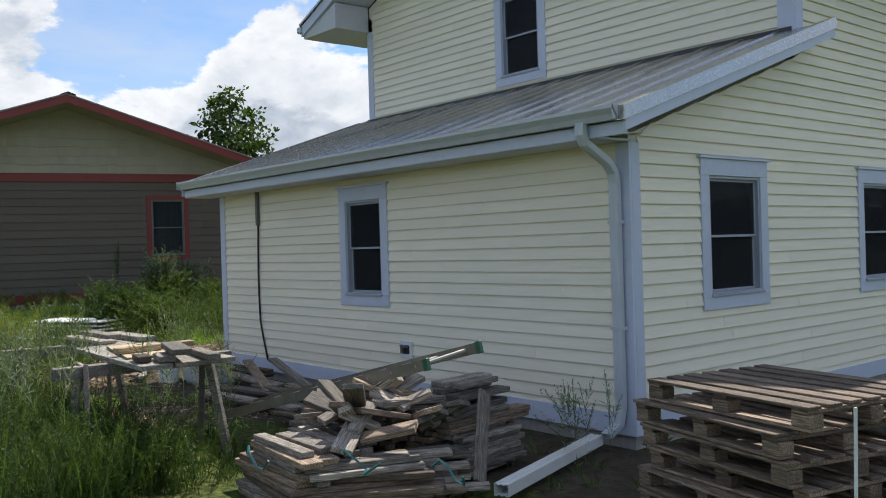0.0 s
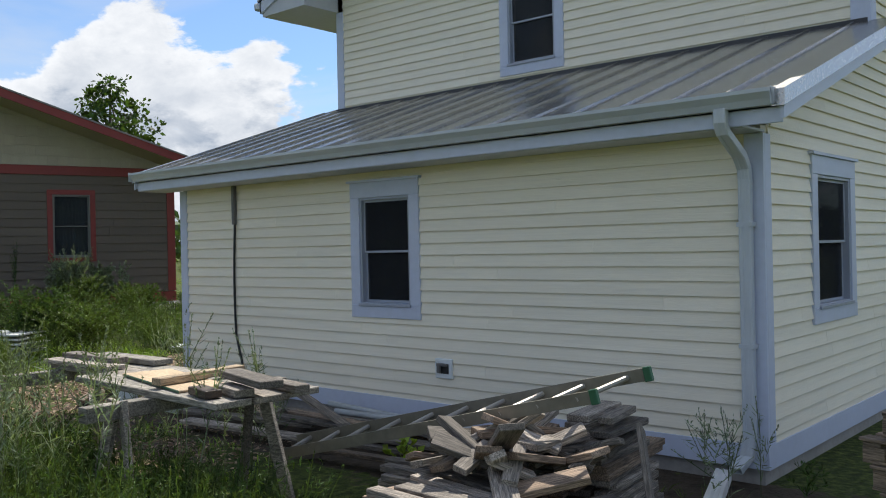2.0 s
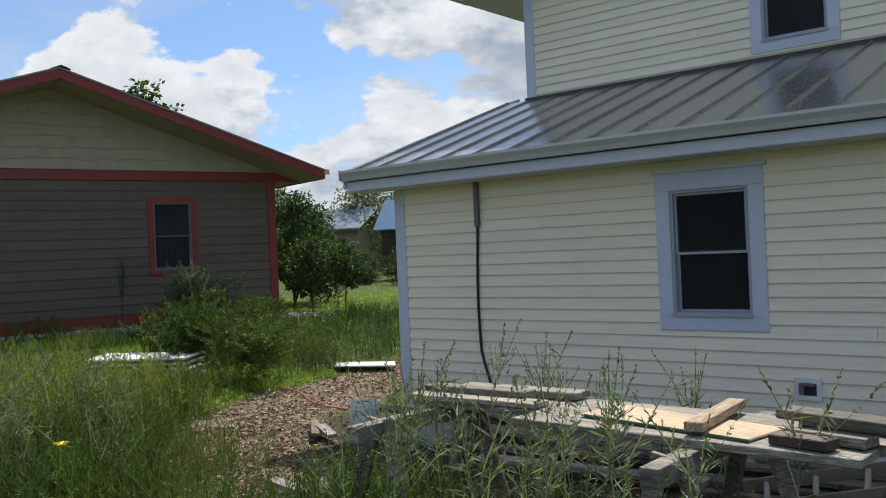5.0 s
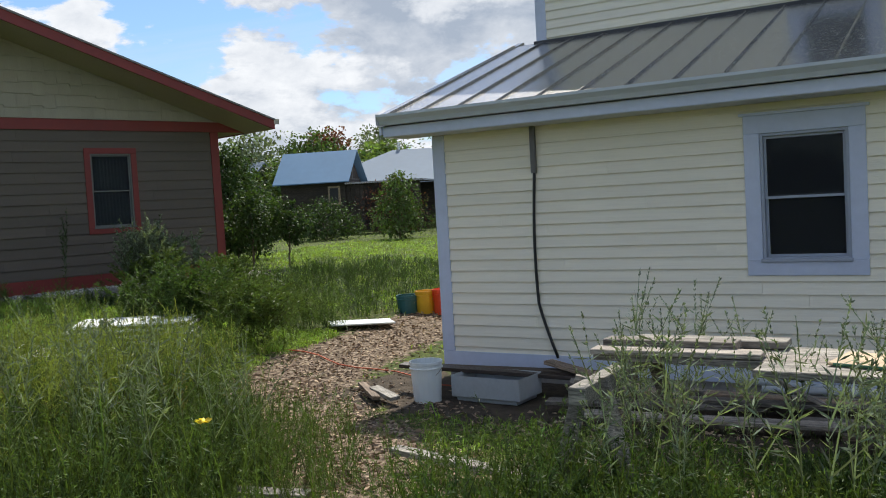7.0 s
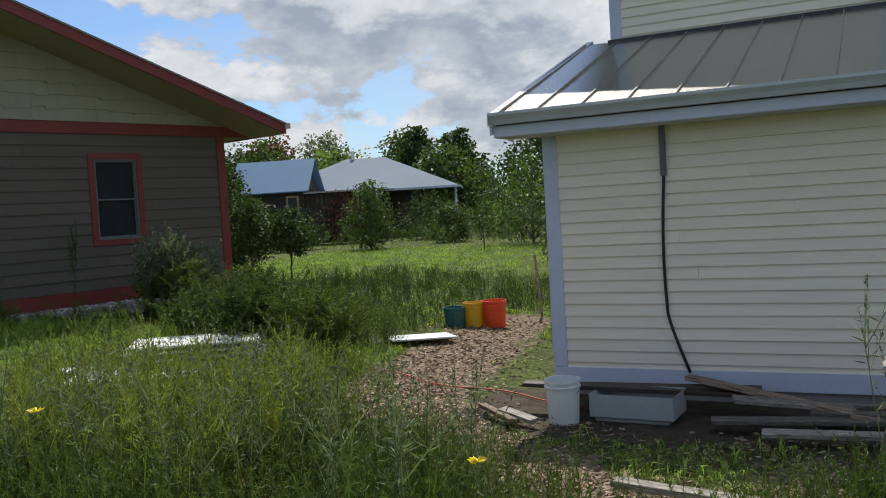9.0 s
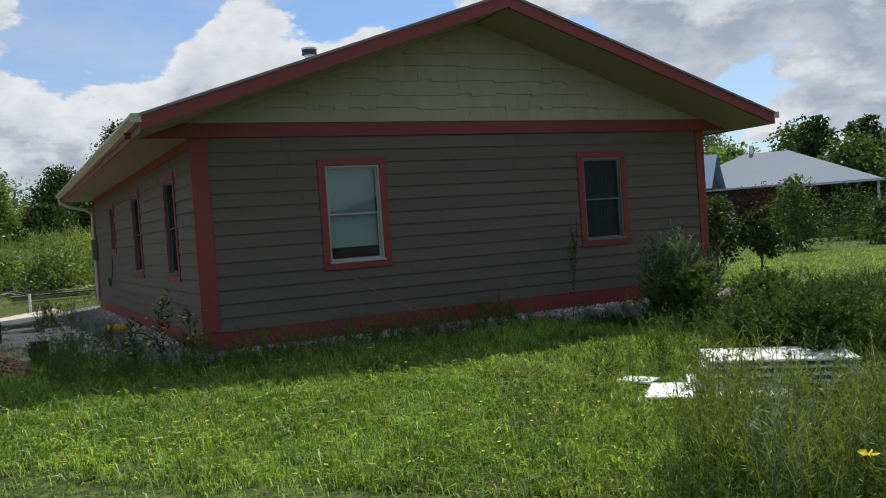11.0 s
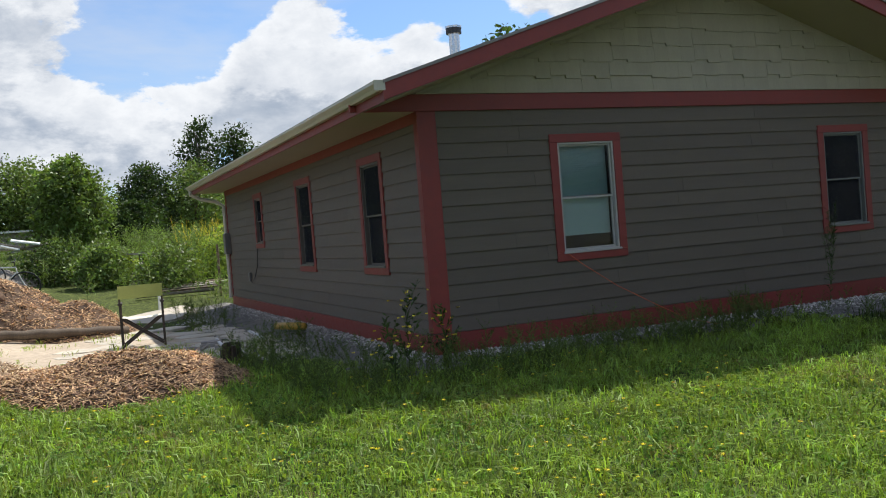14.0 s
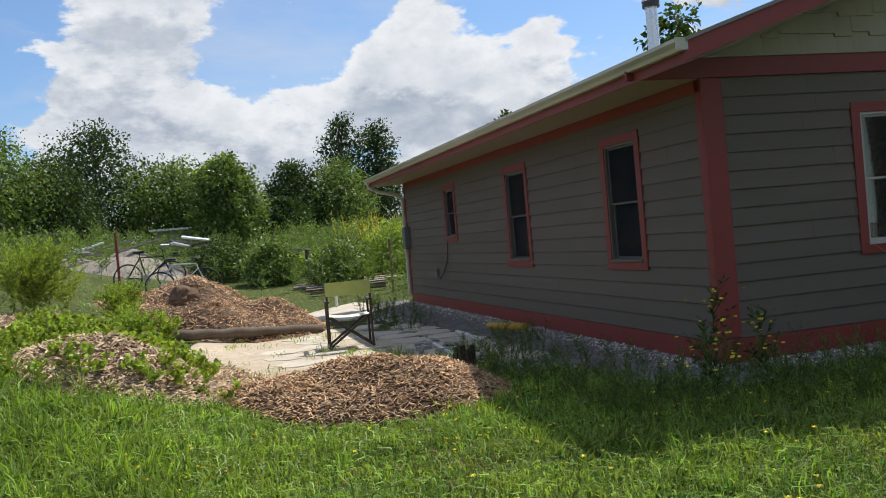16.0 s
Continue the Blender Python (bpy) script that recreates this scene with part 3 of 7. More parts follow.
    line = [(-0.085, yf - 0.06, 2.53), (-0.085, yf - 0.06, 2.44), (-0.085, yf - 0.03, 2.38), (-0.085, -0.16, 2.24), (-0.085, -0.09, 2.16), (-0.085, -0.075, 2.08), (-0.085, -0.075, 0.28), (-0.10, -0.10, 0.14), (-0.14, -0.2, 0.06)]
    rings = []
    for i, p in enumerate(line):
        d = (Vector(line[min(i + 1, len(line) - 1)]) - Vector(line[max(i - 1, 0)])).normalized()
        ax = Vector((1, 0, 0))
        up_ = ax.cross(d).normalized()
        rings.append([bm.verts.new(Vector(p) + ax * a * 0.043 + up_ * b * 0.031) for a, b in ((-1, -0.8), (-0.8, -1), (-0.3, -1), (-0.25, -0.9), (0.25, -0.9), (0.3, -1), (0.8, -1), (1, -0.8), (1, 0.8), (0.8, 1), (-0.8, 1), (-1, 0.8))])
    for r, s in zip(rings, rings[1:]):
        for k in range(12):
            bm.faces.new((r[k], r[(k + 1) % 12], s[(k + 1) % 12], s[k]))
    part("downspout", bm, GUTTER, house)
    for z in (0.9, 1.75):
        part("downspout_strap", boxes((-0.14, -0.03, -0.109, -0.03, z, z + 0.03)), GUTTER, house)
    # main roof: two slopes, ridge running back from the gable
    xe, ze, ym = -8.16, 5.33, -3.63
    zr = ze + UP * (ym - xe)
    for side in (-1, 1):
        bm = bmesh.new()
        f = (lambda x: x) if side < 0 else (lambda x: 2 * ym - x)
        prism(bm, ((f(xe), ze - 0.03), (f(xe), ze), (ym, zr), (ym, zr - 0.03)), "y", 1.93, 9.8)
        part("main_roof", bm, ROOFING, house)
        bm = bmesh.new()
        prism(bm, ((f(xe + 0.03), ze - 0.2), (f(xe + 0.03), ze - 0.035), (ym, zr - 0.035), (ym, zr - 0.2)), "y", 1.96, 1.99)
        part("rake_board", bm, TRIM, house)
        bm = bmesh.new()
        prism(bm, ((f(xe + 0.05), ze - 0.205), (f(xe + 0.05), ze - 0.19), (ym, zr - 0.18), (ym, zr - 0.2)), "y", 1.99, 2.65)
        prism(bm, ((f(xe + 0.05), 5.085), (f(-W + 0.02), 5.085), (f(-W + 0.02), ze - 0.21 + UP * 0.9), (f(xe + 0.05), 5.13)), "y", 1.99, 2.62)
        a, b = sorted((f(xe + 0.05), f(-W - 0.001)))
        box(bm, a, b, 2.62, 9.6, 5.09, 5.11)
        part("soffit", bm, SOFFIT, house)
        bm = bmesh.new()
        a, b = sorted((f(xe + 0.02), f(xe + 0.05)))
        box(bm, a, b, 1.96, 9.7, ze - 0.2, ze - 0.04)
        part("fascia_board", bm, TRIM, house)
        bm = bmesh.new()
        a, b = sorted((f(xe - 0.09), f(xe + 0.02)))
        box(bm, a, b, 1.93, 9.7, ze - 0.14, ze - 0.03)
        part("gutter", bm, GUTTER, house, bevel=0.02)
    # service cable in its conduit, vent hood, outdoor lamp
    part("conduit", boxes((-6.115, -6.065, -0.06, -0.018, 1.96, 2.41)), CONDUIT, house, "dark grey conduit under the eave", bevel=0.004)
    pts = [(-6.09, -0.035, 1.98)]
    for k in range(1, 18):
        z = 1.98 - k * 0.105
        pts.append((-6.09 - 0.035 * math.sin(k * 0.21) + (0.0 if k < 13 else 0.02 * (k - 12) ** 1.2), -0.032, z))
    bm = bmesh.new()
    tube(bm, pts, 0.014, 6)
    part("service_cable", bm, BLACK, house, "black cable hanging down the siding", smooth=True)
    vent = part("dryer_vent", boxes((-3.05, -2.85, -0.04, -0.012, 0.45, 0.63)), WHITE_PLASTIC, house, "white dryer vent plate", bevel=0.004)
    part("vent_hood", boxes((-3.015, -2.885, -0.045, -0.041, 0.495, 0.585)), BLACK, vent)
    part("flap", boxes((-3.01, -2.89, -0.075, -0.046, 0.565, 0.59), (-3.01, -2.97, -0.07, -0.046, 0.50, 0.565)), CONDUIT, vent, bevel=0.003)
    bm = bmesh.new()
    tube(bm, [(0.02, 5.25, 2.25), (0.14, 5.25, 2.30), (0.2, 5.25, 2.2)], 0.018, 6)
    tube(bm, [(0.2, 5.25, 2.24), (0.2, 5.25, 2.16), (0.2, 5.25, 2.08)], [0.03, 0.09, 0.10], 10)
    part("wall_lamp", bm, BLACK, house, "black outdoor wall lamp")
    return house


yellow_house()


def brown_house():
    rng = random.Random(9)
    house = thing("brown_house", None, "single-storey brown clapboard house with barn-red trim and beige gutters", "house")
    house.matrix_world = pose(-17.199, -3.475, 0.05, 0, 0, 90 - 14.54)
    W, D, PITCH, RX = 8.52, 12.45, 0.3305, 4.268
    side = pose(0, 0, 0, 0, 0, -90)
    win_a, win_b = (1.647, 2.653, 1.435, 2.957), (5.92, 6.87, 1.457, 2.957)
    side_w = [(-2.231, -1.269, 1.412, 2.957), (-5.703, -4.689, 1.412, 2.957), (-9.22, -8.42, 1.845, 2.957)]
    tr = (0.105, 0.10, 0.10)
    board = lap_board("siding_board", BROWN, 0.178)
    holes = [opening(w, *tr) for w in (win_a, win_b)]
    wall = part("wall_gable", boxes(), BROWN, house)
    bm = bmesh.new()
    wall_slab(bm, 0.0, W, 0.5, 3.35, holes)
    wall.data = finish(bm, "wall_gable", BROWN)
    bm = bmesh.new()
    prism(bm, ((0.0, 3.35), (W, 3.35), (W, 3.50), (RX, 3.50 + PITCH * RX), (0.0, 3.50)), "y", 0.0, 0.15)
    peak = part("gable_wall", bm, SHINGLE, house)
    clad(wall, board, lambda z: (0.2, W - 0.14), 0.76, 3.26, 0.178, holes, rng)
    # staggered shingle panels in the gable
    width, rise = 0.21, 0.200
    shapes = []
    for k in range(4):
        bm = bmesh.new()
        drop = (0.0, -0.034, 0.008, -0.026)[k]
        prism(bm, ((0.0, 0.0), (-0.032, 0.0), (-0.006, rise + 0.05), (0.0, rise + 0.05)), "x", 0.0004, width - 0.0004)
        for v in bm.verts:
            if v.co.z < 0.001:
                v.co.z += drop
        shapes.append(finish(bm, "shingle", SHINGLE))
    top = lambda x: 3.43 + PITCH * min(x + 0.02, 2 * RX - x)
    for row in range(8):
        z = 3.455 + row * rise
        x = -0.02 - rng.uniform(0.0, 0.2)
        while x < W:
            a, b = max(x, 0.0), min(x + width, W)
            if b - a > 0.05 and max(top(a), top(b)) > z + 0.03:
                shape = rng.choice(shapes)
                if min(top(a), top(b)) < z + rise + 0.05 or b - a < width:
                    shape = shape.copy()
                    for v in shape.vertices:
                        v.co.x = min(max(v.co.x, a - x), b - x)
                        v.co.z = min(v.co.z, max(top(v.co.x + x) - z, v.co.z if v.co.z < 0.02 else 0.004))
                piece("shingle", shape, peak, pose(x, -0.002, z))
            x += width
    wall = part("wall_side", boxes(), BROWN, house)
    wall.matrix_basis = side
    bm = bmesh.new()
    holes = [opening(w, *tr) for w in side_w]
    wall_slab(bm, -D, -0.15, 0.5, 3.35, holes)
    wall.data = finish(bm, "wall_side", BROWN)
    clad(wall, board, lambda z: (-D + 0.05, -0.09), 0.74, 3.27, 0.178, holes, rng)
    part("wall_far_side", boxes((W - 0.15, W, 0.15, D, 0.5, 3.35)), BROWN, house)
    part("wall_rear", boxes((0.0, W, D, D + 0.15, 0.5, 3.4)), BROWN, house)
    # Added inner surfaces, coloured near black for the unlit rooms.
    part("floor_deck", boxes((0.16, W - 0.16, 0.16, D, 0.5, 0.7)), ROOM_SHADE, house)
    part("inner_ceiling", boxes((0.16, W - 0.16, 0.16, D, 3.2, 3.25)), ROOM_SHADE, house)
    part("partition", boxes((0.16, W - 0.16, 2.6, 2.7, 0.7, 3.2), (2.7, 2.8, 2.7, D, 0.7, 3.2)), ROOM_SHADE, house)
    # red trim
    part("corner_board", boxes((-0.03, 0.2, -0.03, 0.0, 0.77, 3.26)), RED, house, bevel=0.003)
    part("corner_board", boxes((-0.03, 0.0, 0.0, 0.09, 0.77, 3.26)), RED, house, bevel=0.003)
    part("corner_board", boxes((W - 0.14, W + 0.03, -0.03, 0.0, 0.77, 3.26)), RED, house, bevel=0.003)
    part("corner_board", boxes((W, W + 0.03, 0.0, 0.09, 0.77, 3.26)), RED, house, bevel=0.003)
    part("corner_board", boxes((-0.03, 0.0, D - 0.06, D + 0.02, 0.77, 3.26)), RED, house, bevel=0.003)
    part("band_board", boxes((-0.8, W + 0.62, -0.04, 0.0, 3.262, 3.45)), RED, house, bevel=0.003)
    part("drip_cap", boxes((-0.02, W + 0.02, -0.06, 0.0, 3.451, 3.462)), SHINGLE, house)
    part("band_board", boxes((-0.03, 0.0, 0.0, D, 3.14, 3.265)), RED, house)
    part("skirt_board", boxes((-0.035, W + 0.03, -0.035, 0.0, 0.53, 0.755)), RED, house, bevel=0.003)
    part("skirt_board", boxes((-0.035, 0.0, 0.0, D, 0.53, 0.735)), RED, house, bevel=0.003)
    part("foundation", boxes((0.03, W - 0.03, 0.03, D, -0.1, 0.528)), CONCRETE, house)
    ident = pose(0, 0, 0)
    window_unit(house, ident, *win_a, RED, *tr, VINYL_TAN, "double-hung window in red casing, pale blind inside", backing=BLIND, slats=True)
    window_unit(house, ident, *win_b, RED, *tr, VINYL_DULL, "double-hung window in red casing, dark curtain inside", backing=CURTAIN)
    for w in side_w:
        window_unit(house, side, *w, RED, *tr, VINYL_DARK, "tall double-hung window in red casing, dark inside")
    # roof
    xl, xr, yf, yb = -0.748, 9.221, -0.99, D + 0.6
    ze = 3.428
    for s, xe in ((1, xl), (-1, xr)):
        zr = ze + PITCH * abs(RX - xe)
        bm = bmesh.new()
        prism(bm, ((xe, ze - 0.02), (xe, ze + 0.012), (RX, zr + 0.012), (RX, zr - 0.02)), "y", yf - 0.02, yb)
        part("roof_slope", bm, OLD_ROOF, house, "grey metal roof slope")
        bm = bmesh.new()
        prism(bm, ((xe, ze - 0.185), (xe, ze - 0.021), (RX, zr - 0.021), (RX, zr - 0.185)), "y", yf, yf + 0.04)
        part("rake_board", bm, RED, house)
        bm = bmesh.new()
        prism(bm, ((xe + s * 0.03, ze - 0.19), (xe + s * 0.03, ze - 0.18), (RX, zr - 0.16), (RX, zr - 0.17)), "y", yf + 0.04, -0.001)
        part("soffit", bm, BEIGE, house, "beige sloping soffit")
        a, b = sorted((xe + s * 0.04, (0.0 if s > 0 else W)))
        part("soffit", boxes((a, b, 0.0, yb, 3.262, 3.275)), BEIGE, house, "beige flat soffit")
        bm = bmesh.new()
        a, b = sorted((xe + s * 0.02, xe + s * 0.04))
        box(bm, a, b, yf + 0.04, yb, 3.24, ze - 0.022)
        part("fascia_board", bm, RED, house)
        bm = bmesh.new()
        g = xe + s * 0.019
        prism(bm, [(g - s * u, z) for u, z in ((0, 3.44), (0, 3.335), (0.06, 3.335), (0.08, 3.365), (0.12, 3.40), (0.12, 3.43), (0.11, 3.43), (0.11, 3.405), (0.07, 3.372), (0.055, 3.343), (0.006, 3.343), (0.006, 3.44))], "y", yf + 0.0, yb)
        box(bm, min(g, g - s * 0.118), max(g, g - s * 0.118), yf - 0.004, yf, 3.336, 3.438)
        part("gutter", bm, BEIGE_GUTTER, house)
    bm = bmesh.new()
    zr = ze + PITCH * (RX - xl)
    prism(bm, ((RX - 0.16, zr - 0.03), (RX, zr + 0.035), (RX + 0.16, zr - 0.03), (RX, zr + 0.0)), "y", yf - 0.03, yb)
    part("ridge_cap", bm, FLASHING, house)
    bm = bmesh.new()
    tube(bm, [(xl - 0.03, D + 0.35, 3.34), (xl - 0.03, D + 0.35, 3.24), (xl + 0.2, D + 0.3, 3.12), (-0.2, D + 0.15, 3.02), (-0.06, D + 0.06, 2.9), (-0.06, D + 0.06, 0.7)], 0.045, 8)
    part("downspout", bm, BEIGE_GUTTER, house)
    # flue with its cap
    bm = bmesh.new()
    tube(bm, [(4.85, 9.2, 4.9), (4.85, 9.2, 6.35)], 0.125, 14)
    flue = part("flue", bm, STEEL, house, "stainless steel stove flue", smooth=False)
    bm = bmesh.new()
    tube(bm, [(4.85, 9.2, 6.35), (4.85, 9.2, 6.37), (4.85, 9.2, 6.375), (4.85, 9.2, 6.48)], [0.125, 0.17, 0.13, 0.13], 14)
    tube(bm, [(4.85, 9.2, 6.482), (4.85, 9.2, 6.53), (4.85, 9.2, 6.56)], [0.19, 0.19, 0.05], 14)
    part("flue_cap", bm, STEEL, flue, "stainless flue cap")
    bm = bmesh.new()
    tube(bm, [(4.85, 9.2, 6.36), (4.85, 9.2, 6.478)], 0.18, 14)
    part("cap_mesh", bm, FLASHING, flue, "dark mesh band round the cap")
    # fittings on the long side
    part("meter_box", boxes((-0.15, -0.02, D - 0.25, D + 0.0, 1.75, 2.25)), CONDUIT, house, "grey electric meter box", bevel=0.01)
    part("outlet_cover", boxes((-0.07, -0.018, 10.0, 10.14, 1.15, 1.33)), CONDUIT, house, "weathered outlet cover", bevel=0.01)
    bm = bmesh.new()
    tube(bm, [(-0.05, 10.07, 1.17), (-0.05, 9.85, 1.12), (-0.05, 9.5, 1.25), (-0.04, 9.2, 1.5), (-0.04, 9.1, 1.84)], 0.009, 5)
    part("wall_cable", bm, BLACK, house, "thin dark cable on the siding")
    # orange cord from the window sill to the ground
    bm = bmesh.new()
    tube(bm, [(1.78, -0.06, 1.52), (1.95, -0.1, 1.38), (2.3, -0.25, 1.1), (2.75, -0.42, 0.82), (3.1, -0.55, 0.62), (3.5, -0.6, 0.52)], 0.0045, 5)
    part("extension_cord", bm, CORD, house, "orange extension cord hanging from the sill")


brown_house()

# ---- ground ----
def ground_material():
    m = bpy.data.materials.new("yard ground")
    m.use_nodes = True
    nt = m.node_tree
    N, L = nt.nodes.new, nt.links.new
    bsdf = nt.nodes["Principled BSDF"]
    co = N("ShaderNodeTexCoord")

    def fbm(scale, detail=6.0, rough=0.6):
        n = N("ShaderNodeTexNoise")
        n.inputs["Scale"].default_value, n.inputs["Detail"].default_value, n.inputs["Roughness"].default_value = scale, detail, rough
        L(co.outputs["Object"], n.inputs["Vector"])
        return n.outputs["Fac"]

    def ramp(value, *stops):
        r = N("ShaderNodeValToRGB")
        L(value, r.inputs[0])
        while len(r.color_ramp.elements) < len(stops):
            r.color_ramp.elements.new(0.5)
        for e, (at, c) in zip(r.color_ramp.elements, stops):
            e.position, e.color = at, (*c, 1)
        return r.outputs[0]

    def mix(fac, a, b):
        n = N("ShaderNodeMixRGB")
        L(fac, n.inputs[0])
        L(a, n.inputs[1])
        L(b, n.inputs[2])
        return n.outputs[0]

    grass = ramp(fbm(14.0, 8.0), (0.3, (0.020, 0.022, 0.009)), (0.5, (0.052, 0.072, 0.018)), (0.7, (0.13, 0.155, 0.042)))
    field = ramp(fbm(0.35, 6.0), (0.35, (0.8, 0.85, 0.7)), (0.65, (1.25, 1.2, 1.0)))
    tint = N("ShaderNodeMixRGB")
    tint.blend_type, tint.inputs[0].default_value = "MULTIPLY", 1.0
    L(grass, tint.inputs[1])
    L(field, tint.inputs[2])
    vor = N("ShaderNodeTexVoronoi")
    vor.inputs["Scale"].default_value, vor.inputs["Randomness"].default_value = 34.0, 1.0
    L(co.outputs["Object"], vor.inputs["Vector"])
    chips = ramp(vor.outputs["Color"], (0.0, (0.045, 0.032, 0.021)), (0.35, (0.105, 0.075, 0.05)), (0.7, (0.20, 0.15, 0.105)), (1.0, (0.38, 0.31, 0.235)))
    dirt = ramp(fbm(9.0, 8.0), (0.3, (0.035, 0.028, 0.02)), (0.7, (0.09, 0.07, 0.05)))
    paths = N("ShaderNodeVertexColor")
    paths.layer_name = "cover"
    sep = N("ShaderNodeSeparateColor")
    L(paths.outputs["Color"], sep.inputs[0])

    def edged(value):
        n = N("ShaderNodeMath")
        n.operation = "ADD"
        L(value, n.inputs[0])
        k = N("ShaderNodeMapRange")
        k.inputs[1].default_value, k.inputs[2].default_value = 0.25, 0.75
        k.inputs[3].default_value, k.inputs[4].default_value = -0.4, 0.4
        L(fbm(5.0, 6.0), k.inputs[0])
        L(k.outputs[0], n.inputs[1])
        return ramp(n.outputs[0], (0.42, (0, 0, 0)), (0.58, (1, 1, 1)))

    colour = mix(edged(sep.outputs[0]), tint.outputs[0], chips)
    colour = mix(edged(sep.outputs[1]), colour, dirt)
    L(colour, bsdf.inputs["Base Color"])
    bsdf.inputs["Roughness"].default_value = 0.95
    bsdf.inputs["Specular IOR Level"].default_value = 0.2
    b = N("ShaderNodeBump")
    b.inputs["Strength"].default_value, b.inputs["Distance"].default_value = 0.7, 0.03
    L(fbm(30.0, 8.0), b.inputs["Height"])
    L(b.outputs[0], bsdf.inputs["Normal"])
    return m


def near_line(p, line):
    """Distance in plan from a point to a line of points."""
    best = 1e9
    p = Vector(p)
    for a, b in zip(line, line[1:]):
        a, b = Vector(a), Vector(b)
        d = b - a
        s = min(max((p - a).dot(d) / d.length_squared, 0), 1)
        best = min(best, (a + d * s - p).length)
    return best


CHIP_PATH = ((-4.6, -2.2), (-3.9, -3.3), (-5.6, -3.3), (-6.6, -2.6), (-8.0, -1.6), (-8.7, -0.2), (-8.9, 1.5), (-9.3, 4.0))


def chip_cover(x, y):
    return max(1.0 - max(near_line((x, y), CHIP_PATH) - 0.38, 0) / 0.55, 0.0)


def dirt_cover(x, y):
    d = 1.0 - max(abs(y + 0.7) - 0.55, 0) / 0.5 if -7.8 < x < 1.6 else 0.0
    return max(d, 0.0) * 0.9


def ground():
    xs = np.concatenate((np.geomspace(-900, -52, 14), np.arange(-48, 14, 0.4), np.geomspace(16, 900, 12)))
    ys = np.concatenate((np.geomspace(-900, -24, 14), np.arange(-22, 16, 0.4), np.geomspace(18, 900, 16)))
    verts = [(x, y, ground_z(x, y)) for y in ys for x in xs]
    n = len(xs)
    faces = [(j * n + i, j * n + i + 1, (j + 1) * n + i + 1, (j + 1) * n + i) for j in range(len(ys) - 1) for i in range(n - 1)]
    me = bpy.data.meshes.new("ground")
    me.from_pydata([tuple(settled(*v)) for v in verts], [], faces)
    col = me.color_attributes.new("cover", "FLOAT_COLOR", "POINT")
    for k, (x, y, z) in enumerate(verts):
        col.data[k].color = (chip_cover(x, y), dirt_cover(x, y), 0, 1)
    me.materials.append(ground_material())
    me.shade_smooth()
    return tagged(new("ground", me), "uneven grassy yard with wood-chip path and bare earth", "ground", kind="structure")


ground()

# ---- things round the yellow house ----
def plank_mesh(name, mat, l, w, h, bevel=0.004):
    bm = bmesh.new()
    obox(bm, pose(0, 0, 0), l, w, h)
    return finish(bm, name, mat, bevel)


def plank(name, m, l, w, h, mat, label, category="plank", group=""):
    return tagged(set_pose(new(name, plank_mesh(name, mat, l, w, h)), m), label, category, group)


def set_pose(ob, m):
    ob.matrix_world = settle(m)
    return ob


def along(a, b, roll=0.0):
    """A pose at the middle of a and b whose x axis runs from a to b, with z as near up as can be."""
    a, b = Vector(a), Vector(b)
    x = (b - a).normalized()
    y = Vector((0, 0, 1)).cross(x).normalized()
    z = x.cross(y)
    m = Matrix((x, y, z)).transposed().to_4x4()
    m.translation = (a + b) / 2
    return m @ Matrix.Rotation(radians(roll), 4, "X")


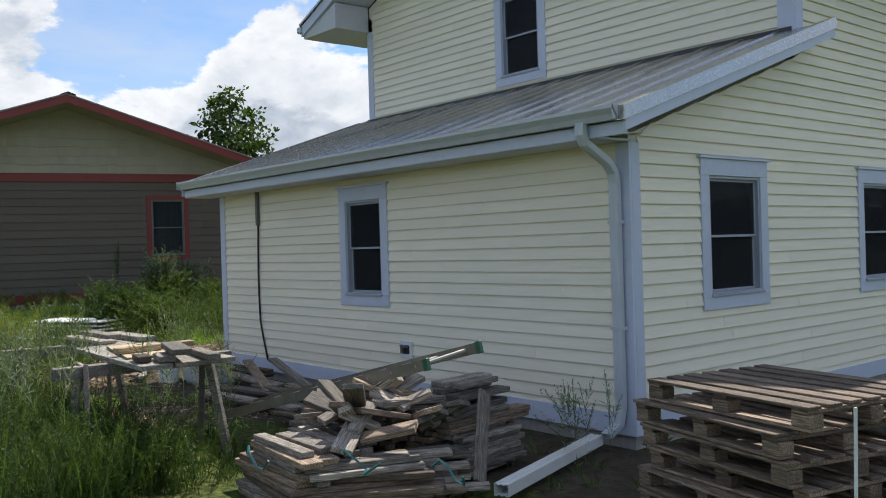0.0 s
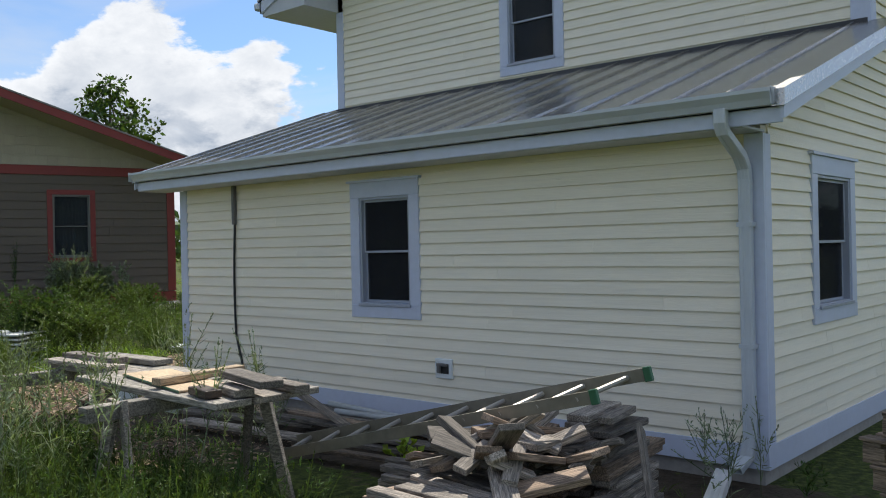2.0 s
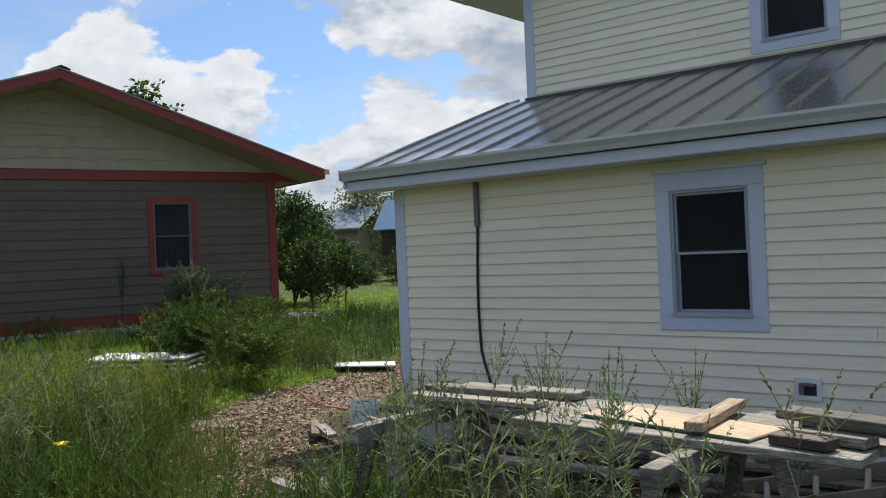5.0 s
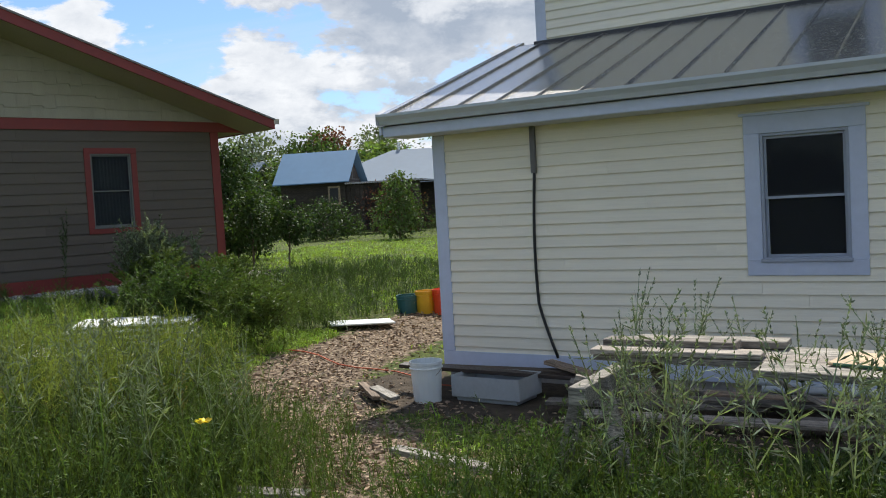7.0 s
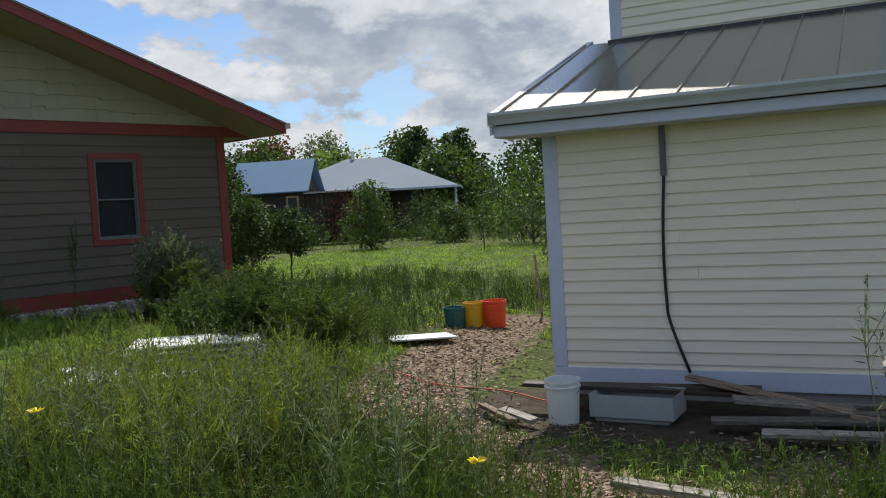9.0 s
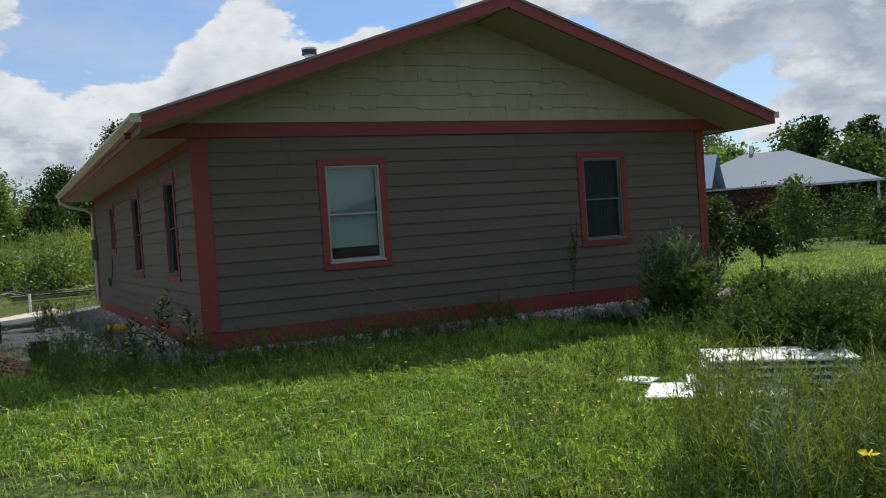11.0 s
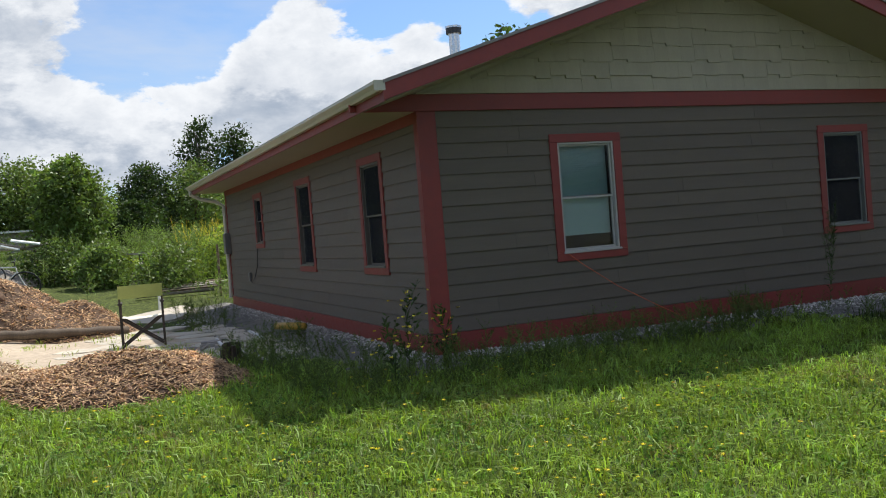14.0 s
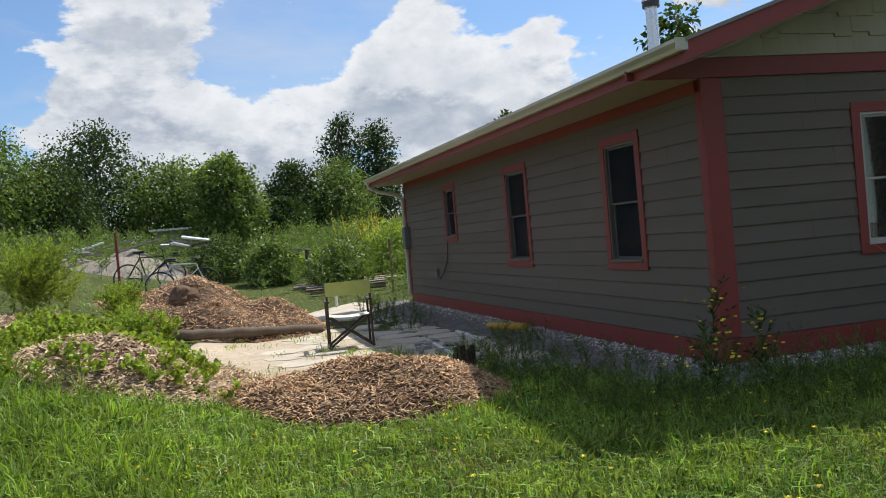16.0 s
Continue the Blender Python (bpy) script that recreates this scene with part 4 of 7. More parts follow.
def lumber_pile():
    rng = random.Random(3)
    pile = thing("lumber_pile", pose(-0.66, -1.94, -0.035), "heap of weathered short boards, partly stacked, partly tumbled", "lumber")
    shapes = [plank_mesh("board", GREY_WOOD if k % 4 else BROWN_WOOD, l, w, 0.04) for k, (l, w) in enumerate(((0.9, 0.14), (0.75, 0.09), (0.55, 0.14), (0.95, 0.09), (0.38, 0.14), (0.45, 0.09), (0.65, 0.14), (0.3, 0.09)))]
    long_, any_ = (0, 3, 6, 1), range(8)
    def put(i, x, y, z, yaw, tilt=0.0, roll=0.0):
        piece("board", shapes[i], pile, pose(x + 0.6, y + 1.9, z, roll, tilt, yaw))
    # neat stack whose boards run back towards the wall
    for row in range(16):
        for k in range(3):
            if row > 10 and k != 1 and rng.random() < 0.55:
                continue
            z = 0.02 + row * 0.0415
            put(rng.choice(long_ if row < 12 else (1, 2, 5, 6)), -0.43 - 0.155 * (1 - k) + rng.uniform(-0.02, 0.02) + 0.004 * row * -1, -1.28 + rng.uniform(-0.06, 0.06) - row * 0.004, z, 90 + 8 + rng.uniform(-5, 5))
    # front stack, boards lying along the house
    for row in range(9):
        for k in range(4):
            put(rng.choice(long_), -0.72 + rng.uniform(-0.05, 0.05) + row * 0.01, -2.85 + 0.16 * k + row * 0.015, 0.03 + row * 0.0415, -6 + rng.uniform(-6, 6))
    for row in range(7):
        for k in range(3):
            put(rng.choice(long_), -0.05 - 0.02 * row + rng.uniform(-0.05, 0.05), -2.45 + 0.17 * k, 0.03 + row * 0.0415, 62 + rng.uniform(-10, 10), roll=rng.uniform(-3, 3))
    for row in range(8):
        for k in range(4):
            put(rng.choice(long_), -1.05 + rng.uniform(-0.1, 0.1), -2.15 + 0.16 * k, 0.03 + row * 0.0415, rng.uniform(-12, 8))
    # tumbled pieces on top
    for k in range(46):
        a, r = rng.uniform(0, 6.283), 0.62 * rng.random() ** 0.6
        x, y = -0.62 + r * math.cos(a) * 0.8, -2.0 + r * math.sin(a) * 0.85
        z = 0.40 + 0.25 * (1 - r / 0.62) + rng.uniform(-0.02, 0.05)
        put(rng.choice((2, 4, 5, 6, 7, 7, 4)), x, y, z, rng.uniform(0, 180), rng.uniform(-34, 34), rng.uniform(-25, 25))
    # one plank leaning on the end of the stack
    leaning = along((0.13, -1.72, 0.05), (-0.12, -1.42, 0.62), 70)
    piece("board", plank_mesh("board", GREY_WOOD, 0.66, 0.14, 0.03), pile, pose(0.6, 1.9, 0) @ leaning)
    return pile


lumber_pile()


def strapping():
    rng = random.Random(8)
    for a in ((-0.9, -2.98, 0.28), (-0.25, -2.62, 0.3), (0.12, -2.2, 0.22)):
        bm = bmesh.new()
        pts = [Vector(a) + Vector((0.07 * k + rng.uniform(-0.02, 0.02), rng.uniform(-0.04, 0.04), 0.06 * math.sin(k * 1.3))) for k in range(6)]
        tube(bm, pts, 0.009, 4)
        tagged(new("plastic_strap", finish(bm, "plastic_strap", TEAL_PLASTIC)), "loose teal plastic strap on the lumber heap", "strap", "straps on the lumber heap")


strapping()


def pallet(m, label, group):
    """A block pallet: three deck boards per side of the blocks, nine blocks, three stringer boards, three bottom boards."""
    rng = random.Random(int(m.translation.z * 100))
    p = thing("pallet", m, label, "pallet", group)
    deck, block, cross = PALLET_MESHES
    for k in range(7):
        piece("deck_board", deck, p, pose(rng.uniform(-0.008, 0.008), -0.46 + k * 0.153, 0.124, 0, 0, rng.uniform(-0.6, 0.6)))
    for x in (-0.54, 0.0, 0.54):
        piece("stringer_board", cross, p, pose(x, 0, 0.102))
        for y in (-0.44, 0.0, 0.44):
            piece("block", block, p, pose(x + rng.uniform(-0.01, 0.01), y, 0.054, 0, 0, rng.uniform(-3, 3)))
    for y in (-0.44, 0.0, 0.44):
        piece("bottom_board", deck, p, pose(0, y, 0.010))
    return p


PALLET_MESHES = (plank_mesh("deck_board", PALLET_WOOD, 1.2, 0.098, 0.018, 0.003), plank_mesh("block", PALLET_WOOD, 0.12, 0.10, 0.068, 0.004), plank_mesh("stringer_board", PALLET_WOOD, 0.1, 1.0, 0.022, 0.003))


def pallets():
    rng = random.Random(4)
    base = ground_z(1.8, -0.8) + 0.01
    for k in range(6):
        a = -15 + rng.uniform(-3, 3)
        m = pose(1.74 + rng.uniform(-0.05, 0.05), -0.93 + rng.uniform(-0.05, 0.05), base + k * 0.138, 0, 0, a)
        pallet(m, "weathered wooden block pallet in a leaning stack", "stacked pallets")
    for k in range(3):
        pallet(pose(3.02 + rng.uniform(-0.03, 0.03), -0.55, base + k * 0.1355, 0, 0, -12 + rng.uniform(-2, 2)), "weathered wooden block pallet in a low stack", "stacked pallets")
    rod = bmesh.new()
    tube(rod, [(2.62, -1.85, ground_z(2.6, -1.85)), (2.63, -1.83, 0.85)], 0.008, 6)
    tagged(new("marker_stake", finish(rod, "marker_stake", WHITE_PLASTIC)), "thin white stake standing in the ground", "stake")


pallets()


def sawhorse(x, y0, y1, top):
    mid = (y0 + y1) / 2
    s = thing("sawhorse", pose(x, mid, 0), "weathered wooden sawhorse standing in weeds", "sawhorse", "sawhorses under the boards")
    part("beam", boxes((-0.045, 0.045, y0 - mid, y1 - mid, top - 0.09, top)), PALE_WOOD, s, bevel=0.004)
    g = ground_z(x, mid)
    for sx in (-1, 1):
        for yy in (y0 + 0.22 - mid, y1 - 0.22 - mid):
            bm = bmesh.new()
            obox(bm, along((sx * 0.055, yy, top - 0.02), (sx * 0.27, yy + (0.06 if yy > 0 else -0.06), g - 0.03)), 0.91, 0.035, 0.085)
            part("leg", bm, GREY_WOOD, s, bevel=0.003)
    return s


sawhorse(-4.2, -3.70, -2.45, 0.79)
sawhorse(-2.43, -3.72, -2.30, 0.79)
for y, mat, z in ((-3.17, PALE_WOOD, 0.81), (-2.92, GREY_WOOD, 0.81), (-2.68, PALE_WOOD, 0.81)):
    left, right = (-3.45 if y < -3 else -4.38), -1.67 - 0.1 * abs(y + 2.9)
    plank("plank", along((left, y + 0.03, z + 0.002), (right, y - 0.05, z)), right - left, 0.235, 0.038, mat, "weathered grey plank lying across two sawhorses", "plank", "planks on the sawhorses")
plank("strand_board_panel", along((-3.11, -2.92, 0.845), (-2.15, -3.10, 0.84)), 0.97, 0.33, 0.014, OSB, "strand-board offcut with green edge, on planks", "panel")
plank("panel_edge", along((-3.11, -3.086, 0.844), (-2.18, -3.262, 0.839)), 0.95, 0.006, 0.016, GREEN_PAINT, "green painted edge strip along the strand board", "edge strip")
for a, b, w, h, z, mat in (
        ((-2.33, -3.25), (-2.38, -2.60), 0.09, 0.045, 0.92, FRESH_WOOD),
        ((-2.02, -2.94), (-1.38, -3.12), 0.14, 0.042, 0.965, GREY_WOOD),
        ((-1.98, -3.20), (-1.72, -3.26), 0.10, 0.045, 0.90, DARK_WOOD),
        ((-1.93, -3.05), (-1.60, -3.14), 0.12, 0.045, 0.90, GREY_WOOD),
        ((-2.0, -2.75), (-1.45, -2.85), 0.10, 0.045, 0.90, GREY_WOOD),
        ((-4.25, -2.84), (-3.50, -2.84), 0.13, 0.045, 0.92, GREY_WOOD),
        ((-4.15, -2.64), (-3.28, -2.62), 0.16, 0.04, 0.90, PALE_WOOD),
        ((-4.28, -2.97), (-3.35, -2.95), 0.15, 0.03, 0.892, GREY_WOOD)):
    l = math.dist(a, b)
    plank("board", along((a[0] - 0.11, a[1], z - 0.045), (b[0] - 0.11, b[1], z - 0.041)), l, w, h, mat, "short weathered board lying on the sawhorse planks", "board", "short boards on the sawhorses")


def ladder():
    """Extension ladder half lying across the lumber, two channel rails with green caps and round rungs."""
    ob = thing("ladder", pose(-1.2, -1.65, 0), "grey-green ladder with aluminium rungs, lying over the lumber", "ladder")
    far = (Vector((-2.75, -1.92, 0.25)), Vector((-0.01, -1.64, 0.92)))
    near = (Vector((-2.6, -2.28, 0.22)), Vector((-0.14, -2.0, 0.83)))
    off = Vector((1.2, 1.65, 0))
    for a, b in (far, near):
        bm = bmesh.new()
        m = along(a + off, b + off)
        l = (b - a).length
        obox(bm, m, l, 0.006, 0.072)
        obox(bm, m @ Matrix.Translation((0, 0.012, 0.034)), l, 0.028, 0.005)
        obox(bm, m @ Matrix.Translation((0, 0.012, -0.034)), l, 0.028, 0.005)
        part("rail", bm, FIBREGLASS, ob)
        bm = bmesh.new()
        obox(bm, along(b + off - (b - a).normalized() * 0.04, b + off + (b - a).normalized() * 0.012), 0.045, 0.034, 0.084)
        part("end_cap", bm, GREEN_PAINT, ob, bevel=0.004)
    for k in range(10):
        s = 0.05 + k * 0.1
        bm = bmesh.new()
        tube(bm, [far[0].lerp(far[1], s) + off, near[0].lerp(near[1], s) + off], 0.017, 8)
        part("rung", bm, ALUMINIUM, ob)


ladder()


def ground_spout():
    """A length of ribbed white downspout lying from the corner out into the yard."""
    bm = bmesh.new()
    a, b = Vector((-0.22, -0.22, 0.03)), Vector((0.30, -1.78, 0.03))
    m = along(a, b)
    l = (b - a).length
    w, h = 0.052, 0.04
    ring = [(-w, -h), (-w * 0.6, -h), (-w * 0.5, -h + 0.006), (-w * 0.15, -h + 0.006), (-w * 0.1, -h), (w * 0.1, -h), (w * 0.15, -h + 0.006), (w * 0.5, -h + 0.006), (w * 0.6, -h), (w, -h), (w, h), (w * 0.6, h), (w * 0.5, h - 0.006), (w * 0.15, h - 0.006), (w * 0.1, h), (-w * 0.1, h), (-w * 0.15, h - 0.006), (-w * 0.5, h - 0.006), (-w * 0.6, h), (-w, h)]
    lo = [bm.verts.new(m @ Vector((-l / 2, y, z))) for y, z in ring]
    hi = [bm.verts.new(m @ Vector((l / 2, y, z))) for y, z in ring]
    for k in range(len(ring)):
        bm.faces.new((lo[k], lo[(k + 1) % 20], hi[(k + 1) % 20], hi[k]))
    ob = new("downspout_extension", finish(bm, "downspout_extension", WHITE_METAL))
    sol = ob.modifiers.new("wall", "SOLIDIFY")
    sol.thickness = 0.002
    tagged(ob, "ribbed white downspout extension lying on the ground", "downspout")


ground_spout()


def bucket(x, y, z, mat, label, height=0.36, r=0.145, wire=True, rim=None):
    b = thing("bucket", pose(x, y, z), label, "bucket", "buckets by the house")
    bm = bmesh.new()
    n = 20
    prof = [(r * 0.86, 0.0), (r * 0.97, height * 0.82), (r * 1.06, height * 0.83), (r * 1.06, height * 0.85), (r, height * 0.86), (r, height * 0.92), (r * 1.05, height * 0.93), (r * 1.05, height), (r * 0.98, height), (r * 0.95, height * 0.6), (r * 0.82, 0.012)]
    rings = [[bm.verts.new((q * math.cos(6.28319 * k / n), q * math.sin(6.28319 * k / n), h)) for k in range(n)] for q, h in prof]
    for p, s in zip(rings, rings[1:]):
        for k in range(n):
            bm.faces.new((p[k], p[(k + 1) % n], s[(k + 1) % n], s[k]))
    bm.faces.new(rings[0][::-1])
    bm.faces.new(rings[-1])
    part("shell", bm, mat, b)
    if wire:
        bm = bmesh.new()
        tube(bm, [(r * 1.07 * math.cos(t), 0.02 - 0.12 * math.sin(t), height * 0.84 - 0.11 * math.sin(t)) for t in np.linspace(0, math.pi, 12)], 0.003, 5)
        part("wire_handle", bm, ALUMINIUM, b)
    return b


bucket(-6.80, -1.02, ground_z(-6.8, -1.0) - 0.0, WHITE_PLASTIC, "white plastic bucket on wood chips by the wall", 0.37)
bucket(-9.30, 3.45, 0.03, RED_PLASTIC, "red-orange plastic bucket standing in the grass", 0.42, 0.17)
bucket(-9.58, 3.38, 0.03, YELLOW_PLASTIC, "yellow plastic bucket among other buckets", 0.40, 0.155)
bucket(-9.82, 3.25, 0.0, TEAL_PLASTIC, "dark teal plastic bucket standing in tall grass", 0.38, 0.16)


def tub():
    bm = bmesh.new()
    x0, x1, y0, y1, h = -0.36, 0.36, -0.22, 0.22, 0.24
    v = box(bm, x0 + 0.05, x1 - 0.05, y0 + 0.04, y1 - 0.04, 0.0, h)
    for q in v:
        if q.co.z > 0.1:
            q.co.x *= 1.14
            q.co.y *= 1.16
    bm.faces.ensure_lookup_table()
    topf = max(bm.faces, key=lambda f: f.calc_center_median().z)
    bmesh.ops.inset_region(bm, faces=[topf], thickness=0.015)
    bmesh.ops.translate(bm, vec=(0, 0, -0.2), verts=topf.verts)
    ob = set_pose(new("storage_tub", finish(bm, "storage_tub", GREY_PLASTIC, 0.006)), pose(-6.25, -0.72, ground_z(-6.25, -0.7), 0, 0, -3))
    tagged(ob, "pale grey plastic tub against the house wall", "tub")


tub()
# scrap lumber along the foot of the wall
SCRAP = random.Random(11)
for a, b, w, mat in (
        ((-7.25, -0.75, 0.20), (-5.2, -0.42, 0.10), 0.14, DARK_WOOD), ((-7.0, -0.55, 0.16), (-5.3, -0.35, 0.14), 0.10, BROWN_WOOD), ((-5.45, -0.9, 0.17), (-4.6, -0.6, 0.06), 0.13, GREY_WOOD),
        ((-5.9, -0.35, 0.22), (-4.4, -0.85, 0.04), 0.12, BROWN_WOOD), ((-5.6, -1.05, 0.03), (-3.9, -0.75, 0.03), 0.15, GREY_WOOD), ((-5.2, -1.3, 0.02), (-3.3, -1.15, 0.03), 0.14, GREY_WOOD),
        ((-4.7, -0.45, 0.05), (-2.4, -0.4, 0.06), 0.14, GREY_WOOD), ((-4.4, -0.62, 0.08), (-2.2, -0.6, 0.05), 0.12, BROWN_WOOD), ((-4.9, -0.78, 0.06), (-2.7, -0.85, 0.10), 0.10, GREY_WOOD),
        ((-3.6, -1.1, 0.03), (-1.8, -0.95, 0.04), 0.15, GREY_WOOD), ((-3.3, -1.4, 0.03), (-1.5, -1.3, 0.06), 0.13, BROWN_WOOD), ((-4.1, -0.98, 0.45), (-3.45, -0.75, 0.06), 0.13, GREY_WOOD),
        ((-3.1, -0.72, 0.12), (-1.3, -0.85, 0.12), 0.14, GREY_WOOD), ((-2.9, -1.0, 0.09), (-1.25, -1.05, 0.13), 0.12, GREY_WOOD), ((-7.3, -1.15, 0.06), (-6.95, -1.32, 0.02), 0.1, PALE_WOOD), ((-7.55, -1.0, 0.05), (-7.1, -1.4, 0.03), 0.08, BROWN_WOOD)):
    l = math.dist(a, b)
    plank("scrap_board", along(a, b, SCRAP.uniform(-8, 8)), l, w, 0.035, mat, "old scrap board lying at the foot of the wall", "board", "scrap boards by the wall")
for a, b in (((-4.2, -0.32, 0.14), (-1.9, -0.28, 0.05)), ((-4.0, -0.42, 0.10), (-1.7, -0.36, 0.12))):
    bm = bmesh.new()
    tube(bm, [a, b], 0.028, 10)
    tagged(new("plastic_pipe", finish(bm, "plastic_pipe", GREY_PLASTIC, smooth=True)), "pale grey plastic pipe lying along the wall", "pipe", "pipes along the wall")
plank("plank", along((-5.85, -2.96, 0.12), (-4.35, -3.2, 0.10)), 1.5, 0.10, 0.04, PALE_WOOD, "bleached plank lying on the wood-chip path", "plank")
plank("plank", along((-6.4, -3.9, ground_z(-6.2, -3.9) + 0.03), (-5.9, -3.75, ground_z(-6, -3.8) + 0.03)), 0.5, 0.12, 0.04, PALE_WOOD, "short bleached board half sunk in weeds", "plank")
plank("white_board", along((-9.95, 1.55, ground_z(-9.9, 1.6) + 0.07), (-9.35, 2.15, ground_z(-9.4, 2.1) + 0.07)), 0.85, 0.45, 0.02, WHITE_PLASTIC, "flat white board lying in the grass", "board")
hose = bmesh.new()
tube(hose, [(-9.4 + 0.24 * k, 0.05 - 0.045 * k + 0.09 * math.sin(k * 1.1), ground_z(-9.4 + 0.24 * k, 0.05) + 0.02) for k in range(12)], 0.007, 6)
tagged(new("garden_hose", finish(hose, "garden_hose", CORD, smooth=True)), "thin orange hose trailing over the wood chips", "hose")


def panel_stack():
    """Old white sheets stacked in the grass, the top ones askew."""
    rng = random.Random(6)
    for k, (x, y, z, l, w, yaw) in enumerate((
            (-10.95, -0.90, 0.09, 1.45, 0.80, 36), (-10.90, -0.88, 0.155, 1.4, 0.80, 33), (-10.86, -0.86, 0.22, 1.4, 0.78, 37), (-10.92, -0.84, 0.29, 1.35, 0.80, 35), (-10.88, -0.86, 0.355, 1.3, 0.80, 38),
            (-11.10, -1.60, 0.05, 1.3, 0.65, 27), (-11.06, -1.56, 0.11, 1.25, 0.65, 30), (-11.95, -1.55, 0.06, 0.35, 0.25, 10))):
        plank("metal_sheet", pose(x, y, ground_z(x, y) + z, rng.uniform(-1.5, 1.5), rng.uniform(-1.5, 1.5), yaw), l, w, 0.024, WHITE_METAL, "weathered white sheet in a pile on the grass", "sheet", "white sheets in the grass")


panel_stack()
plank("step_stone", pose(-16.0, 5.4, ground_z(-16, 5.4) + 0.05, 0, 0, 20), 1.1, 0.6, 0.06, BROWN_WOOD, "flat brown slab lying beside the shrubs", "slab")

# ---- things round the brown house ----
BROWN_POSE = pose(-17.175, -3.514, 0, 0, 0, 90 - 9.22)


def gravel_bed():
    """Pale stones along the foot of the brown house, too many to count."""
    rng = np.random.default_rng(2)
    base = np.array([(1, 0, 0), (-1, 0, 0), (0, 1, 0), (0, -1, 0), (0, 0, 0.8), (0, 0, -0.8)], float)
    tri = [(0, 2, 4), (2, 1, 4), (1, 3, 4), (3, 0, 4)]
    V, F = [], []
    spots = [(rng.uniform(0.3, 8.9), -abs(rng.normal(0, 0.42)) - 0.03) for _ in range(5200)] + [(-abs(rng.normal(0.25, 0.55)) - 0.03, rng.uniform(-0.3, 13.5)) for _ in range(9000)]
    for k, (x, y) in enumerate(spots):
        p = BROWN_POSE @ Vector((x, y, 0))
        s = rng.uniform(0.014, 0.04)
        a = rng.uniform(0, 6.28)
        R = np.array(((math.cos(a), -math.sin(a), 0), (math.sin(a), math.cos(a), 0), (0, 0, 1)))
        out = max(-y, -x, 0)
        z = max(0.50 - 0.10 * out, ground_z(p.x, p.y) + 0.01)
        V.append(base @ R.T * s * rng.uniform(0.7, 1.3, 3) + np.array(settled(p.x, p.y, z)))
        F += [tuple(i + 6 * k for i in t) for t in tri]
    me = bpy.data.meshes.new("gravel")
    me.from_pydata(np.concatenate(V).tolist(), [], F)
    me.materials.append(GRAVEL)
    tagged(new("gravel", me), "pale grey gravel along the house foot", "gravel", kind="stuff")


gravel_bed()


def gravel_base():
    bm = bmesh.new()
    n = 30
    for along_x in (True, False):
        rows = []
        for i in range(n + 1):
            s = i / n
            row = []
            for d, z in ((0.02, 0.505), (0.45, 0.47), (0.85, 0.44), (1.15, 0.30)):
                if not along_x:
                    d *= 1.25
                p = BROWN_POSE @ (Vector((-1.1 + 10.3 * s, -d, 0)) if along_x else Vector((-d, -0.9 + 14.4 * s, 0)))
                row.append(bm.verts.new(settled(p.x, p.y, max(z, ground_z(p.x, p.y) + (0.012 if z > 0.35 else -0.05)))))
            rows.append(row)
        for a, b in zip(rows, rows[1:]):
            for k in range(3):
                bm.faces.new((a[k], a[k + 1], b[k + 1], b[k]))
    tagged(new("gravel_bed", finish(bm, "gravel_bed", GRAVEL_BED, smooth=True)), "grey gravel bed round the brown house", "gravel", kind="structure")


GRAVEL_BED = material("gravel bed", (0.15, 0.142, 0.13), 0.95, vary=0.5, grain=70, bump=0.9, stain=0.4, stain_colour=(0.16, 0.15, 0.13), stain_scale=3)
gravel_base()


def paving():
    rng = random.Random(12)
    n = 0
    for i in range(9):
        for j in range(5):
            x, y = -19.9 - i * 0.72, -6.6 + j * 0.62 + 0.08 * i
            if rng.random() < 0.12 or (i > 5 and j < 1):
                continue
            bm = bmesh.new()
            pts = [(0.36 * math.cos(t) * rng.uniform(0.9, 1.05), 0.31 * math.sin(t) * rng.uniform(0.9, 1.05)) for t in np.linspace(0.5, 6.6, 8)[:-1]]
            prism(bm, pts, "z", -0.04, 0.022)
            ob = new("paving_stone", finish(bm, "paving_stone", PAVING, 0.006))
            set_pose(ob, pose(x + rng.uniform(-0.04, 0.04), y + rng.uniform(-0.04, 0.04), ground_z(x, y) + 0.02, 0, 0, rng.uniform(0, 360)))
            tagged(ob, "pale irregular paving stone set in the ground", "paving stone", "paving stones by the brown house")


paving()


def earth_pad():
    """Trodden pale earth that fills the joints of the paving."""
    bm = bmesh.new()
    n, r = 48, 14
    def at(u, a):
        edge = 1 + 0.12 * math.sin(3 * a + 1) + 0.07 * math.sin(7 * a)
        x, y = -22.9 + 3.3 * u * edge * math.cos(a), -5.85 + 1.75 * u * edge * math.sin(a)
        return settled(x, y, ground_z(x, y) + (0.034 if u < 0.95 else -0.04) + 0.012 * noise.noise((x * 2.5, y * 2.5, 3.0)))
    rings = [[bm.verts.new(at(k / r, 6.28319 * i / n)) for i in range(n)] for k in range(1, r + 1)]
    bm.faces.new(rings[0])
    for p, q in zip(rings, rings[1:]):
        for i in range(n):
            bm.faces.new((p[i], q[i], q[(i + 1) % n], p[(i + 1) % n]))
    tagged(new("earth_pad", finish(bm, "earth_pad", PALE_EARTH, smooth=True)), "pale trodden earth between paving stones", "ground", kind="structure")


PALE_EARTH = material("pale trodden earth", (0.44, 0.36, 0.27), 0.95, vary=0.25, grain=12, bump=0.6, stain=0.6, stain_colour=(0.25, 0.19, 0.13), stain_scale=1.6)
earth_pad()


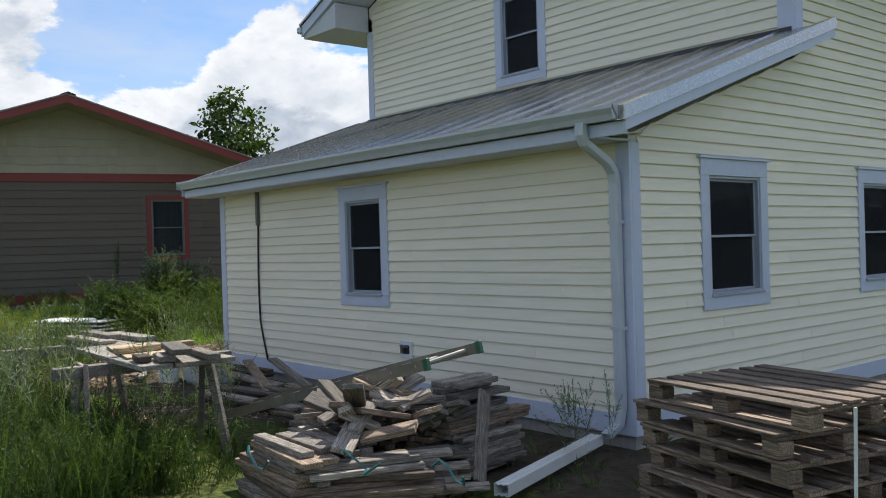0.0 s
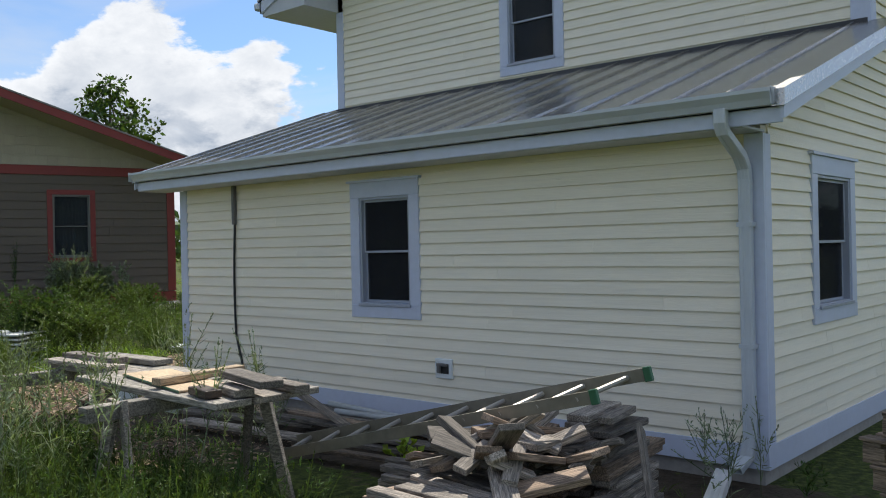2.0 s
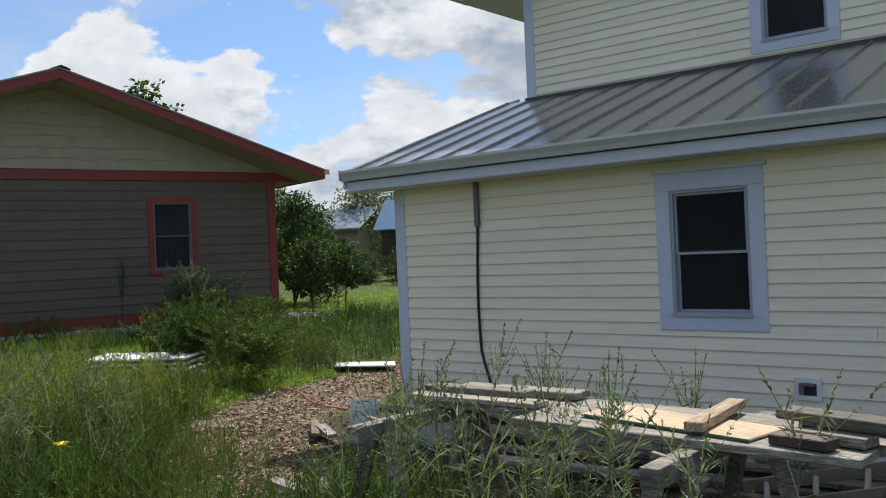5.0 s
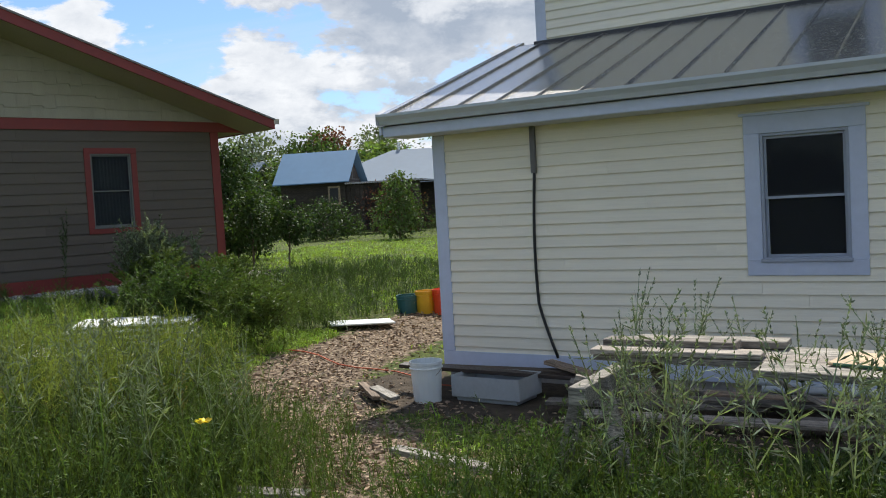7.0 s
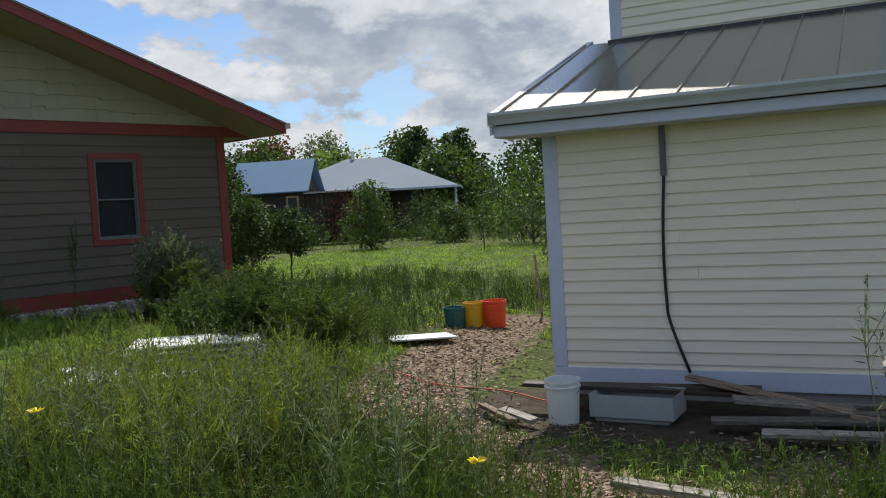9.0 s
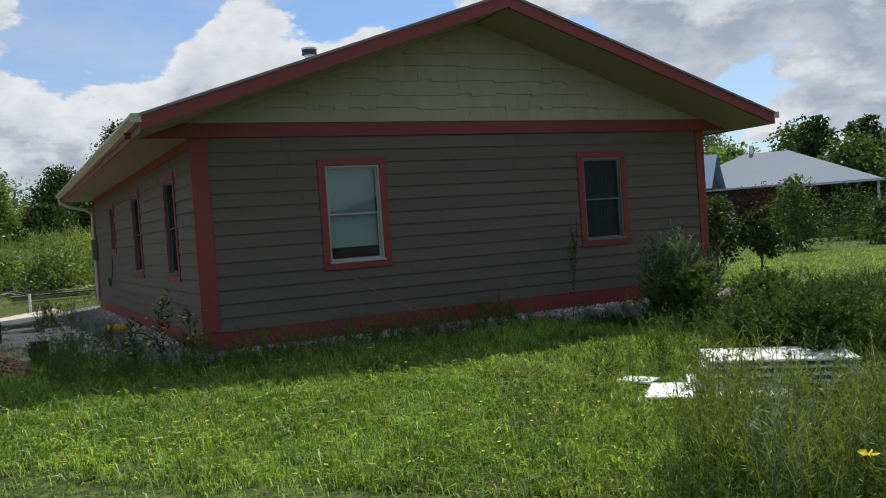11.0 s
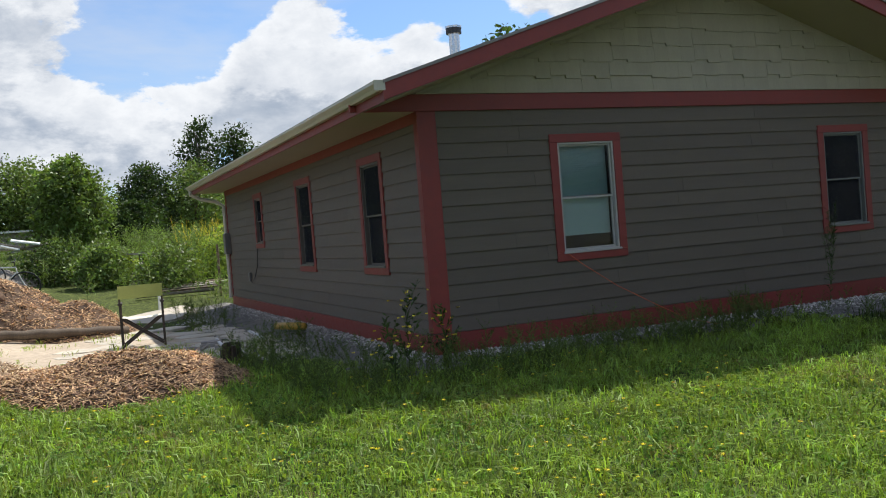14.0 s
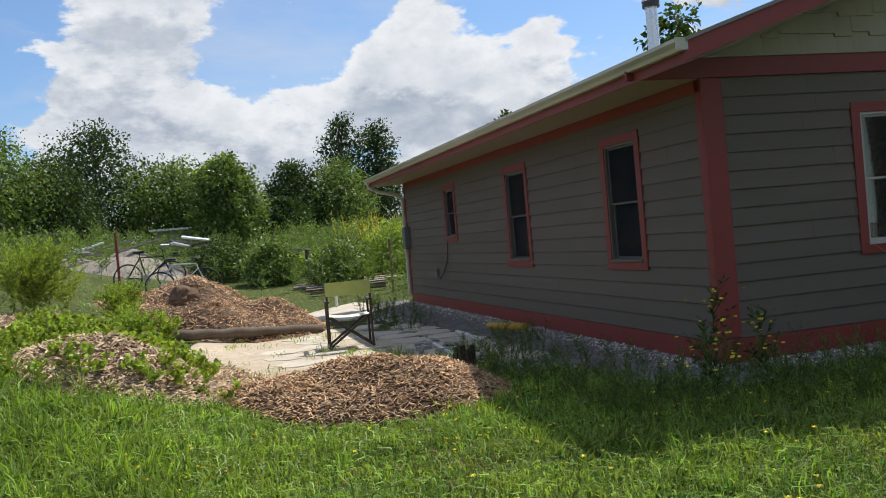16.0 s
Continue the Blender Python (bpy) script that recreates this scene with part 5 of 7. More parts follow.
def mound(name, x, y, rx, ry, h, mat, label, category, seed, chips=0, yaw=0.0, chip_mat=None, chip_size=0.05):
    """A lumpy heap with loose pieces over its surface."""
    rng = random.Random(seed)
    bm = bmesh.new()
    n, r = 40, 16
    ca, sa = math.cos(radians(yaw)), math.sin(radians(yaw))
    def at(u, a):
        px, py = u * rx * math.cos(a), u * ry * math.sin(a)
        X, Y = x + px * ca - py * sa, y + px * sa + py * ca
        wob = 0.65 + 0.35 * noise.noise((X * 1.1, Y * 1.1, seed))
        z = h * (1 - u ** 1.7) * wob + 0.06 * noise.noise((X * 4, Y * 4, seed)) * (1 - u) + 0.02 * noise.noise((X * 15, Y * 15, seed))
        return Vector((X, Y, ground_z(X, Y) + max(z, -0.05 if u > 0.97 else 0.0)))
    rings = [[bm.verts.new(at(k / r, 6.28319 * i / n)) for i in range(n)] for k in range(1, r + 1)]
    c = bm.verts.new(at(0.001, 0))
    for i in range(n):
        bm.faces.new((c, rings[0][i], rings[0][(i + 1) % n]))
    for p, q in zip(rings, rings[1:]):
        for i in range(n):
            bm.faces.new((p[i], q[i], q[(i + 1) % n], p[(i + 1) % n]))
    heap = thing(name, pose(x, y, 0), label, category)
    off = Matrix.Translation((-x, -y, 0))
    bmesh.ops.transform(bm, matrix=off, verts=bm.verts)
    part("body", bm, mat, heap, smooth=True)
    if chips:
        V, F = [], []
        for k in range(chips):
            p = at(rng.random() ** 0.5, rng.uniform(0, 6.28319))
            l, w = chip_size * rng.uniform(0.6, 2.2), chip_size * rng.uniform(0.10, 0.26)
            m = off @ Matrix.Translation(p + Vector((0, 0, 0.008))) @ Euler((rng.uniform(-0.7, 0.7), rng.uniform(-0.6, 0.6), rng.uniform(0, 6.28))).to_matrix().to_4x4()
            V += [tuple(m @ Vector(v)) for v in ((-l / 2, -w / 2, 0), (l / 2, -w / 2, 0), (l / 2, w / 2, 0), (-l / 2, w / 2, 0), (0, 0, w * 0.5))]
            F += [tuple(i + 5 * k for i in f) for f in ((0, 1, 4), (1, 2, 4), (2, 3, 4), (3, 0, 4))]
        me = bpy.data.meshes.new("chip_layer")
        me.from_pydata(V, [], F)
        me.materials.append(chip_mat or CHIPS)
        ob = new("chip_layer", me)
        ob.parent = heap
        tagged(ob, kind="stuff")
    return heap


mound("mulch_heap", -18.6, -6.62, 1.55, 1.0, 0.66, MULCH, "low heap of brown wood mulch by the lawn", "mulch", 1, 9500, 61, SHREDS, 0.06)
mound("mulch_heap", -27.35, -6.45, 2.3, 1.8, 1.15, MULCH, "wide heap of brown wood mulch behind a log", "mulch", 2, 8000, 40, SHREDS, 0.075)
mound("straw_heap", -19.6, -8.7, 1.2, 1.0, 0.4, STRAW, "heap of bleached straw at the garden edge", "straw", 3, 4200, 10, STALKS, 0.085)
mound("straw_heap", -23.2, -9.5, 1.9, 1.3, 0.42, STRAW, "long heap of bleached straw in the garden", "straw", 4, 4200, 0, STALKS, 0.085)
mound("straw_heap", -21.0, -7.7, 1.3, 0.8, 0.2, STRAW, "thin spread of bleached straw", "straw", 5, 2600, 0, STALKS, 0.085)


def log():
    bm = bmesh.new()
    a, b = Vector((-25.2, -7.5, ground_z(-25.2, -7.5) + 0.09)), Vector((-25.7, -4.9, ground_z(-25.7, -4.9) + 0.10))
    pts = [a.lerp(b, k / 10) + Vector((0.015 * math.sin(k * 2), 0, 0.01 * math.cos(k * 3))) for k in range(11)]
    tube(bm, pts, [0.085 + 0.008 * math.sin(k * 1.7) for k in range(11)], 10)
    bmesh.ops.translate(bm, vec=(25.4, 6.2, 0), verts=bm.verts)
    tagged(set_pose(new("log", finish(bm, "log", BARK, smooth=True)), pose(-25.4, -6.2, 0)), "barked log edging the mulch heap", "log")
    bm = bmesh.new()
    bmesh.ops.create_icosphere(bm, subdivisions=3, radius=0.25)
    for v in bm.verts:
        v.co *= 1 + 0.35 * noise.noise(v.co * 5.0) + 0.15 * noise.noise(v.co * 14.0)
        v.co.z = max(v.co.z * 0.95, -0.16)
    tagged(set_pose(new("root_ball", finish(bm, "root_ball", SOD)), pose(-26.8, -7.05, ground_z(-26.8, -7.05) + 0.52)), "clod of brown sod and roots on the mulch heap", "clod")
    bm = bmesh.new()
    for k in range(7):
        t = k * 0.9
        tube(bm, [(0.11 * math.cos(t), 0.09 * math.sin(t), -0.05), (0.12 * math.cos(t), 0.10 * math.sin(t), 0.22 + 0.05 * math.sin(k * 2.3))], [0.05, 0.035], 6)
    tagged(set_pose(new("tree_stump", finish(bm, "tree_stump", DARK_WOOD)), pose(-19.9, -4.95, ground_z(-19.9, -4.95))), "dark splintered stump standing in weeds", "stump")


log()


def directors_chair():
    c = thing("directors_chair", pose(-23.1, -5.25, ground_z(-23.1, -5.25) + 0.04, 0, 0, 76) @ Matrix.Diagonal((1.08, 1.08, 1.08, 1)), "folding director's chair with olive back and bleached seat", "chair")
    # local x across, y towards the front of the seat
    for sx in (-1, 1):
        part("back_post", boxes((sx * 0.29 - 0.014, sx * 0.29 + 0.014, -0.24, -0.205, 0.40, 0.91)), DARK_WOOD, c, bevel=0.003)
        part("armrest", boxes((sx * 0.29 - 0.03, sx * 0.29 + 0.03, -0.25, 0.24, 0.625, 0.65)), DARK_WOOD, c, bevel=0.004)
        part("front_post", boxes((sx * 0.29 - 0.014, sx * 0.29 + 0.014, 0.19, 0.22, 0.02, 0.625)), DARK_WOOD, c, bevel=0.003)
        part("rear_post", boxes((sx * 0.29 - 0.014, sx * 0.29 + 0.014, -0.235, -0.205, 0.02, 0.40)), DARK_WOOD, c, bevel=0.003)
        part("seat_rail", boxes((sx * 0.265 - 0.014, sx * 0.265 + 0.014, -0.22, 0.2, 0.40, 0.435)), DARK_WOOD, c, bevel=0.003)
        part("foot_rail", boxes((sx * 0.29 - 0.018, sx * 0.29 + 0.018, -0.27, 0.25, 0.0, 0.035)), DARK_WOOD, c, bevel=0.003)
    for y in (-0.17, 0.16):
        for s in (-1, 1):
            bm = bmesh.new()
            obox(bm, along((s * 0.27, y + 0.012 * s, 0.42), (-s * 0.27, y + 0.012 * s, 0.03)), 0.67, 0.018, 0.034)
            part("cross_leg", bm, DARK_WOOD, c, bevel=0.002)
    def sling(p0, p1, width, dip, mat, name):
        bm = bmesh.new()
        n = 10
        top, bot = [], []
        for k in range(n + 1):
            s = k / n
            q = Vector(p0).lerp(Vector(p1), s) + Vector(dip) * (4 * s * (1 - s))
            top.append(q)
        w = Vector(width)
        rows = [[bm.verts.new(q + w * u) for u in (0.0, 0.5, 1.0)] for q in top]
        for a, b in zip(rows, rows[1:]):
            for k in range(2):
                bm.faces.new((a[k], a[k + 1], b[k + 1], b[k]))
        ob = part(name, bm, mat, c)
        sol = ob.modifiers.new("cloth", "SOLIDIFY")
        sol.thickness = 0.004
    sling((-0.305, -0.245, 0.715), (0.305, -0.245, 0.715), (0, 0, 0.185), (0, -0.03, 0), CANVAS_OLIVE, "back_canvas")
    sling((-0.27, -0.2, 0.44), (0.27, -0.2, 0.44), (0, 0.39, 0), (0, 0, -0.025), CANVAS_PALE, "seat_canvas")


directors_chair()


def debris():
    bm = bmesh.new()
    a, b = Vector((-22.3, -3.35, 0.56)), Vector((-21.3, -3.30, 0.60))
    tube(bm, [a, a.lerp(b, 0.5), b], [0.055, 0.06, 0.055], 12)
    bmesh.ops.translate(bm, vec=(21.8, 3.3, 0), verts=bm.verts)
    tagged(set_pose(new("yellow_pipe", finish(bm, "yellow_pipe", YELLOW_DULL, smooth=True)), pose(-21.8, -3.3, 0)), "dull yellow drain pipe on the gravel", "pipe")
    for a, b, mat in (((-22.3, -4.35), (-20.6, -4.75), WHITE_METAL), ((-22.9, -3.6), (-21.6, -3.85), WHITE_METAL), ((-21.9, -4.6), (-21.3, -4.9), GREY_WOOD)):
        z = ground_z(*a) + 0.045
        plank("edging_strip", along((*a, z + 0.02), (*b, ground_z(*b) + 0.06)), math.dist(a, b), 0.05, 0.03, mat, "loose strip lying on gravel", "strip", "loose strips on the gravel")
    rng = random.Random(21)
    for k in range(9):
        x, y = -21.6 + rng.uniform(-0.6, 0.6), -4.7 + rng.uniform(-0.5, 0.4)
        plank("brick", pose(x, y, ground_z(x, y) + 0.06, rng.uniform(-8, 8), 0, rng.uniform(0, 180)), 0.2, 0.1, 0.06, CONCRETE, "loose grey paver block on the gravel", "paver", "loose pavers on the gravel")
    for k in range(5):
        x, y = -33.0 - k * 0.5, -2.0 + k * 0.15
        plank("garden_timber", along((x, y - 1.4, ground_z(x, y) + 0.07), (x + 0.3, y + 1.5, ground_z(x, y) + 0.1), rng.uniform(-20, 20)), 2.6 + rng.uniform(-0.6, 0.5), 0.1, 0.06, (GREY_WOOD, BROWN_WOOD, PALE_WOOD)[k % 3], "old timber lying by the garden", "timber", "timbers by the garden")
    bm = bmesh.new()
    pts = [(0.9 * math.cos(t) * (1 + 0.1 * math.sin(3 * t)), 2.6 * math.sin(t) * (1 + 0.08 * math.cos(4 * t))) for t in np.linspace(0, 6.283, 25)[:-1]]
    prism(bm, pts, "z", -0.1, 0.02)
    tagged(set_pose(new("gravel_pad", finish(bm, "gravel_pad", PAVING)), pose(-30.2, -3.3, ground_z(-30.2, -3.3) + 0.03, 0, -3.2, 80)), "pale dusty pad beside the house", "paving", kind="structure")


YELLOW_DULL = material("dull yellow plastic", (0.42, 0.25, 0.03), 0.6, vary=0.15, grain=8, stain=0.3, stain_colour=(0.2, 0.13, 0.04))
debris()


def bicycle(m, mat, label):
    b = thing("bicycle", m, label, "bicycle", "bicycles in the garden")
    R = 0.335
    for x in (0.0, 1.03):
        bm = bmesh.new()
        ring = [(x + R * math.cos(t), 0.0, R + R * math.sin(t)) for t in np.linspace(0, 6.28319, 29)]
        tube(bm, ring, 0.02, 6, caps=False)
        wheel = part("wheel", bm, BLACK, b)
        bm = bmesh.new()
        for k in range(14):
            t = 6.28319 * k / 14
            tube(bm, [(x, 0, R), (x + R * math.cos(t), 0, R + R * math.sin(t))], 0.003, 3, caps=False)
        tube(bm, [(x, -0.05, R), (x, 0.05, R)], 0.03, 8)
        part("spokes", bm, ALUMINIUM, wheel)
    bm = bmesh.new()
    bb, seat, head, fork = (0.44, 0, 0.29), (0.30, 0, 0.82), (0.86, 0, 0.80), (0.89, 0, 0.68)
    for p, q in ((bb, seat), (seat, head), (bb, fork), (head, fork), ((0, 0, R), seat), ((0, 0, R), bb), (fork, (1.03, 0, R))):
        tube(bm, [p, q], 0.017, 6)
    part("frame", bm, mat, b)
    bm = bmesh.new()
    tube(bm, [(0.30, 0, 0.82), (0.285, 0, 0.93)], 0.013, 6)
    obox(bm, pose(0.28, 0, 0.95), 0.26, 0.12, 0.04)
    part("saddle", bm, BLACK, b, bevel=0.01)
    bm = bmesh.new()
    tube(bm, [(0.86, 0, 0.80), (0.84, 0, 0.95)], 0.013, 6)
    tube(bm, [(0.82, -0.28, 0.97), (0.87, -0.12, 0.95), (0.87, 0.12, 0.95), (0.82, 0.28, 0.97)], 0.012, 6)
    part("handlebar", bm, BLACK, b)
    bm = bmesh.new()
    tube(bm, [(0.44, -0.05, 0.29), (0.44, 0.05, 0.29)], 0.09, 12)
    tube(bm, [(0.44, -0.07, 0.29), (0.54, -0.08, 0.16), (0.54, -0.16, 0.15)], 0.012, 5)
    part("crank", bm, ALUMINIUM, b)


bicycle(pose(-32.2, -6.75, ground_z(-32.2, -6.4), 8, 0, 75), WHITE_METAL, "white bicycle leaning in tall grass")
bicycle(pose(-33.0, -7.4, ground_z(-33.0, -7.4), -10, 0, 70), BLACK, "dark bicycle leaning among weeds")


def far_garden():
    rng = random.Random(31)
    heap = mound("scrap_heap", -39.5, -6.6, 1.6, 2.6, 0.9, GREY_WOOD, "heap of pale scrap timber and plastic", "scrap", 9)
    for k in range(16):
        bm = bmesh.new()
        obox(bm, pose(rng.uniform(-0.8, 0.8), rng.uniform(-2, 2), 0.7 + rng.uniform(0, 0.25) + ground_z(-39.5, -6.6), rng.uniform(-20, 20), rng.uniform(-20, 20), rng.uniform(50, 120)), rng.uniform(0.6, 2.0), 0.12, 0.05)
        part("scrap_piece", bm, (PALE_WOOD, WHITE_PLASTIC, GREY_WOOD)[k % 3], heap)
    for x, y, h, mat, lab in ((-35.2, -7.4, 1.35, RED, "rusty red metal fence post"), (-32.3, -0.9, 1.4, BROWN_WOOD, "thin wooden garden post"), (-33.5, 0.4, 1.4, BROWN_WOOD, "thin wooden garden post"), (-31.0, -2.9, 0.5, WHITE_PLASTIC, "short white marker post")):
        bm = bmesh.new()
        tube(bm, [(0, 0, -0.1), (0.01, 0, h)], 0.035, 6)
        tagged(set_pose(new("garden_post", finish(bm, "garden_post", mat)), pose(x, y, ground_z(x, y))), lab, "post", "garden posts")
    t = thing("garden_table", pose(-37.0, -2.6, ground_z(-37, -2.6), 0, 0, 80), "old wooden table standing in the weeds", "table")
    part("tabletop", boxes((-0.9, 0.9, -0.4, 0.4, 0.9, 0.95)), PALE_WOOD, t)
    for x in (-0.8, 0.8):
        for y in (-0.32, 0.32):
            part("leg", boxes((x - 0.04, x + 0.04, y - 0.04, y + 0.04, -0.05, 0.9)), GREY_WOOD, t)
    cr = thing("wire_crate", pose(-38.5, -9.2, ground_z(-38.5, -9.2) + 0.5), "pale slatted crate on a heap", "crate")
    for k in range(5):
        part("slat", boxes((-0.02, 0.02, -0.4 + k * 0.2 - 0.02, -0.4 + k * 0.2 + 0.02, -0.5, 0.35)), PALE_WOOD, cr)
    part("top_rail", boxes((-0.03, 0.03, -0.45, 0.45, 0.35, 0.42)), PALE_WOOD, cr)
    bm = bmesh.new()
    ring = [(0.9 * math.cos(t), 0.0, 0.9 + 0.9 * math.sin(t)) for t in np.linspace(0, 6.28319, 33)]
    tube(bm, ring, 0.05, 6, caps=False)
    ring = [(0.7 * math.cos(t), 0.1, 0.9 + 0.7 * math.sin(t)) for t in np.linspace(0, 6.28319, 33)]
    tube(bm, ring, 0.04, 6, caps=False)
    for k in range(8):
        tube(bm, [(0, 0.05, 0.9), (0.9 * math.cos(k * 0.785), 0, 0.9 + 0.9 * math.sin(k * 0.785))], 0.025, 4)
    tagged(set_pose(new("implement_wheel", finish(bm, "implement_wheel", DARK_WOOD)), pose(-52, -11.2, ground_z(-52, -11), 0, 0, 75)), "large dark spoked implement wheel in the field", "wheel")
    shed = thing("low_shed", pose(-58.0, -1.5, ground_z(-58, -1.5), 0, 0, 80), "low grey shed behind the far trees", "shed")
    part("wall", boxes((-2.0, 2.0, -1.5, 1.5, -0.9, 0.9)), CONCRETE, shed)
    part("roof", boxes((-2.3, 2.3, -1.9, 1.9, 0.9, 1.0)), ROOFING, shed)


far_garden()


def far_buildings():
    # steep blue-metal shed with a lean-to
    s = thing("garden_shed", pose(-30.2, 26.7, 0.95, 0, 0, 21), "dark wooden shed with a steep blue metal roof", "shed")
    part("wall", boxes((-1.6, 1.6, -1.4, 1.4, -0.3, 2.15)), WOOD_WALL, s)
    for sy in (-1, 1):
        bm = bmesh.new()
        prism(bm, ((sy * 1.75, 1.95), (sy * 1.75, 2.0), (0.0, 3.55), (0.0, 3.5)), "x", -1.9, 1.9)
        part("roof_slope", bm, BLUE_ROOF, s)
    for sx in (-1.55, 1.5):
        bm = bmesh.new()
        prism(bm, ((-1.4, 2.15), (1.4, 2.15), (0.0, 3.4)), "x", sx, sx + 0.05)
        part("gable_panel", bm, WOOD_WALL, s)
    part("gable_batten", boxes((1.56, 1.6, -0.03, 0.03, 2.1, 3.4), (1.56, 1.6, -1.3, 1.3, 2.1, 2.16)), PALE_WOOD, s)
    part("window", boxes((0.75, 1.35, -1.44, -1.38, 0.9, 1.8)), FRESH_WOOD, s)
    part("pane", boxes((0.85, 1.25, -1.46, -1.44, 1.0, 1.7)), ROOM_SHADE, s)
    part("lean_to_roof", boxes((1.6, 5.4, -1.5, 1.6, 1.85, 1.93)), ROOFING, s)
    part("lean_to_wall", boxes((1.6, 5.2, -1.3, -1.22, -0.3, 1.83)), WOOD_WALL, s)
    for k in range(16):
        part("plank", boxes((1.65 + k * 0.22, 1.83 + k * 0.22, -1.34, -1.3, -0.3, 1.75 + 0.04 * (k % 3))), WOOD_WALL, s)
    # low pavilion with a hipped pale metal roof
    p = thing("pavilion", pose(-29.9, 34.5, 0.45, 0, 0, 24) @ Matrix.Diagonal((1.19, 1.19, 1.19, 1)), "low dark building with a pale hipped metal roof", "pavilion")
    part("wall", boxes((-3.0, 2.4, -2.6, 2.6, -0.3, 2.0)), WOOD_WALL, p)
    bm = bmesh.new()
    lo = [bm.verts.new(v) for v in ((-4.4, -3.6, 2.05), (4.4, -3.6, 2.05), (4.4, 3.6, 2.05), (-4.4, 3.6, 2.05))]
    hi = [bm.verts.new(v) for v in ((-0.9, 0, 3.65), (0.9, 0, 3.65))]
    for f in ((lo[0], lo[1], hi[1], hi[0]), (lo[1], lo[2], hi[1]), (lo[2], lo[3], hi[0], hi[1]), (lo[3], lo[0], hi[0]), (lo[3], lo[2], lo[1], lo[0])):
        bm.faces.new(f)
    part("roof", bm, PALE_ROOF, p)
    part("eave_edge", boxes((-4.42, 4.42, -3.64, -3.6, 1.98, 2.07), (4.4, 4.44, -3.6, 3.6, 1.98, 2.07)), TRIM, p)
    for x, y in ((4.2, -3.4), (4.2, 3.4), (0.0, -3.4), (-4.2, -3.4)):
        part("post", boxes((x - 0.05, x + 0.05, y - 0.05, y + 0.05, -0.3, 2.05)), TRIM, p)
    bm = bmesh.new()
    tube(bm, [(-0.6, 0, 3.4), (-0.6, 0, 4.0)], 0.09, 8)
    part("flue", bm, STEEL, p)
    # beige house glimpsed past the brown one
    b = thing("beige_house", pose(-52.0, 40.5, 0.8, 0, 0, 20), "distant beige house with a pale metal roof", "house")
    part("wall", boxes((-4.0, 4.0, -3.0, 3.0, -1.0, 3.0)), BEIGE, b)
    for sy in (-1, 1):
        bm = bmesh.new()
        prism(bm, ((sy * 3.6, 2.8), (sy * 3.6, 2.95), (0.0, 4.6), (0.0, 4.45)), "x", -4.5, 4.5)
        part("roof_slope", bm, PALE_ROOF, b)
    # Window boxes coloured as the shade of the room inside.
    for x in (-2.2, 0.4, 2.6):
        part("window", boxes((x - 0.4, x + 0.4, -3.05, -2.98, 1.0, 2.2)), ROOM_SHADE, b)
    w = thing("white_house", pose(-4.5, 46, 0.0, 0, 0, 10), "distant white house among trees", "house")
    part("wall", boxes((-4.0, 4.0, -3.0, 3.0, -1.0, 3.2)), WHITE_PLASTIC, w)
    for sy in (-1, 1):
        bm = bmesh.new()
        prism(bm, ((sy * 3.6, 3.0), (sy * 3.6, 3.15), (0.0, 4.8), (0.0, 4.65)), "x", -4.5, 4.5)
        part("roof_slope", bm, ROOFING, w)
    for x in (-3.0, -1.2, 1.5):
        part("window", boxes((x - 0.4, x + 0.4, -3.05, -2.98, 1.2, 2.4)), ROOM_SHADE, w)
    bm = bmesh.new()
    tube(bm, [(0, 0, -0.2), (-0.08, 0, 0.95)], 0.02, 6)
    tagged(set_pose(new("marker_stake", finish(bm, "marker_stake", GREY_WOOD)), pose(-9.0, 4.6, ground_z(-9, 4.6))), "grey stake standing in tall grass", "stake")


WOOD_WALL = wood("dark weathered boards", (0.075, 0.058, 0.045))
BLUE_ROOF = material("blue grey metal roof", (0.13, 0.235, 0.36), 0.65, 0.0, vary=0.06, grain=3, bump=0.03, spec=0.2)
PALE_ROOF = material("pale galvanised roof", (0.20, 0.24, 0.285), 0.8, 0.0, vary=0.05, grain=3, bump=0.02, spec=0.1)
far_buildings()

# ---- plants ----
def bulk(name, V, F, mat, label="", category="", kind="", parent=None):
    """One mesh from arrays of corners and faces."""
    V, F = np.asarray(V, np.float32), np.asarray(F, np.int32)
    me = bpy.data.meshes.new(name)
    me.vertices.add(len(V))
    me.vertices.foreach_set("co", V.ravel())
    me.loops.add(F.size)
    me.loops.foreach_set("vertex_index", F.ravel())
    me.polygons.add(len(F))
    me.polygons.foreach_set("loop_start", np.arange(len(F), dtype=np.int32) * F.shape[1])
    me.update(calc_edges=True)
    me.materials.append(mat)
    ob = new(name, me)
    ob.parent = parent
    return tagged(ob, label, category, kind=kind)


def turns(rng, n, tilt):
    """Random turns about the upright, after a random lean."""
    a, t, b = rng.uniform(0, 2 * np.pi, n), rng.normal(0, tilt, n), rng.uniform(0, 2 * np.pi, n)
    ca, sa, ct, st = np.cos(a), np.sin(a), np.cos(t), np.sin(t)
    z = np.zeros(n)
    spin = np.stack((np.stack((ca, -sa, z), 1), np.stack((sa, ca, z), 1), np.stack((z, z, z + 1), 1)), 1)
    lean = np.stack((np.stack((z + 1, z, z), 1), np.stack((z, ct, -st), 1), np.stack((z, st, ct), 1)), 1)
    cb, sb = np.cos(b), np.sin(b)
    spin2 = np.stack((np.stack((cb, -sb, z), 1), np.stack((sb, cb, z), 1), np.stack((z, z, z + 1), 1)), 1)
    return spin2 @ lean @ spin


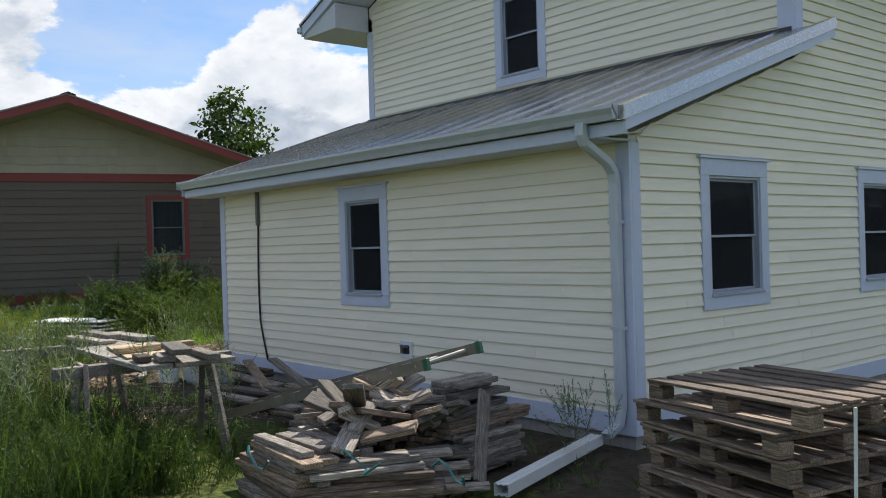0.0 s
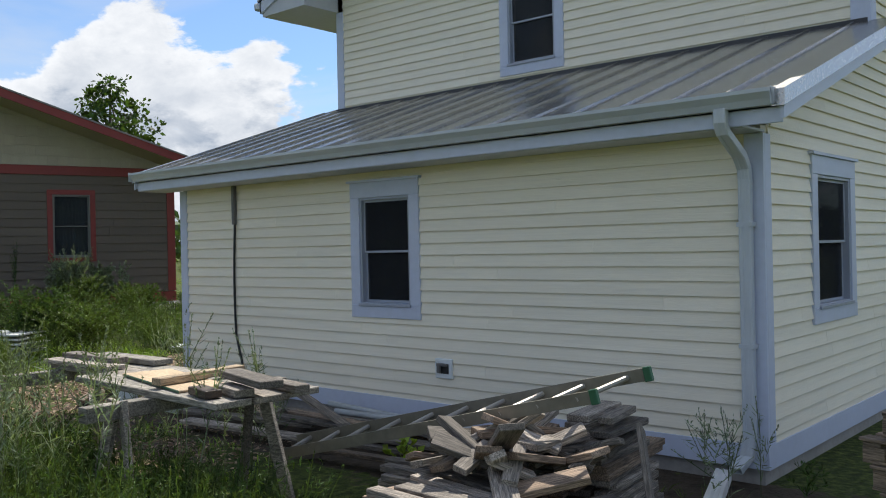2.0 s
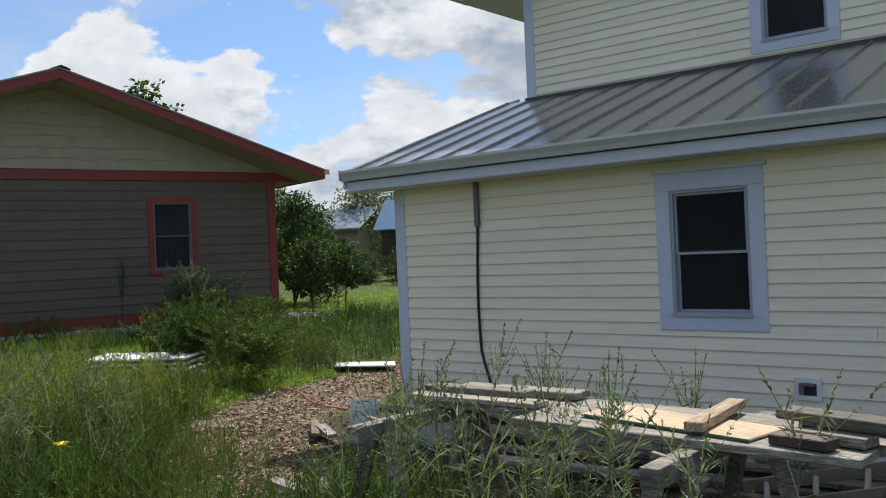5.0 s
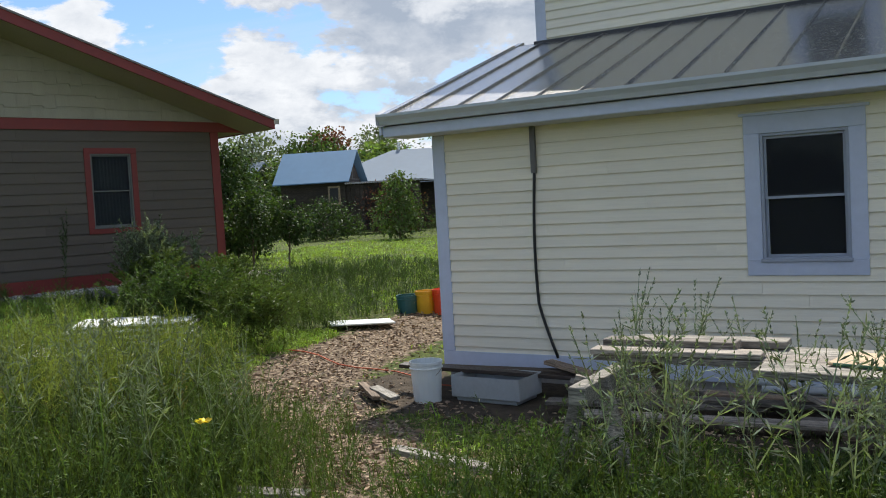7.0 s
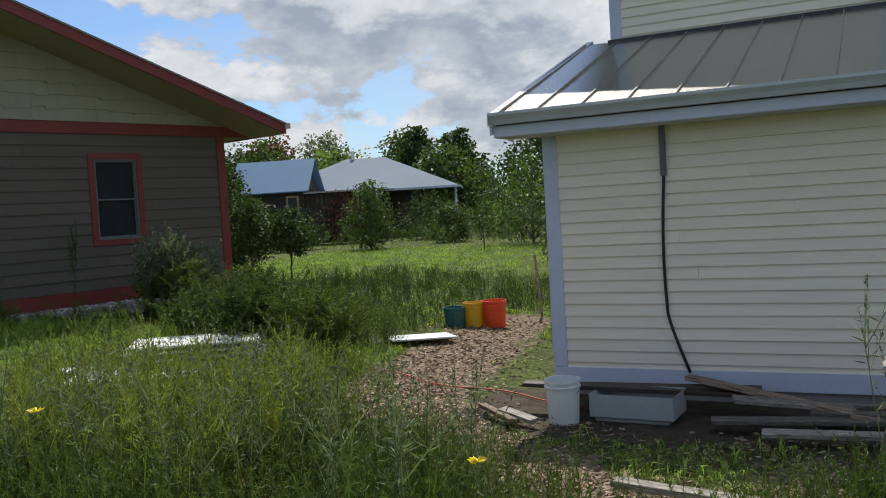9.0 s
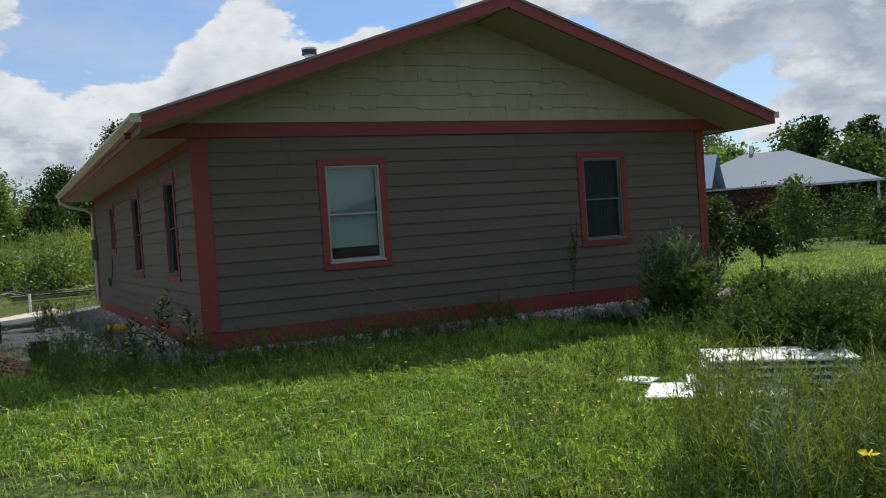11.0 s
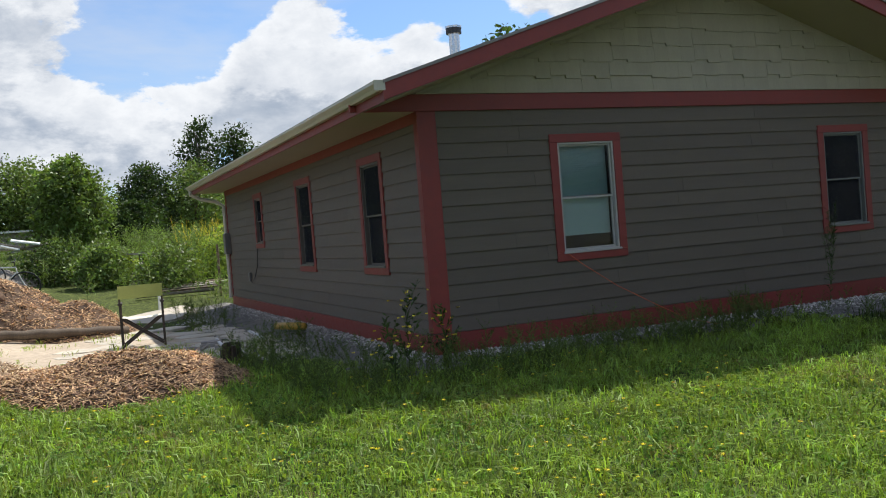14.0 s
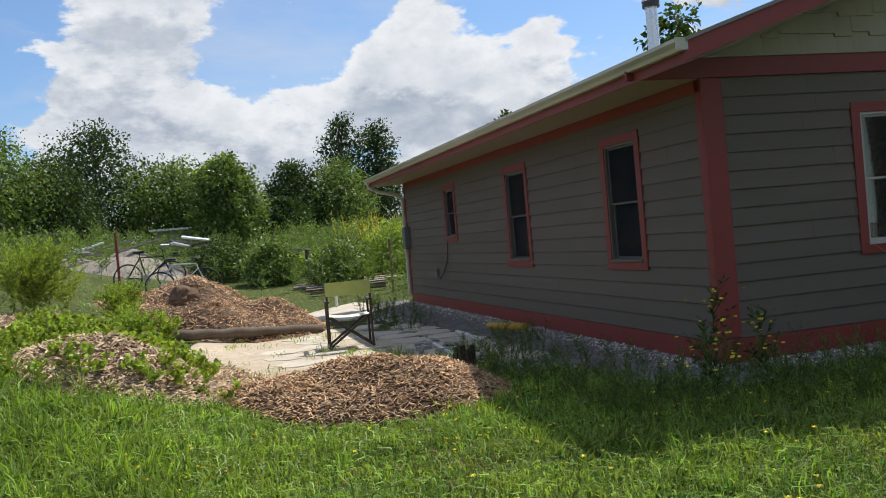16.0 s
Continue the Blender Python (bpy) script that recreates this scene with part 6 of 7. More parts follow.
def spread_copies(templates, places, sizes, rng, tilt=0.12):
    """Copies of small plants, joined: places n x 3, sizes n."""
    V, F, at = [], [], 0
    pick = rng.integers(0, len(templates), len(places))
    for k, (tv, tf) in enumerate(templates):
        sel = np.nonzero(pick == k)[0]
        if not len(sel):
            continue
        R = turns(rng, len(sel), tilt)
        v = np.einsum("nij,vj->nvi", R, tv) * sizes[sel][:, None, None] + places[sel][:, None, :]
        f = tf[None] + (np.arange(len(sel)) * len(tv))[:, None, None]
        V.append(v.reshape(-1, 3))
        F.append(f.reshape(-1, tf.shape[1]) + at)
        at += len(sel) * len(tv)
    return np.concatenate(V), np.concatenate(F)


def leaf_quads(rng, base, way, length, width, droop=0.0):
    """Narrow pointed leaves as kites: roots, directions, lengths, widths."""
    n = len(base)
    way = way / np.linalg.norm(way, axis=1, keepdims=True)
    side = np.cross(way, rng.normal(0, 1, (n, 3)))
    side /= np.linalg.norm(side, axis=1, keepdims=True) + 1e-9
    mid = base + way * length[:, None] * 0.45
    tip = base + way * length[:, None]
    tip[:, 2] -= droop * length
    V = np.stack((base, mid - side * width[:, None] / 2, tip, mid + side * width[:, None] / 2), 1).reshape(-1, 3)
    return V, np.arange(4 * n).reshape(n, 4)


def join(*pairs):
    V, F, at = [], [], 0
    for v, f in pairs:
        V.append(v)
        F.append(f + at)
        at += len(v)
    return np.concatenate(V), np.concatenate(F)


def grass_tuft(rng, blades, height, width, lean):
    n = blades
    base = np.stack((rng.normal(0, 0.025, n), rng.normal(0, 0.025, n), np.full(n, -0.01)), 1)
    way = np.stack((rng.normal(0, lean, n), rng.normal(0, lean, n), np.ones(n)), 1)
    return leaf_quads(rng, base, way, rng.uniform(0.5, 1.0, n) * height, np.full(n, width), 0.25)


def weed(rng, height, leaves, leaf_len, leaf_wid, branch=7, spread=0.22):
    """A bushy upright weed: a stem, side shoots and very many thin leaves."""
    pairs = []
    shoots = [(np.zeros(3), np.array((rng.normal(0, 0.07), rng.normal(0, 0.07), 1.0)) * height)]
    for k in range(branch):
        s = rng.uniform(0.2, 0.8)
        a = rng.uniform(0, 6.28)
        p = shoots[0][1] * s
        shoots.append((p, np.array((math.cos(a) * spread, math.sin(a) * spread, rng.uniform(0.25, 0.5))) * height * (1.05 - s * 0.6)))
    for p, d in shoots:
        q = np.array([p, p])
        side = np.cross(d, rng.normal(0, 1, 3))
        side /= np.linalg.norm(side) + 1e-9
        w = 0.004
        pairs.append((np.array([p - side * w, p + side * w, p + d + side * w * 0.3, p + d - side * w * 0.3]), np.array([[0, 1, 2, 3]])))
        n = max(int(leaves * np.linalg.norm(d) / height / (1 + 0.42 * branch)), 4)
        s = rng.uniform(0.08, 1.0, n)
        base = p + d * s[:, None]
        out = rng.normal(0, 1, (n, 3))
        out[:, 2] = np.abs(out[:, 2]) * 0.6 + 0.25
        out += d / np.linalg.norm(d) * 0.5
        pairs.append(leaf_quads(rng, base, out, rng.uniform(0.5, 1.0, n) * leaf_len * (1.15 - 0.5 * s), np.full(n, leaf_wid), 0.1))
    return join(*pairs)


def plume_weed(rng, height, stems=4, leaves=36, leaf_len=0.055, leaf_wid=0.006):
    """Soft arching stems from one root, each a plume of fine leaves that point up along it."""
    pairs = []
    for k in range(stems):
        a = rng.uniform(0, 6.28)
        out = np.array((math.cos(a), math.sin(a), 0.0)) * rng.uniform(0.1, 0.5)
        h = height * rng.uniform(0.6, 1.0)
        foot = np.array((rng.normal(0, 0.05), rng.normal(0, 0.05), 0.0))
        at = lambda s: foot + h * (np.multiply.outer(s ** 1.8, out) + np.multiply.outer(s - 0.12 * s ** 3, np.array((0, 0, 1.0))))
        line = at(np.array((0.0, 0.55, 1.0)))
        side = np.array((-math.sin(a), math.cos(a), 0.0)) * 0.003
        pairs.append((np.array((line[0] - side, line[0] + side, line[1] + side, line[1] - side, line[2] + side * 0.3, line[2] - side * 0.3)), np.array(((0, 1, 2, 3), (3, 2, 4, 5)))))
        s = rng.uniform(0.12, 1.0, leaves)
        way = at(np.minimum(s + 0.05, 1.05)) - at(s)
        way /= np.linalg.norm(way, axis=1, keepdims=True)
        way = way * 0.9 + rng.normal(0, 0.55, (leaves, 3))
        pairs.append(leaf_quads(rng, at(s), way, rng.uniform(0.55, 1.0, leaves) * leaf_len * (1.25 - 0.55 * s), np.full(leaves, leaf_wid), 0.05))
    return join(*pairs)


def seed_weed(rng, height):
    """A tall thin weed with upright seed spikes."""
    pairs = []
    main = np.array((rng.normal(0, 0.08), rng.normal(0, 0.08), 1.0)) * height
    shoots = [(np.zeros(3), main)] + [(main * s, np.array((rng.normal(0, 0.3), rng.normal(0, 0.3), 0.9)) * height * 0.42) for s in rng.uniform(0.35, 0.8, 5)]
    for p, d in shoots:
        side = np.cross(d, rng.normal(0, 1, 3))
        side /= np.linalg.norm(side)
        pairs.append((np.array([p - side * 0.0035, p + side * 0.0035, p + d + side * 0.001, p + d - side * 0.001]), np.array([[0, 1, 2, 3]])))
        n = 26
        s = rng.uniform(0.5, 1.0, n)
        out = rng.normal(0, 0.5, (n, 3)) + d / np.linalg.norm(d) * 1.3
        pairs.append(leaf_quads(rng, p + d * s[:, None], out, np.full(n, 0.018), np.full(n, 0.007)))
        n = 7
        s = rng.uniform(0.05, 0.6, n)
        out = rng.normal(0, 1, (n, 3))
        out[:, 2] = np.abs(out[:, 2]) * 0.5 + 0.3
        pairs.append(leaf_quads(rng, p + d * s[:, None], out, rng.uniform(0.05, 0.10, n), np.full(n, 0.008)))
    return join(*pairs)


def on_ground(xy, sink=0.0):
    return np.array([tuple(settled(x, y, ground_z(x, y) - sink)) for x, y in xy])


def scatter(name, templates, xy, lo, hi, mat, label, category, seed, tilt=0.12):
    rng = np.random.default_rng(seed)
    V, F = spread_copies(templates, on_ground(xy, 0.01), rng.uniform(lo, hi, len(xy)), rng, tilt)
    return bulk(name, V, F, mat, label, category, "stuff")


def in_patch(rng, n, x0, x1, y0, y1, keep):
    out = np.empty((0, 2))
    while len(out) < n:
        p = np.stack((rng.uniform(x0, x1, n), rng.uniform(y0, y1, n)), 1)
        out = np.concatenate((out, p[[keep(*q) for q in p]]))
    return out[:n]


def clear_of_houses(x, y, gap=0.0):
    if -7.4 - gap < x < 0.1 + gap and -0.2 - gap < y < 9.2:
        return False
    p = BROWN_BACK @ Vector((x, y, 0))
    return not (-0.5 - gap < p.x < 8.8 + gap and -0.45 - gap < p.y < 13)


BROWN_BACK = BROWN_POSE.inverted()


def lawn_here(x, y):
    return clear_of_houses(x, y) and chip_cover(x, y) < 0.55 and dirt_cover(x, y) < 0.5 and not bare_here(x, y)


def bare_here(x, y):
    """Heaps, paving and straw where no grass grows."""
    for cx, cy, rx, ry in ((-18.6, -6.62, 1.15, 1.35), (-27.3, -6.3, 2.2, 1.8), (-19.6, -8.7, 1.0, 0.85), (-23.2, -9.5, 1.8, 1.2), (-22.9, -5.6, 3.2, 1.6), (-30.2, -3.3, 2.6, 1.1), (-20.3, -7.9, 1.2, 0.7), (-20.6, -3.9, 4.0, 0.5)):
        if ((x - cx) / rx) ** 2 + ((y - cy) / ry) ** 2 < 1:
            return True
    return False


def by_gable(x, y, out=1.5):
    """The strip before the gable wall where gravel and skirt show."""
    p = BROWN_BACK @ Vector((x, y, 0))
    return p.x > 3.9 and p.x < 9.5 and p.y > -out


def by_sheets(x, y):
    return noise.noise((x * 3.1, y * 3.1, 8.0)) < 0.2 and (math.hypot(x + 10.95, y + 1.1) < 1.15 or math.hypot(x + 10.5, y + 2.2) < 0.9 or math.hypot(x + 11.3, y + 2.2) < 0.7)


def arching_tuft(rng, blades, height, width, spread=0.05):
    """Blades that rise and bend over, so that their upper halves lie to the light."""
    n = blades
    a = rng.uniform(0, 2 * np.pi, n)
    out = np.stack((np.cos(a), np.sin(a), np.zeros(n)), 1)
    side = np.stack((-np.sin(a), np.cos(a), rng.normal(0, 0.35, n)), 1)
    base = np.stack((rng.normal(0, spread, n), rng.normal(0, spread, n), np.full(n, -0.01)), 1)
    h = (rng.uniform(0.45, 1.0, n) * height)[:, None]
    bend = rng.uniform(0.25, 1.05, n)[:, None]
    up = np.array((0.0, 0.0, 1.0))
    mid = base + up * h * 0.62 + out * h * bend * 0.28
    tip = base + up * h * (1.0 - 0.38 * bend) + out * h * bend
    w = (rng.uniform(0.6, 1.2, n) * width)[:, None] / 2
    V = np.stack((base, mid - side * w, tip, mid + side * w), 1).reshape(-1, 3)
    return V, np.arange(4 * n).reshape(n, 4)


def lawn():
    rng = np.random.default_rng(7)
    mown = lambda x, y: y > -3.7 + 0.79 * (x + 9.3) and lawn_here(x, y)
    patchy = lambda x, y: lawn_here(x, y) and noise.noise((x * 1.3, y * 1.3, 4.0)) > rng.uniform(-0.75, 0.1)
    thick = lambda x, y: mown(x, y) and noise.noise((x * 1.9, y * 1.9, 4.0)) + 0.6 * noise.noise((x * 5.5, y * 5.5, 2.0)) > rng.uniform(-0.95, 0.25)
    tufts = [arching_tuft(rng, 9, h, 0.010) for h in (0.08, 0.10, 0.12, 0.14, 0.17, 0.11)]
    near = in_patch(rng, 23000, -18.5, -9.0, -10.8, 1.2, thick)
    scatter("lawn_grass", tufts, near, 0.6, 1.2, LEAF["grass"], "sunlit mown lawn grass", "grass", 1, 0.2)
    pale = in_patch(rng, 4200, -18.5, -9.0, -10.8, -1.5, lambda x, y: mown(x, y) and noise.noise((x * 1.5, y * 1.5, 15.0)) > rng.uniform(-0.15, 0.4))
    scatter("lawn_grass", [arching_tuft(rng, 9, h, 0.011, 0.06) for h in (0.11, 0.14, 0.17)], pale, 0.7, 1.2, LEAF["light"], "fresh yellow-green grass in patches of the lawn", "grass", 39, 0.2)
    rest = in_patch(rng, 5200, -18, -4, -12.0, -1, lambda x, y: patchy(x, y) and not mown(x, y))
    scatter("lawn_grass", tufts, rest, 0.7, 1.3, LEAF["grass"], "mown grass along the walk", "grass", 2)
    short = [arching_tuft(rng, 6, 0.10, 0.016, 0.07) for _ in range(4)]
    far = np.concatenate((in_patch(rng, 9000, -22, -8, 2.5, 20, patchy), in_patch(rng, 3500, -34, -3, -12, 26, lambda x, y: patchy(x, y) and not (-18 < x < -5 and y < -1) and not by_gable(x, y))))
    scatter("lawn_grass", short, far, 0.7, 1.4, LEAF["grass"], "grass farther across the yard", "grass", 40)
    long_ = [arching_tuft(rng, 12, h, 0.010, 0.05) for h in (0.22, 0.26, 0.30, 0.24)]
    clumps = in_patch(rng, 1500, -18.5, -9.0, -10.8, -2, lambda x, y: mown(x, y) and noise.noise((x * 1.1, y * 1.1, 6.0)) > rng.uniform(-0.1, 0.4))
    scatter("lawn_clumps", long_, clumps, 0.55, 1.05, LEAF["grass"], "longer arching grass clumps in the lawn", "grass", 31, 0.25)
    clover = [leaf_quads(rng, np.stack((rng.normal(0, 0.07, 10), rng.normal(0, 0.07, 10), rng.uniform(0.02, 0.08, 10)), 1), rng.normal(0, 1, (10, 3)) * (1, 1, 0.5), rng.uniform(0.015, 0.035, 10), rng.uniform(0.012, 0.024, 10)) for _ in range(4)]
    leafy = in_patch(rng, 2400, -18.5, -9.0, -10.8, -2, lambda x, y: mown(x, y) and noise.noise((x * 0.8, y * 0.8, 12.0)) > rng.uniform(-0.5, 0.5))
    scatter("clover", clover, leafy, 0.7, 1.3, LEAF["clover"], "dark clover and plantain in the lawn", "clover", 32)
    dry = in_patch(rng, 2800, -17.5, -9, -10.5, -1, lambda x, y: mown(x, y) and noise.noise((x * 0.9, y * 0.9, 9.0)) > 0.12)
    scatter("dry_grass", tufts, dry, 0.4, 0.85, LEAF["straw"], "dry brown grass in the lawn", "grass", 3, 0.3)
    dots = in_patch(rng, 330, -17.5, -9, -10.2, -2, lambda x, y: mown(x, y) and noise.noise((x * 0.8, y * 0.8, 2.0)) > -0.1)
    bloom = leaf_quads(rng, np.zeros((5, 3)) + (0, 0, 0.12), np.array([(math.cos(a), math.sin(a), 0.35) for a in np.linspace(0, 5, 5)]), np.full(5, 0.017), np.full(5, 0.014))
    scatter("lawn_flowers", [bloom], dots, 0.7, 1.3, LEAF["yellow"], "small yellow flowers in the lawn", "flowers", 4)


lawn()


def tall_weeds():
    rng = np.random.default_rng(17)
    soft = [weed(rng, 0.62, 130, 0.075, 0.009, 8, 0.3) for _ in range(6)]
    plumes = [plume_weed(rng, h) for h in (0.5, 0.58, 0.64, 0.68, 0.72, 0.6, 0.78)]
    # between the walk and the wood-chip path
    keep = lambda x, y: x > -9.2 - 0.5 * (y + 5.2) and not (x > -7.3 and y > -2.9) and not (-6.3 < x < -4.5 and y > -5.2) and chip_cover(x, y) < 0.45 and clear_of_houses(x, y, 0.3) and not by_sheets(x, y) and noise.noise((x * 0.8, y * 0.8, 1.0)) > rng.uniform(-0.9, 0.25) and y > -5.9 + 0.10 * (x + 6)
    a = in_patch(rng, 850, -11.0, -5.2, -5.2, -1.2, keep)
    scatter("tall_weeds", plumes, a, 0.65, 1.25, LEAF["weed"], "tall feathery green weeds", "weeds", 5, 0.18)
    b = in_patch(rng, 560, -4.6, -1.15, -4.8, -2.95, lambda x, y: (keep(x, y) or y > -4.4) and y < -3.15 + 0.25 * (x > -1.6))
    scatter("tall_weeds", plumes, b, 0.65, 1.15, LEAF["mid"], "feathery weeds round the sawhorses", "weeds", 6, 0.2)
    b2 = in_patch(rng, 460, -5.1, -1.3, -4.25, -3.2, lambda x, y: noise.noise((x * 1.1, y * 1.1, 28.0)) > rng.uniform(-0.6, 0.1))
    scatter("tall_weeds", plumes, b2, 0.6, 1.1, LEAF["weed"], "feathery weeds before the sawhorses", "weeds", 42, 0.25)
    band = in_patch(rng, 1100, -15.0, -8.3, 1.0, 9.0, lambda x, y: chip_cover(x, y) < 0.2 and clear_of_houses(x, y, 0.5))
    scatter("low_weeds", [arching_tuft(rng, 14, 0.34, 0.012, 0.10) for _ in range(4)], band, 0.5, 1.1, LEAF["mid"], "coarse dark grass before the far lawn", "grass", 43)
    c = in_patch(rng, 300, -14.5, -8.6, -2.0, 3.2, lambda x, y: chip_cover(x, y) < 0.3 and x > -12.3 - 0.4 * max(y - 0.5, 0) and y < 2.5 - 0.3 * (x + 12) and not by_gable(x, y, 2.3) and not by_sheets(x, y))
    scatter("tall_weeds", soft, c, 0.5, 1.15, LEAF["weed"], "tall weeds beyond the wood-chip path", "weeds", 7, 0.2)
    c2 = in_patch(rng, 260, -14.2, -8.9, 1.2, 6.3, lambda x, y: chip_cover(x, y) < 0.2 and clear_of_houses(x, y, 0.8) and noise.noise((x * 0.7, y * 0.7, 21.0)) > rng.uniform(-0.7, 0.2))
    scatter("tall_weeds", soft, c2, 0.45, 0.95, LEAF["mid"], "dark green weeds before the far lawn", "weeds", 34, 0.2)
    low = in_patch(rng, 900, -9.5, -1.3, -5.2, -2.2, lambda x, y: chip_cover(x, y) < 0.8 and not (-6.3 < x < -4.5) and not (x < -4.6 and y > -2.9))
    scatter("low_weeds", [grass_tuft(rng, 16, 0.34, 0.008, 0.5) for _ in range(4)], low, 0.5, 1.0, LEAF["mid"], "coarse low grass among the weeds", "grass", 8)
    sprouts = in_patch(rng, 520, -9.6, -3.6, -4.0, 1.0, lambda x, y: chip_cover(x, y) > 0.3 and y < -1.2 - 0.9 * (x + 7.6) * (x < -7) and noise.noise((x * 1.7, y * 1.7, 5.0)) > rng.uniform(-0.3, 0.4))
    scatter("path_sprouts", [grass_tuft(rng, 10, 0.16, 0.006, 0.7) for _ in range(3)], sprouts, 0.4, 1.0, LEAF["mid"], "sparse grass sprouting through the wood chips", "grass", 33)
    tall = [seed_weed(rng, 0.85) for _ in range(5)]
    d = np.concatenate((in_patch(rng, 30, -4.5, -2.2, -4.1, -3.2, lambda x, y: True), in_patch(rng, 16, -4.4, -2.6, -2.4, -1.9, lambda x, y: True), in_patch(rng, 40, -9, -5.5, -4.8, -3.4, keep)))
    scatter("seeding_weeds", tall, d, 0.8, 1.3, LEAF["sage"], "thin weeds with upright seed spikes", "weeds", 9, 0.1)
    spikes = in_patch(rng, 230, -10.6, -7.6, -4.7, -2.0, lambda x, y: keep(x, y) or rng.random() < 0.1)
    scatter("seeding_weeds", tall, spikes, 0.65, 1.0, LEAF["spike"], "yellow-green weeds with upright spikes", "weeds", 35, 0.08)
    flower_patch = in_patch(rng, 150, -8.0, -5.7, -4.8, -2.8, lambda x, y: ((x + 6.8) / 1.15) ** 2 + ((y + 3.85) / 0.95) ** 2 < 1)
    scatter("tall_weeds", plumes, flower_patch, 0.5, 1.0, LEAF["weed"], "feathery weeds round the yellow flowers", "weeds", 36, 0.2)
    sparse = in_patch(rng, 80, -6.5, -4.6, -4.9, -2.5, lambda x, y: noise.noise((x * 1.6, y * 1.6, 25.0)) > rng.uniform(-0.4, 0.3))
    scatter("path_weeds", plumes, sparse, 0.35, 0.8, LEAF["weed"], "sparse feathery weeds sprouting on the chip path", "weeds", 41, 0.2)
    closing = in_patch(rng, 190, -8.7, -6.7, -3.4, -2.1, lambda x, y: noise.noise((x * 1.3, y * 1.3, 30.0)) > rng.uniform(-0.7, 0.1))
    scatter("path_weeds", plumes, closing, 0.4, 0.85, LEAF["weed"], "feathery weeds closing over the chip path", "weeds", 46, 0.25)
    brown = in_patch(rng, 16, -9.0, -7.4, -4.3, -2.9, lambda x, y: True)
    scatter("dry_weeds", soft, brown, 0.5, 0.9, LEAF["straw"], "dry brown weeds among the green", "weeds", 37, 0.2)
    # edge of the walk at the lawn side
    e = in_patch(rng, 330, -10.0, -5.6, -5.6, -2.0, keep)
    scatter("tall_weeds", plumes, e, 0.5, 1.0, LEAF["mid"], "feathery weeds at the edge of the lawn", "weeds", 10, 0.2)
    # shaded growth along the foot of the brown house
    def foot(n, x0, x1, y0, y1):
        return np.array([tuple((BROWN_POSE @ Vector((rng.uniform(x0, x1), rng.uniform(y0, y1), 0))).xy) for _ in range(n)])
    scatter("wall_weeds", soft, np.concatenate((foot(150, 1.4, 4.4, -1.4, -0.3), foot(170, -1.9, 1.4, -1.9, -0.7), foot(90, -2.0, -0.8, -0.5, 3.0), foot(26, 4.4, 8, -1.9, -1.2), foot(60, -1.7, -0.9, 6.5, 11))), 0.35, 0.85, LEAF["weed"], "shaded weeds along the house foot", "weeds", 11, 0.25)
    scatter("wall_grass", [grass_tuft(rng, 14, 0.3, 0.008, 0.45) for _ in range(4)], np.concatenate((foot(420, -2.6, 4.2, -2.3, -0.9), foot(260, -2.9, -1.2, -1.0, 4.0))), 0.6, 1.2, LEAF["grass"], "longer shaded grass by the house", "grass", 12)
    fields = in_patch(rng, 1000, -60, -27, -14, 16, lambda x, y: x < -29 and not bare_here(x, y) and not (-36 < x and -9 < y < -4.6 and rng.random() < 0.8) and clear_of_houses(x, y, 1.0))
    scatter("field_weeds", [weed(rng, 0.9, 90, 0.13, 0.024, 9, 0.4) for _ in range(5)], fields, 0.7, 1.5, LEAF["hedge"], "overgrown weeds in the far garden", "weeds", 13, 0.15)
    bank = in_patch(rng, 950, -46, -31, 0.0, 14, lambda x, y: clear_of_houses(x, y, 1.0))
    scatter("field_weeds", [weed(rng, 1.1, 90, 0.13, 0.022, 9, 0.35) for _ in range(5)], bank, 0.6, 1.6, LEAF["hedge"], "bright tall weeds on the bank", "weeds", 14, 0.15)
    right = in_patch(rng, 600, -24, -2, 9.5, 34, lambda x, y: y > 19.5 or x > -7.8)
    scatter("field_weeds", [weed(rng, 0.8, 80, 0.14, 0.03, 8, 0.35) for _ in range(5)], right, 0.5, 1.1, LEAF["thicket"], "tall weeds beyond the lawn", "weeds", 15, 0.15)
    beds = np.concatenate((in_patch(rng, 170, -23.0, -20.6, -9.6, -7.9, lambda x, y: True), in_patch(rng, 70, -21.5, -18.5, -11.4, -9.6, lambda x, y: True), in_patch(rng, 60, -20.7, -18.7, -9.6, -7.8, lambda x, y: True)))
    scatter("garden_plants", [weed(rng, 0.38, 60, 0.09, 0.06, 6, 0.5) for _ in range(4)], beds, 0.5, 1.1, LEAF["light"], "broad-leaved vegetables in straw", "vegetables", 16, 0.25)
    plot = in_patch(rng, 130, -40.5, -35.8, -1.6, 2.4, lambda x, y: clear_of_houses(x, y, 0.5))
    scatter("garden_plants", [weed(rng, 0.38, 60, 0.09, 0.06, 6, 0.5) for _ in range(4)], plot, 1.0, 2.2, LEAF["light"], "bright broad-leaved vegetables in the far plot", "vegetables", 44, 0.25)
    golden = in_patch(rng, 22, -41.5, -39.0, 0.6, 2.6, lambda x, y: True)
    scatter("yellow_spires", [seed_weed(rng, 1.5) for _ in range(3)], golden, 0.8, 1.2, LEAF["yellow"], "tall yellow-flowered stalks in the far plot", "flowers", 45, 0.1)
    tufted = in_patch(rng, 90, -25.2, -20.4, -7.4, -4.4, lambda x, y: noise.noise((x * 1.2, y * 1.2, 33.0)) > rng.uniform(-0.2, 0.5))
    scatter("pad_tufts", [arching_tuft(rng, 12, 0.2, 0.010, 0.08) for _ in range(3)], tufted, 0.5, 1.2, LEAF["light"], "tufts of grass growing between the paving stones", "grass", 47)
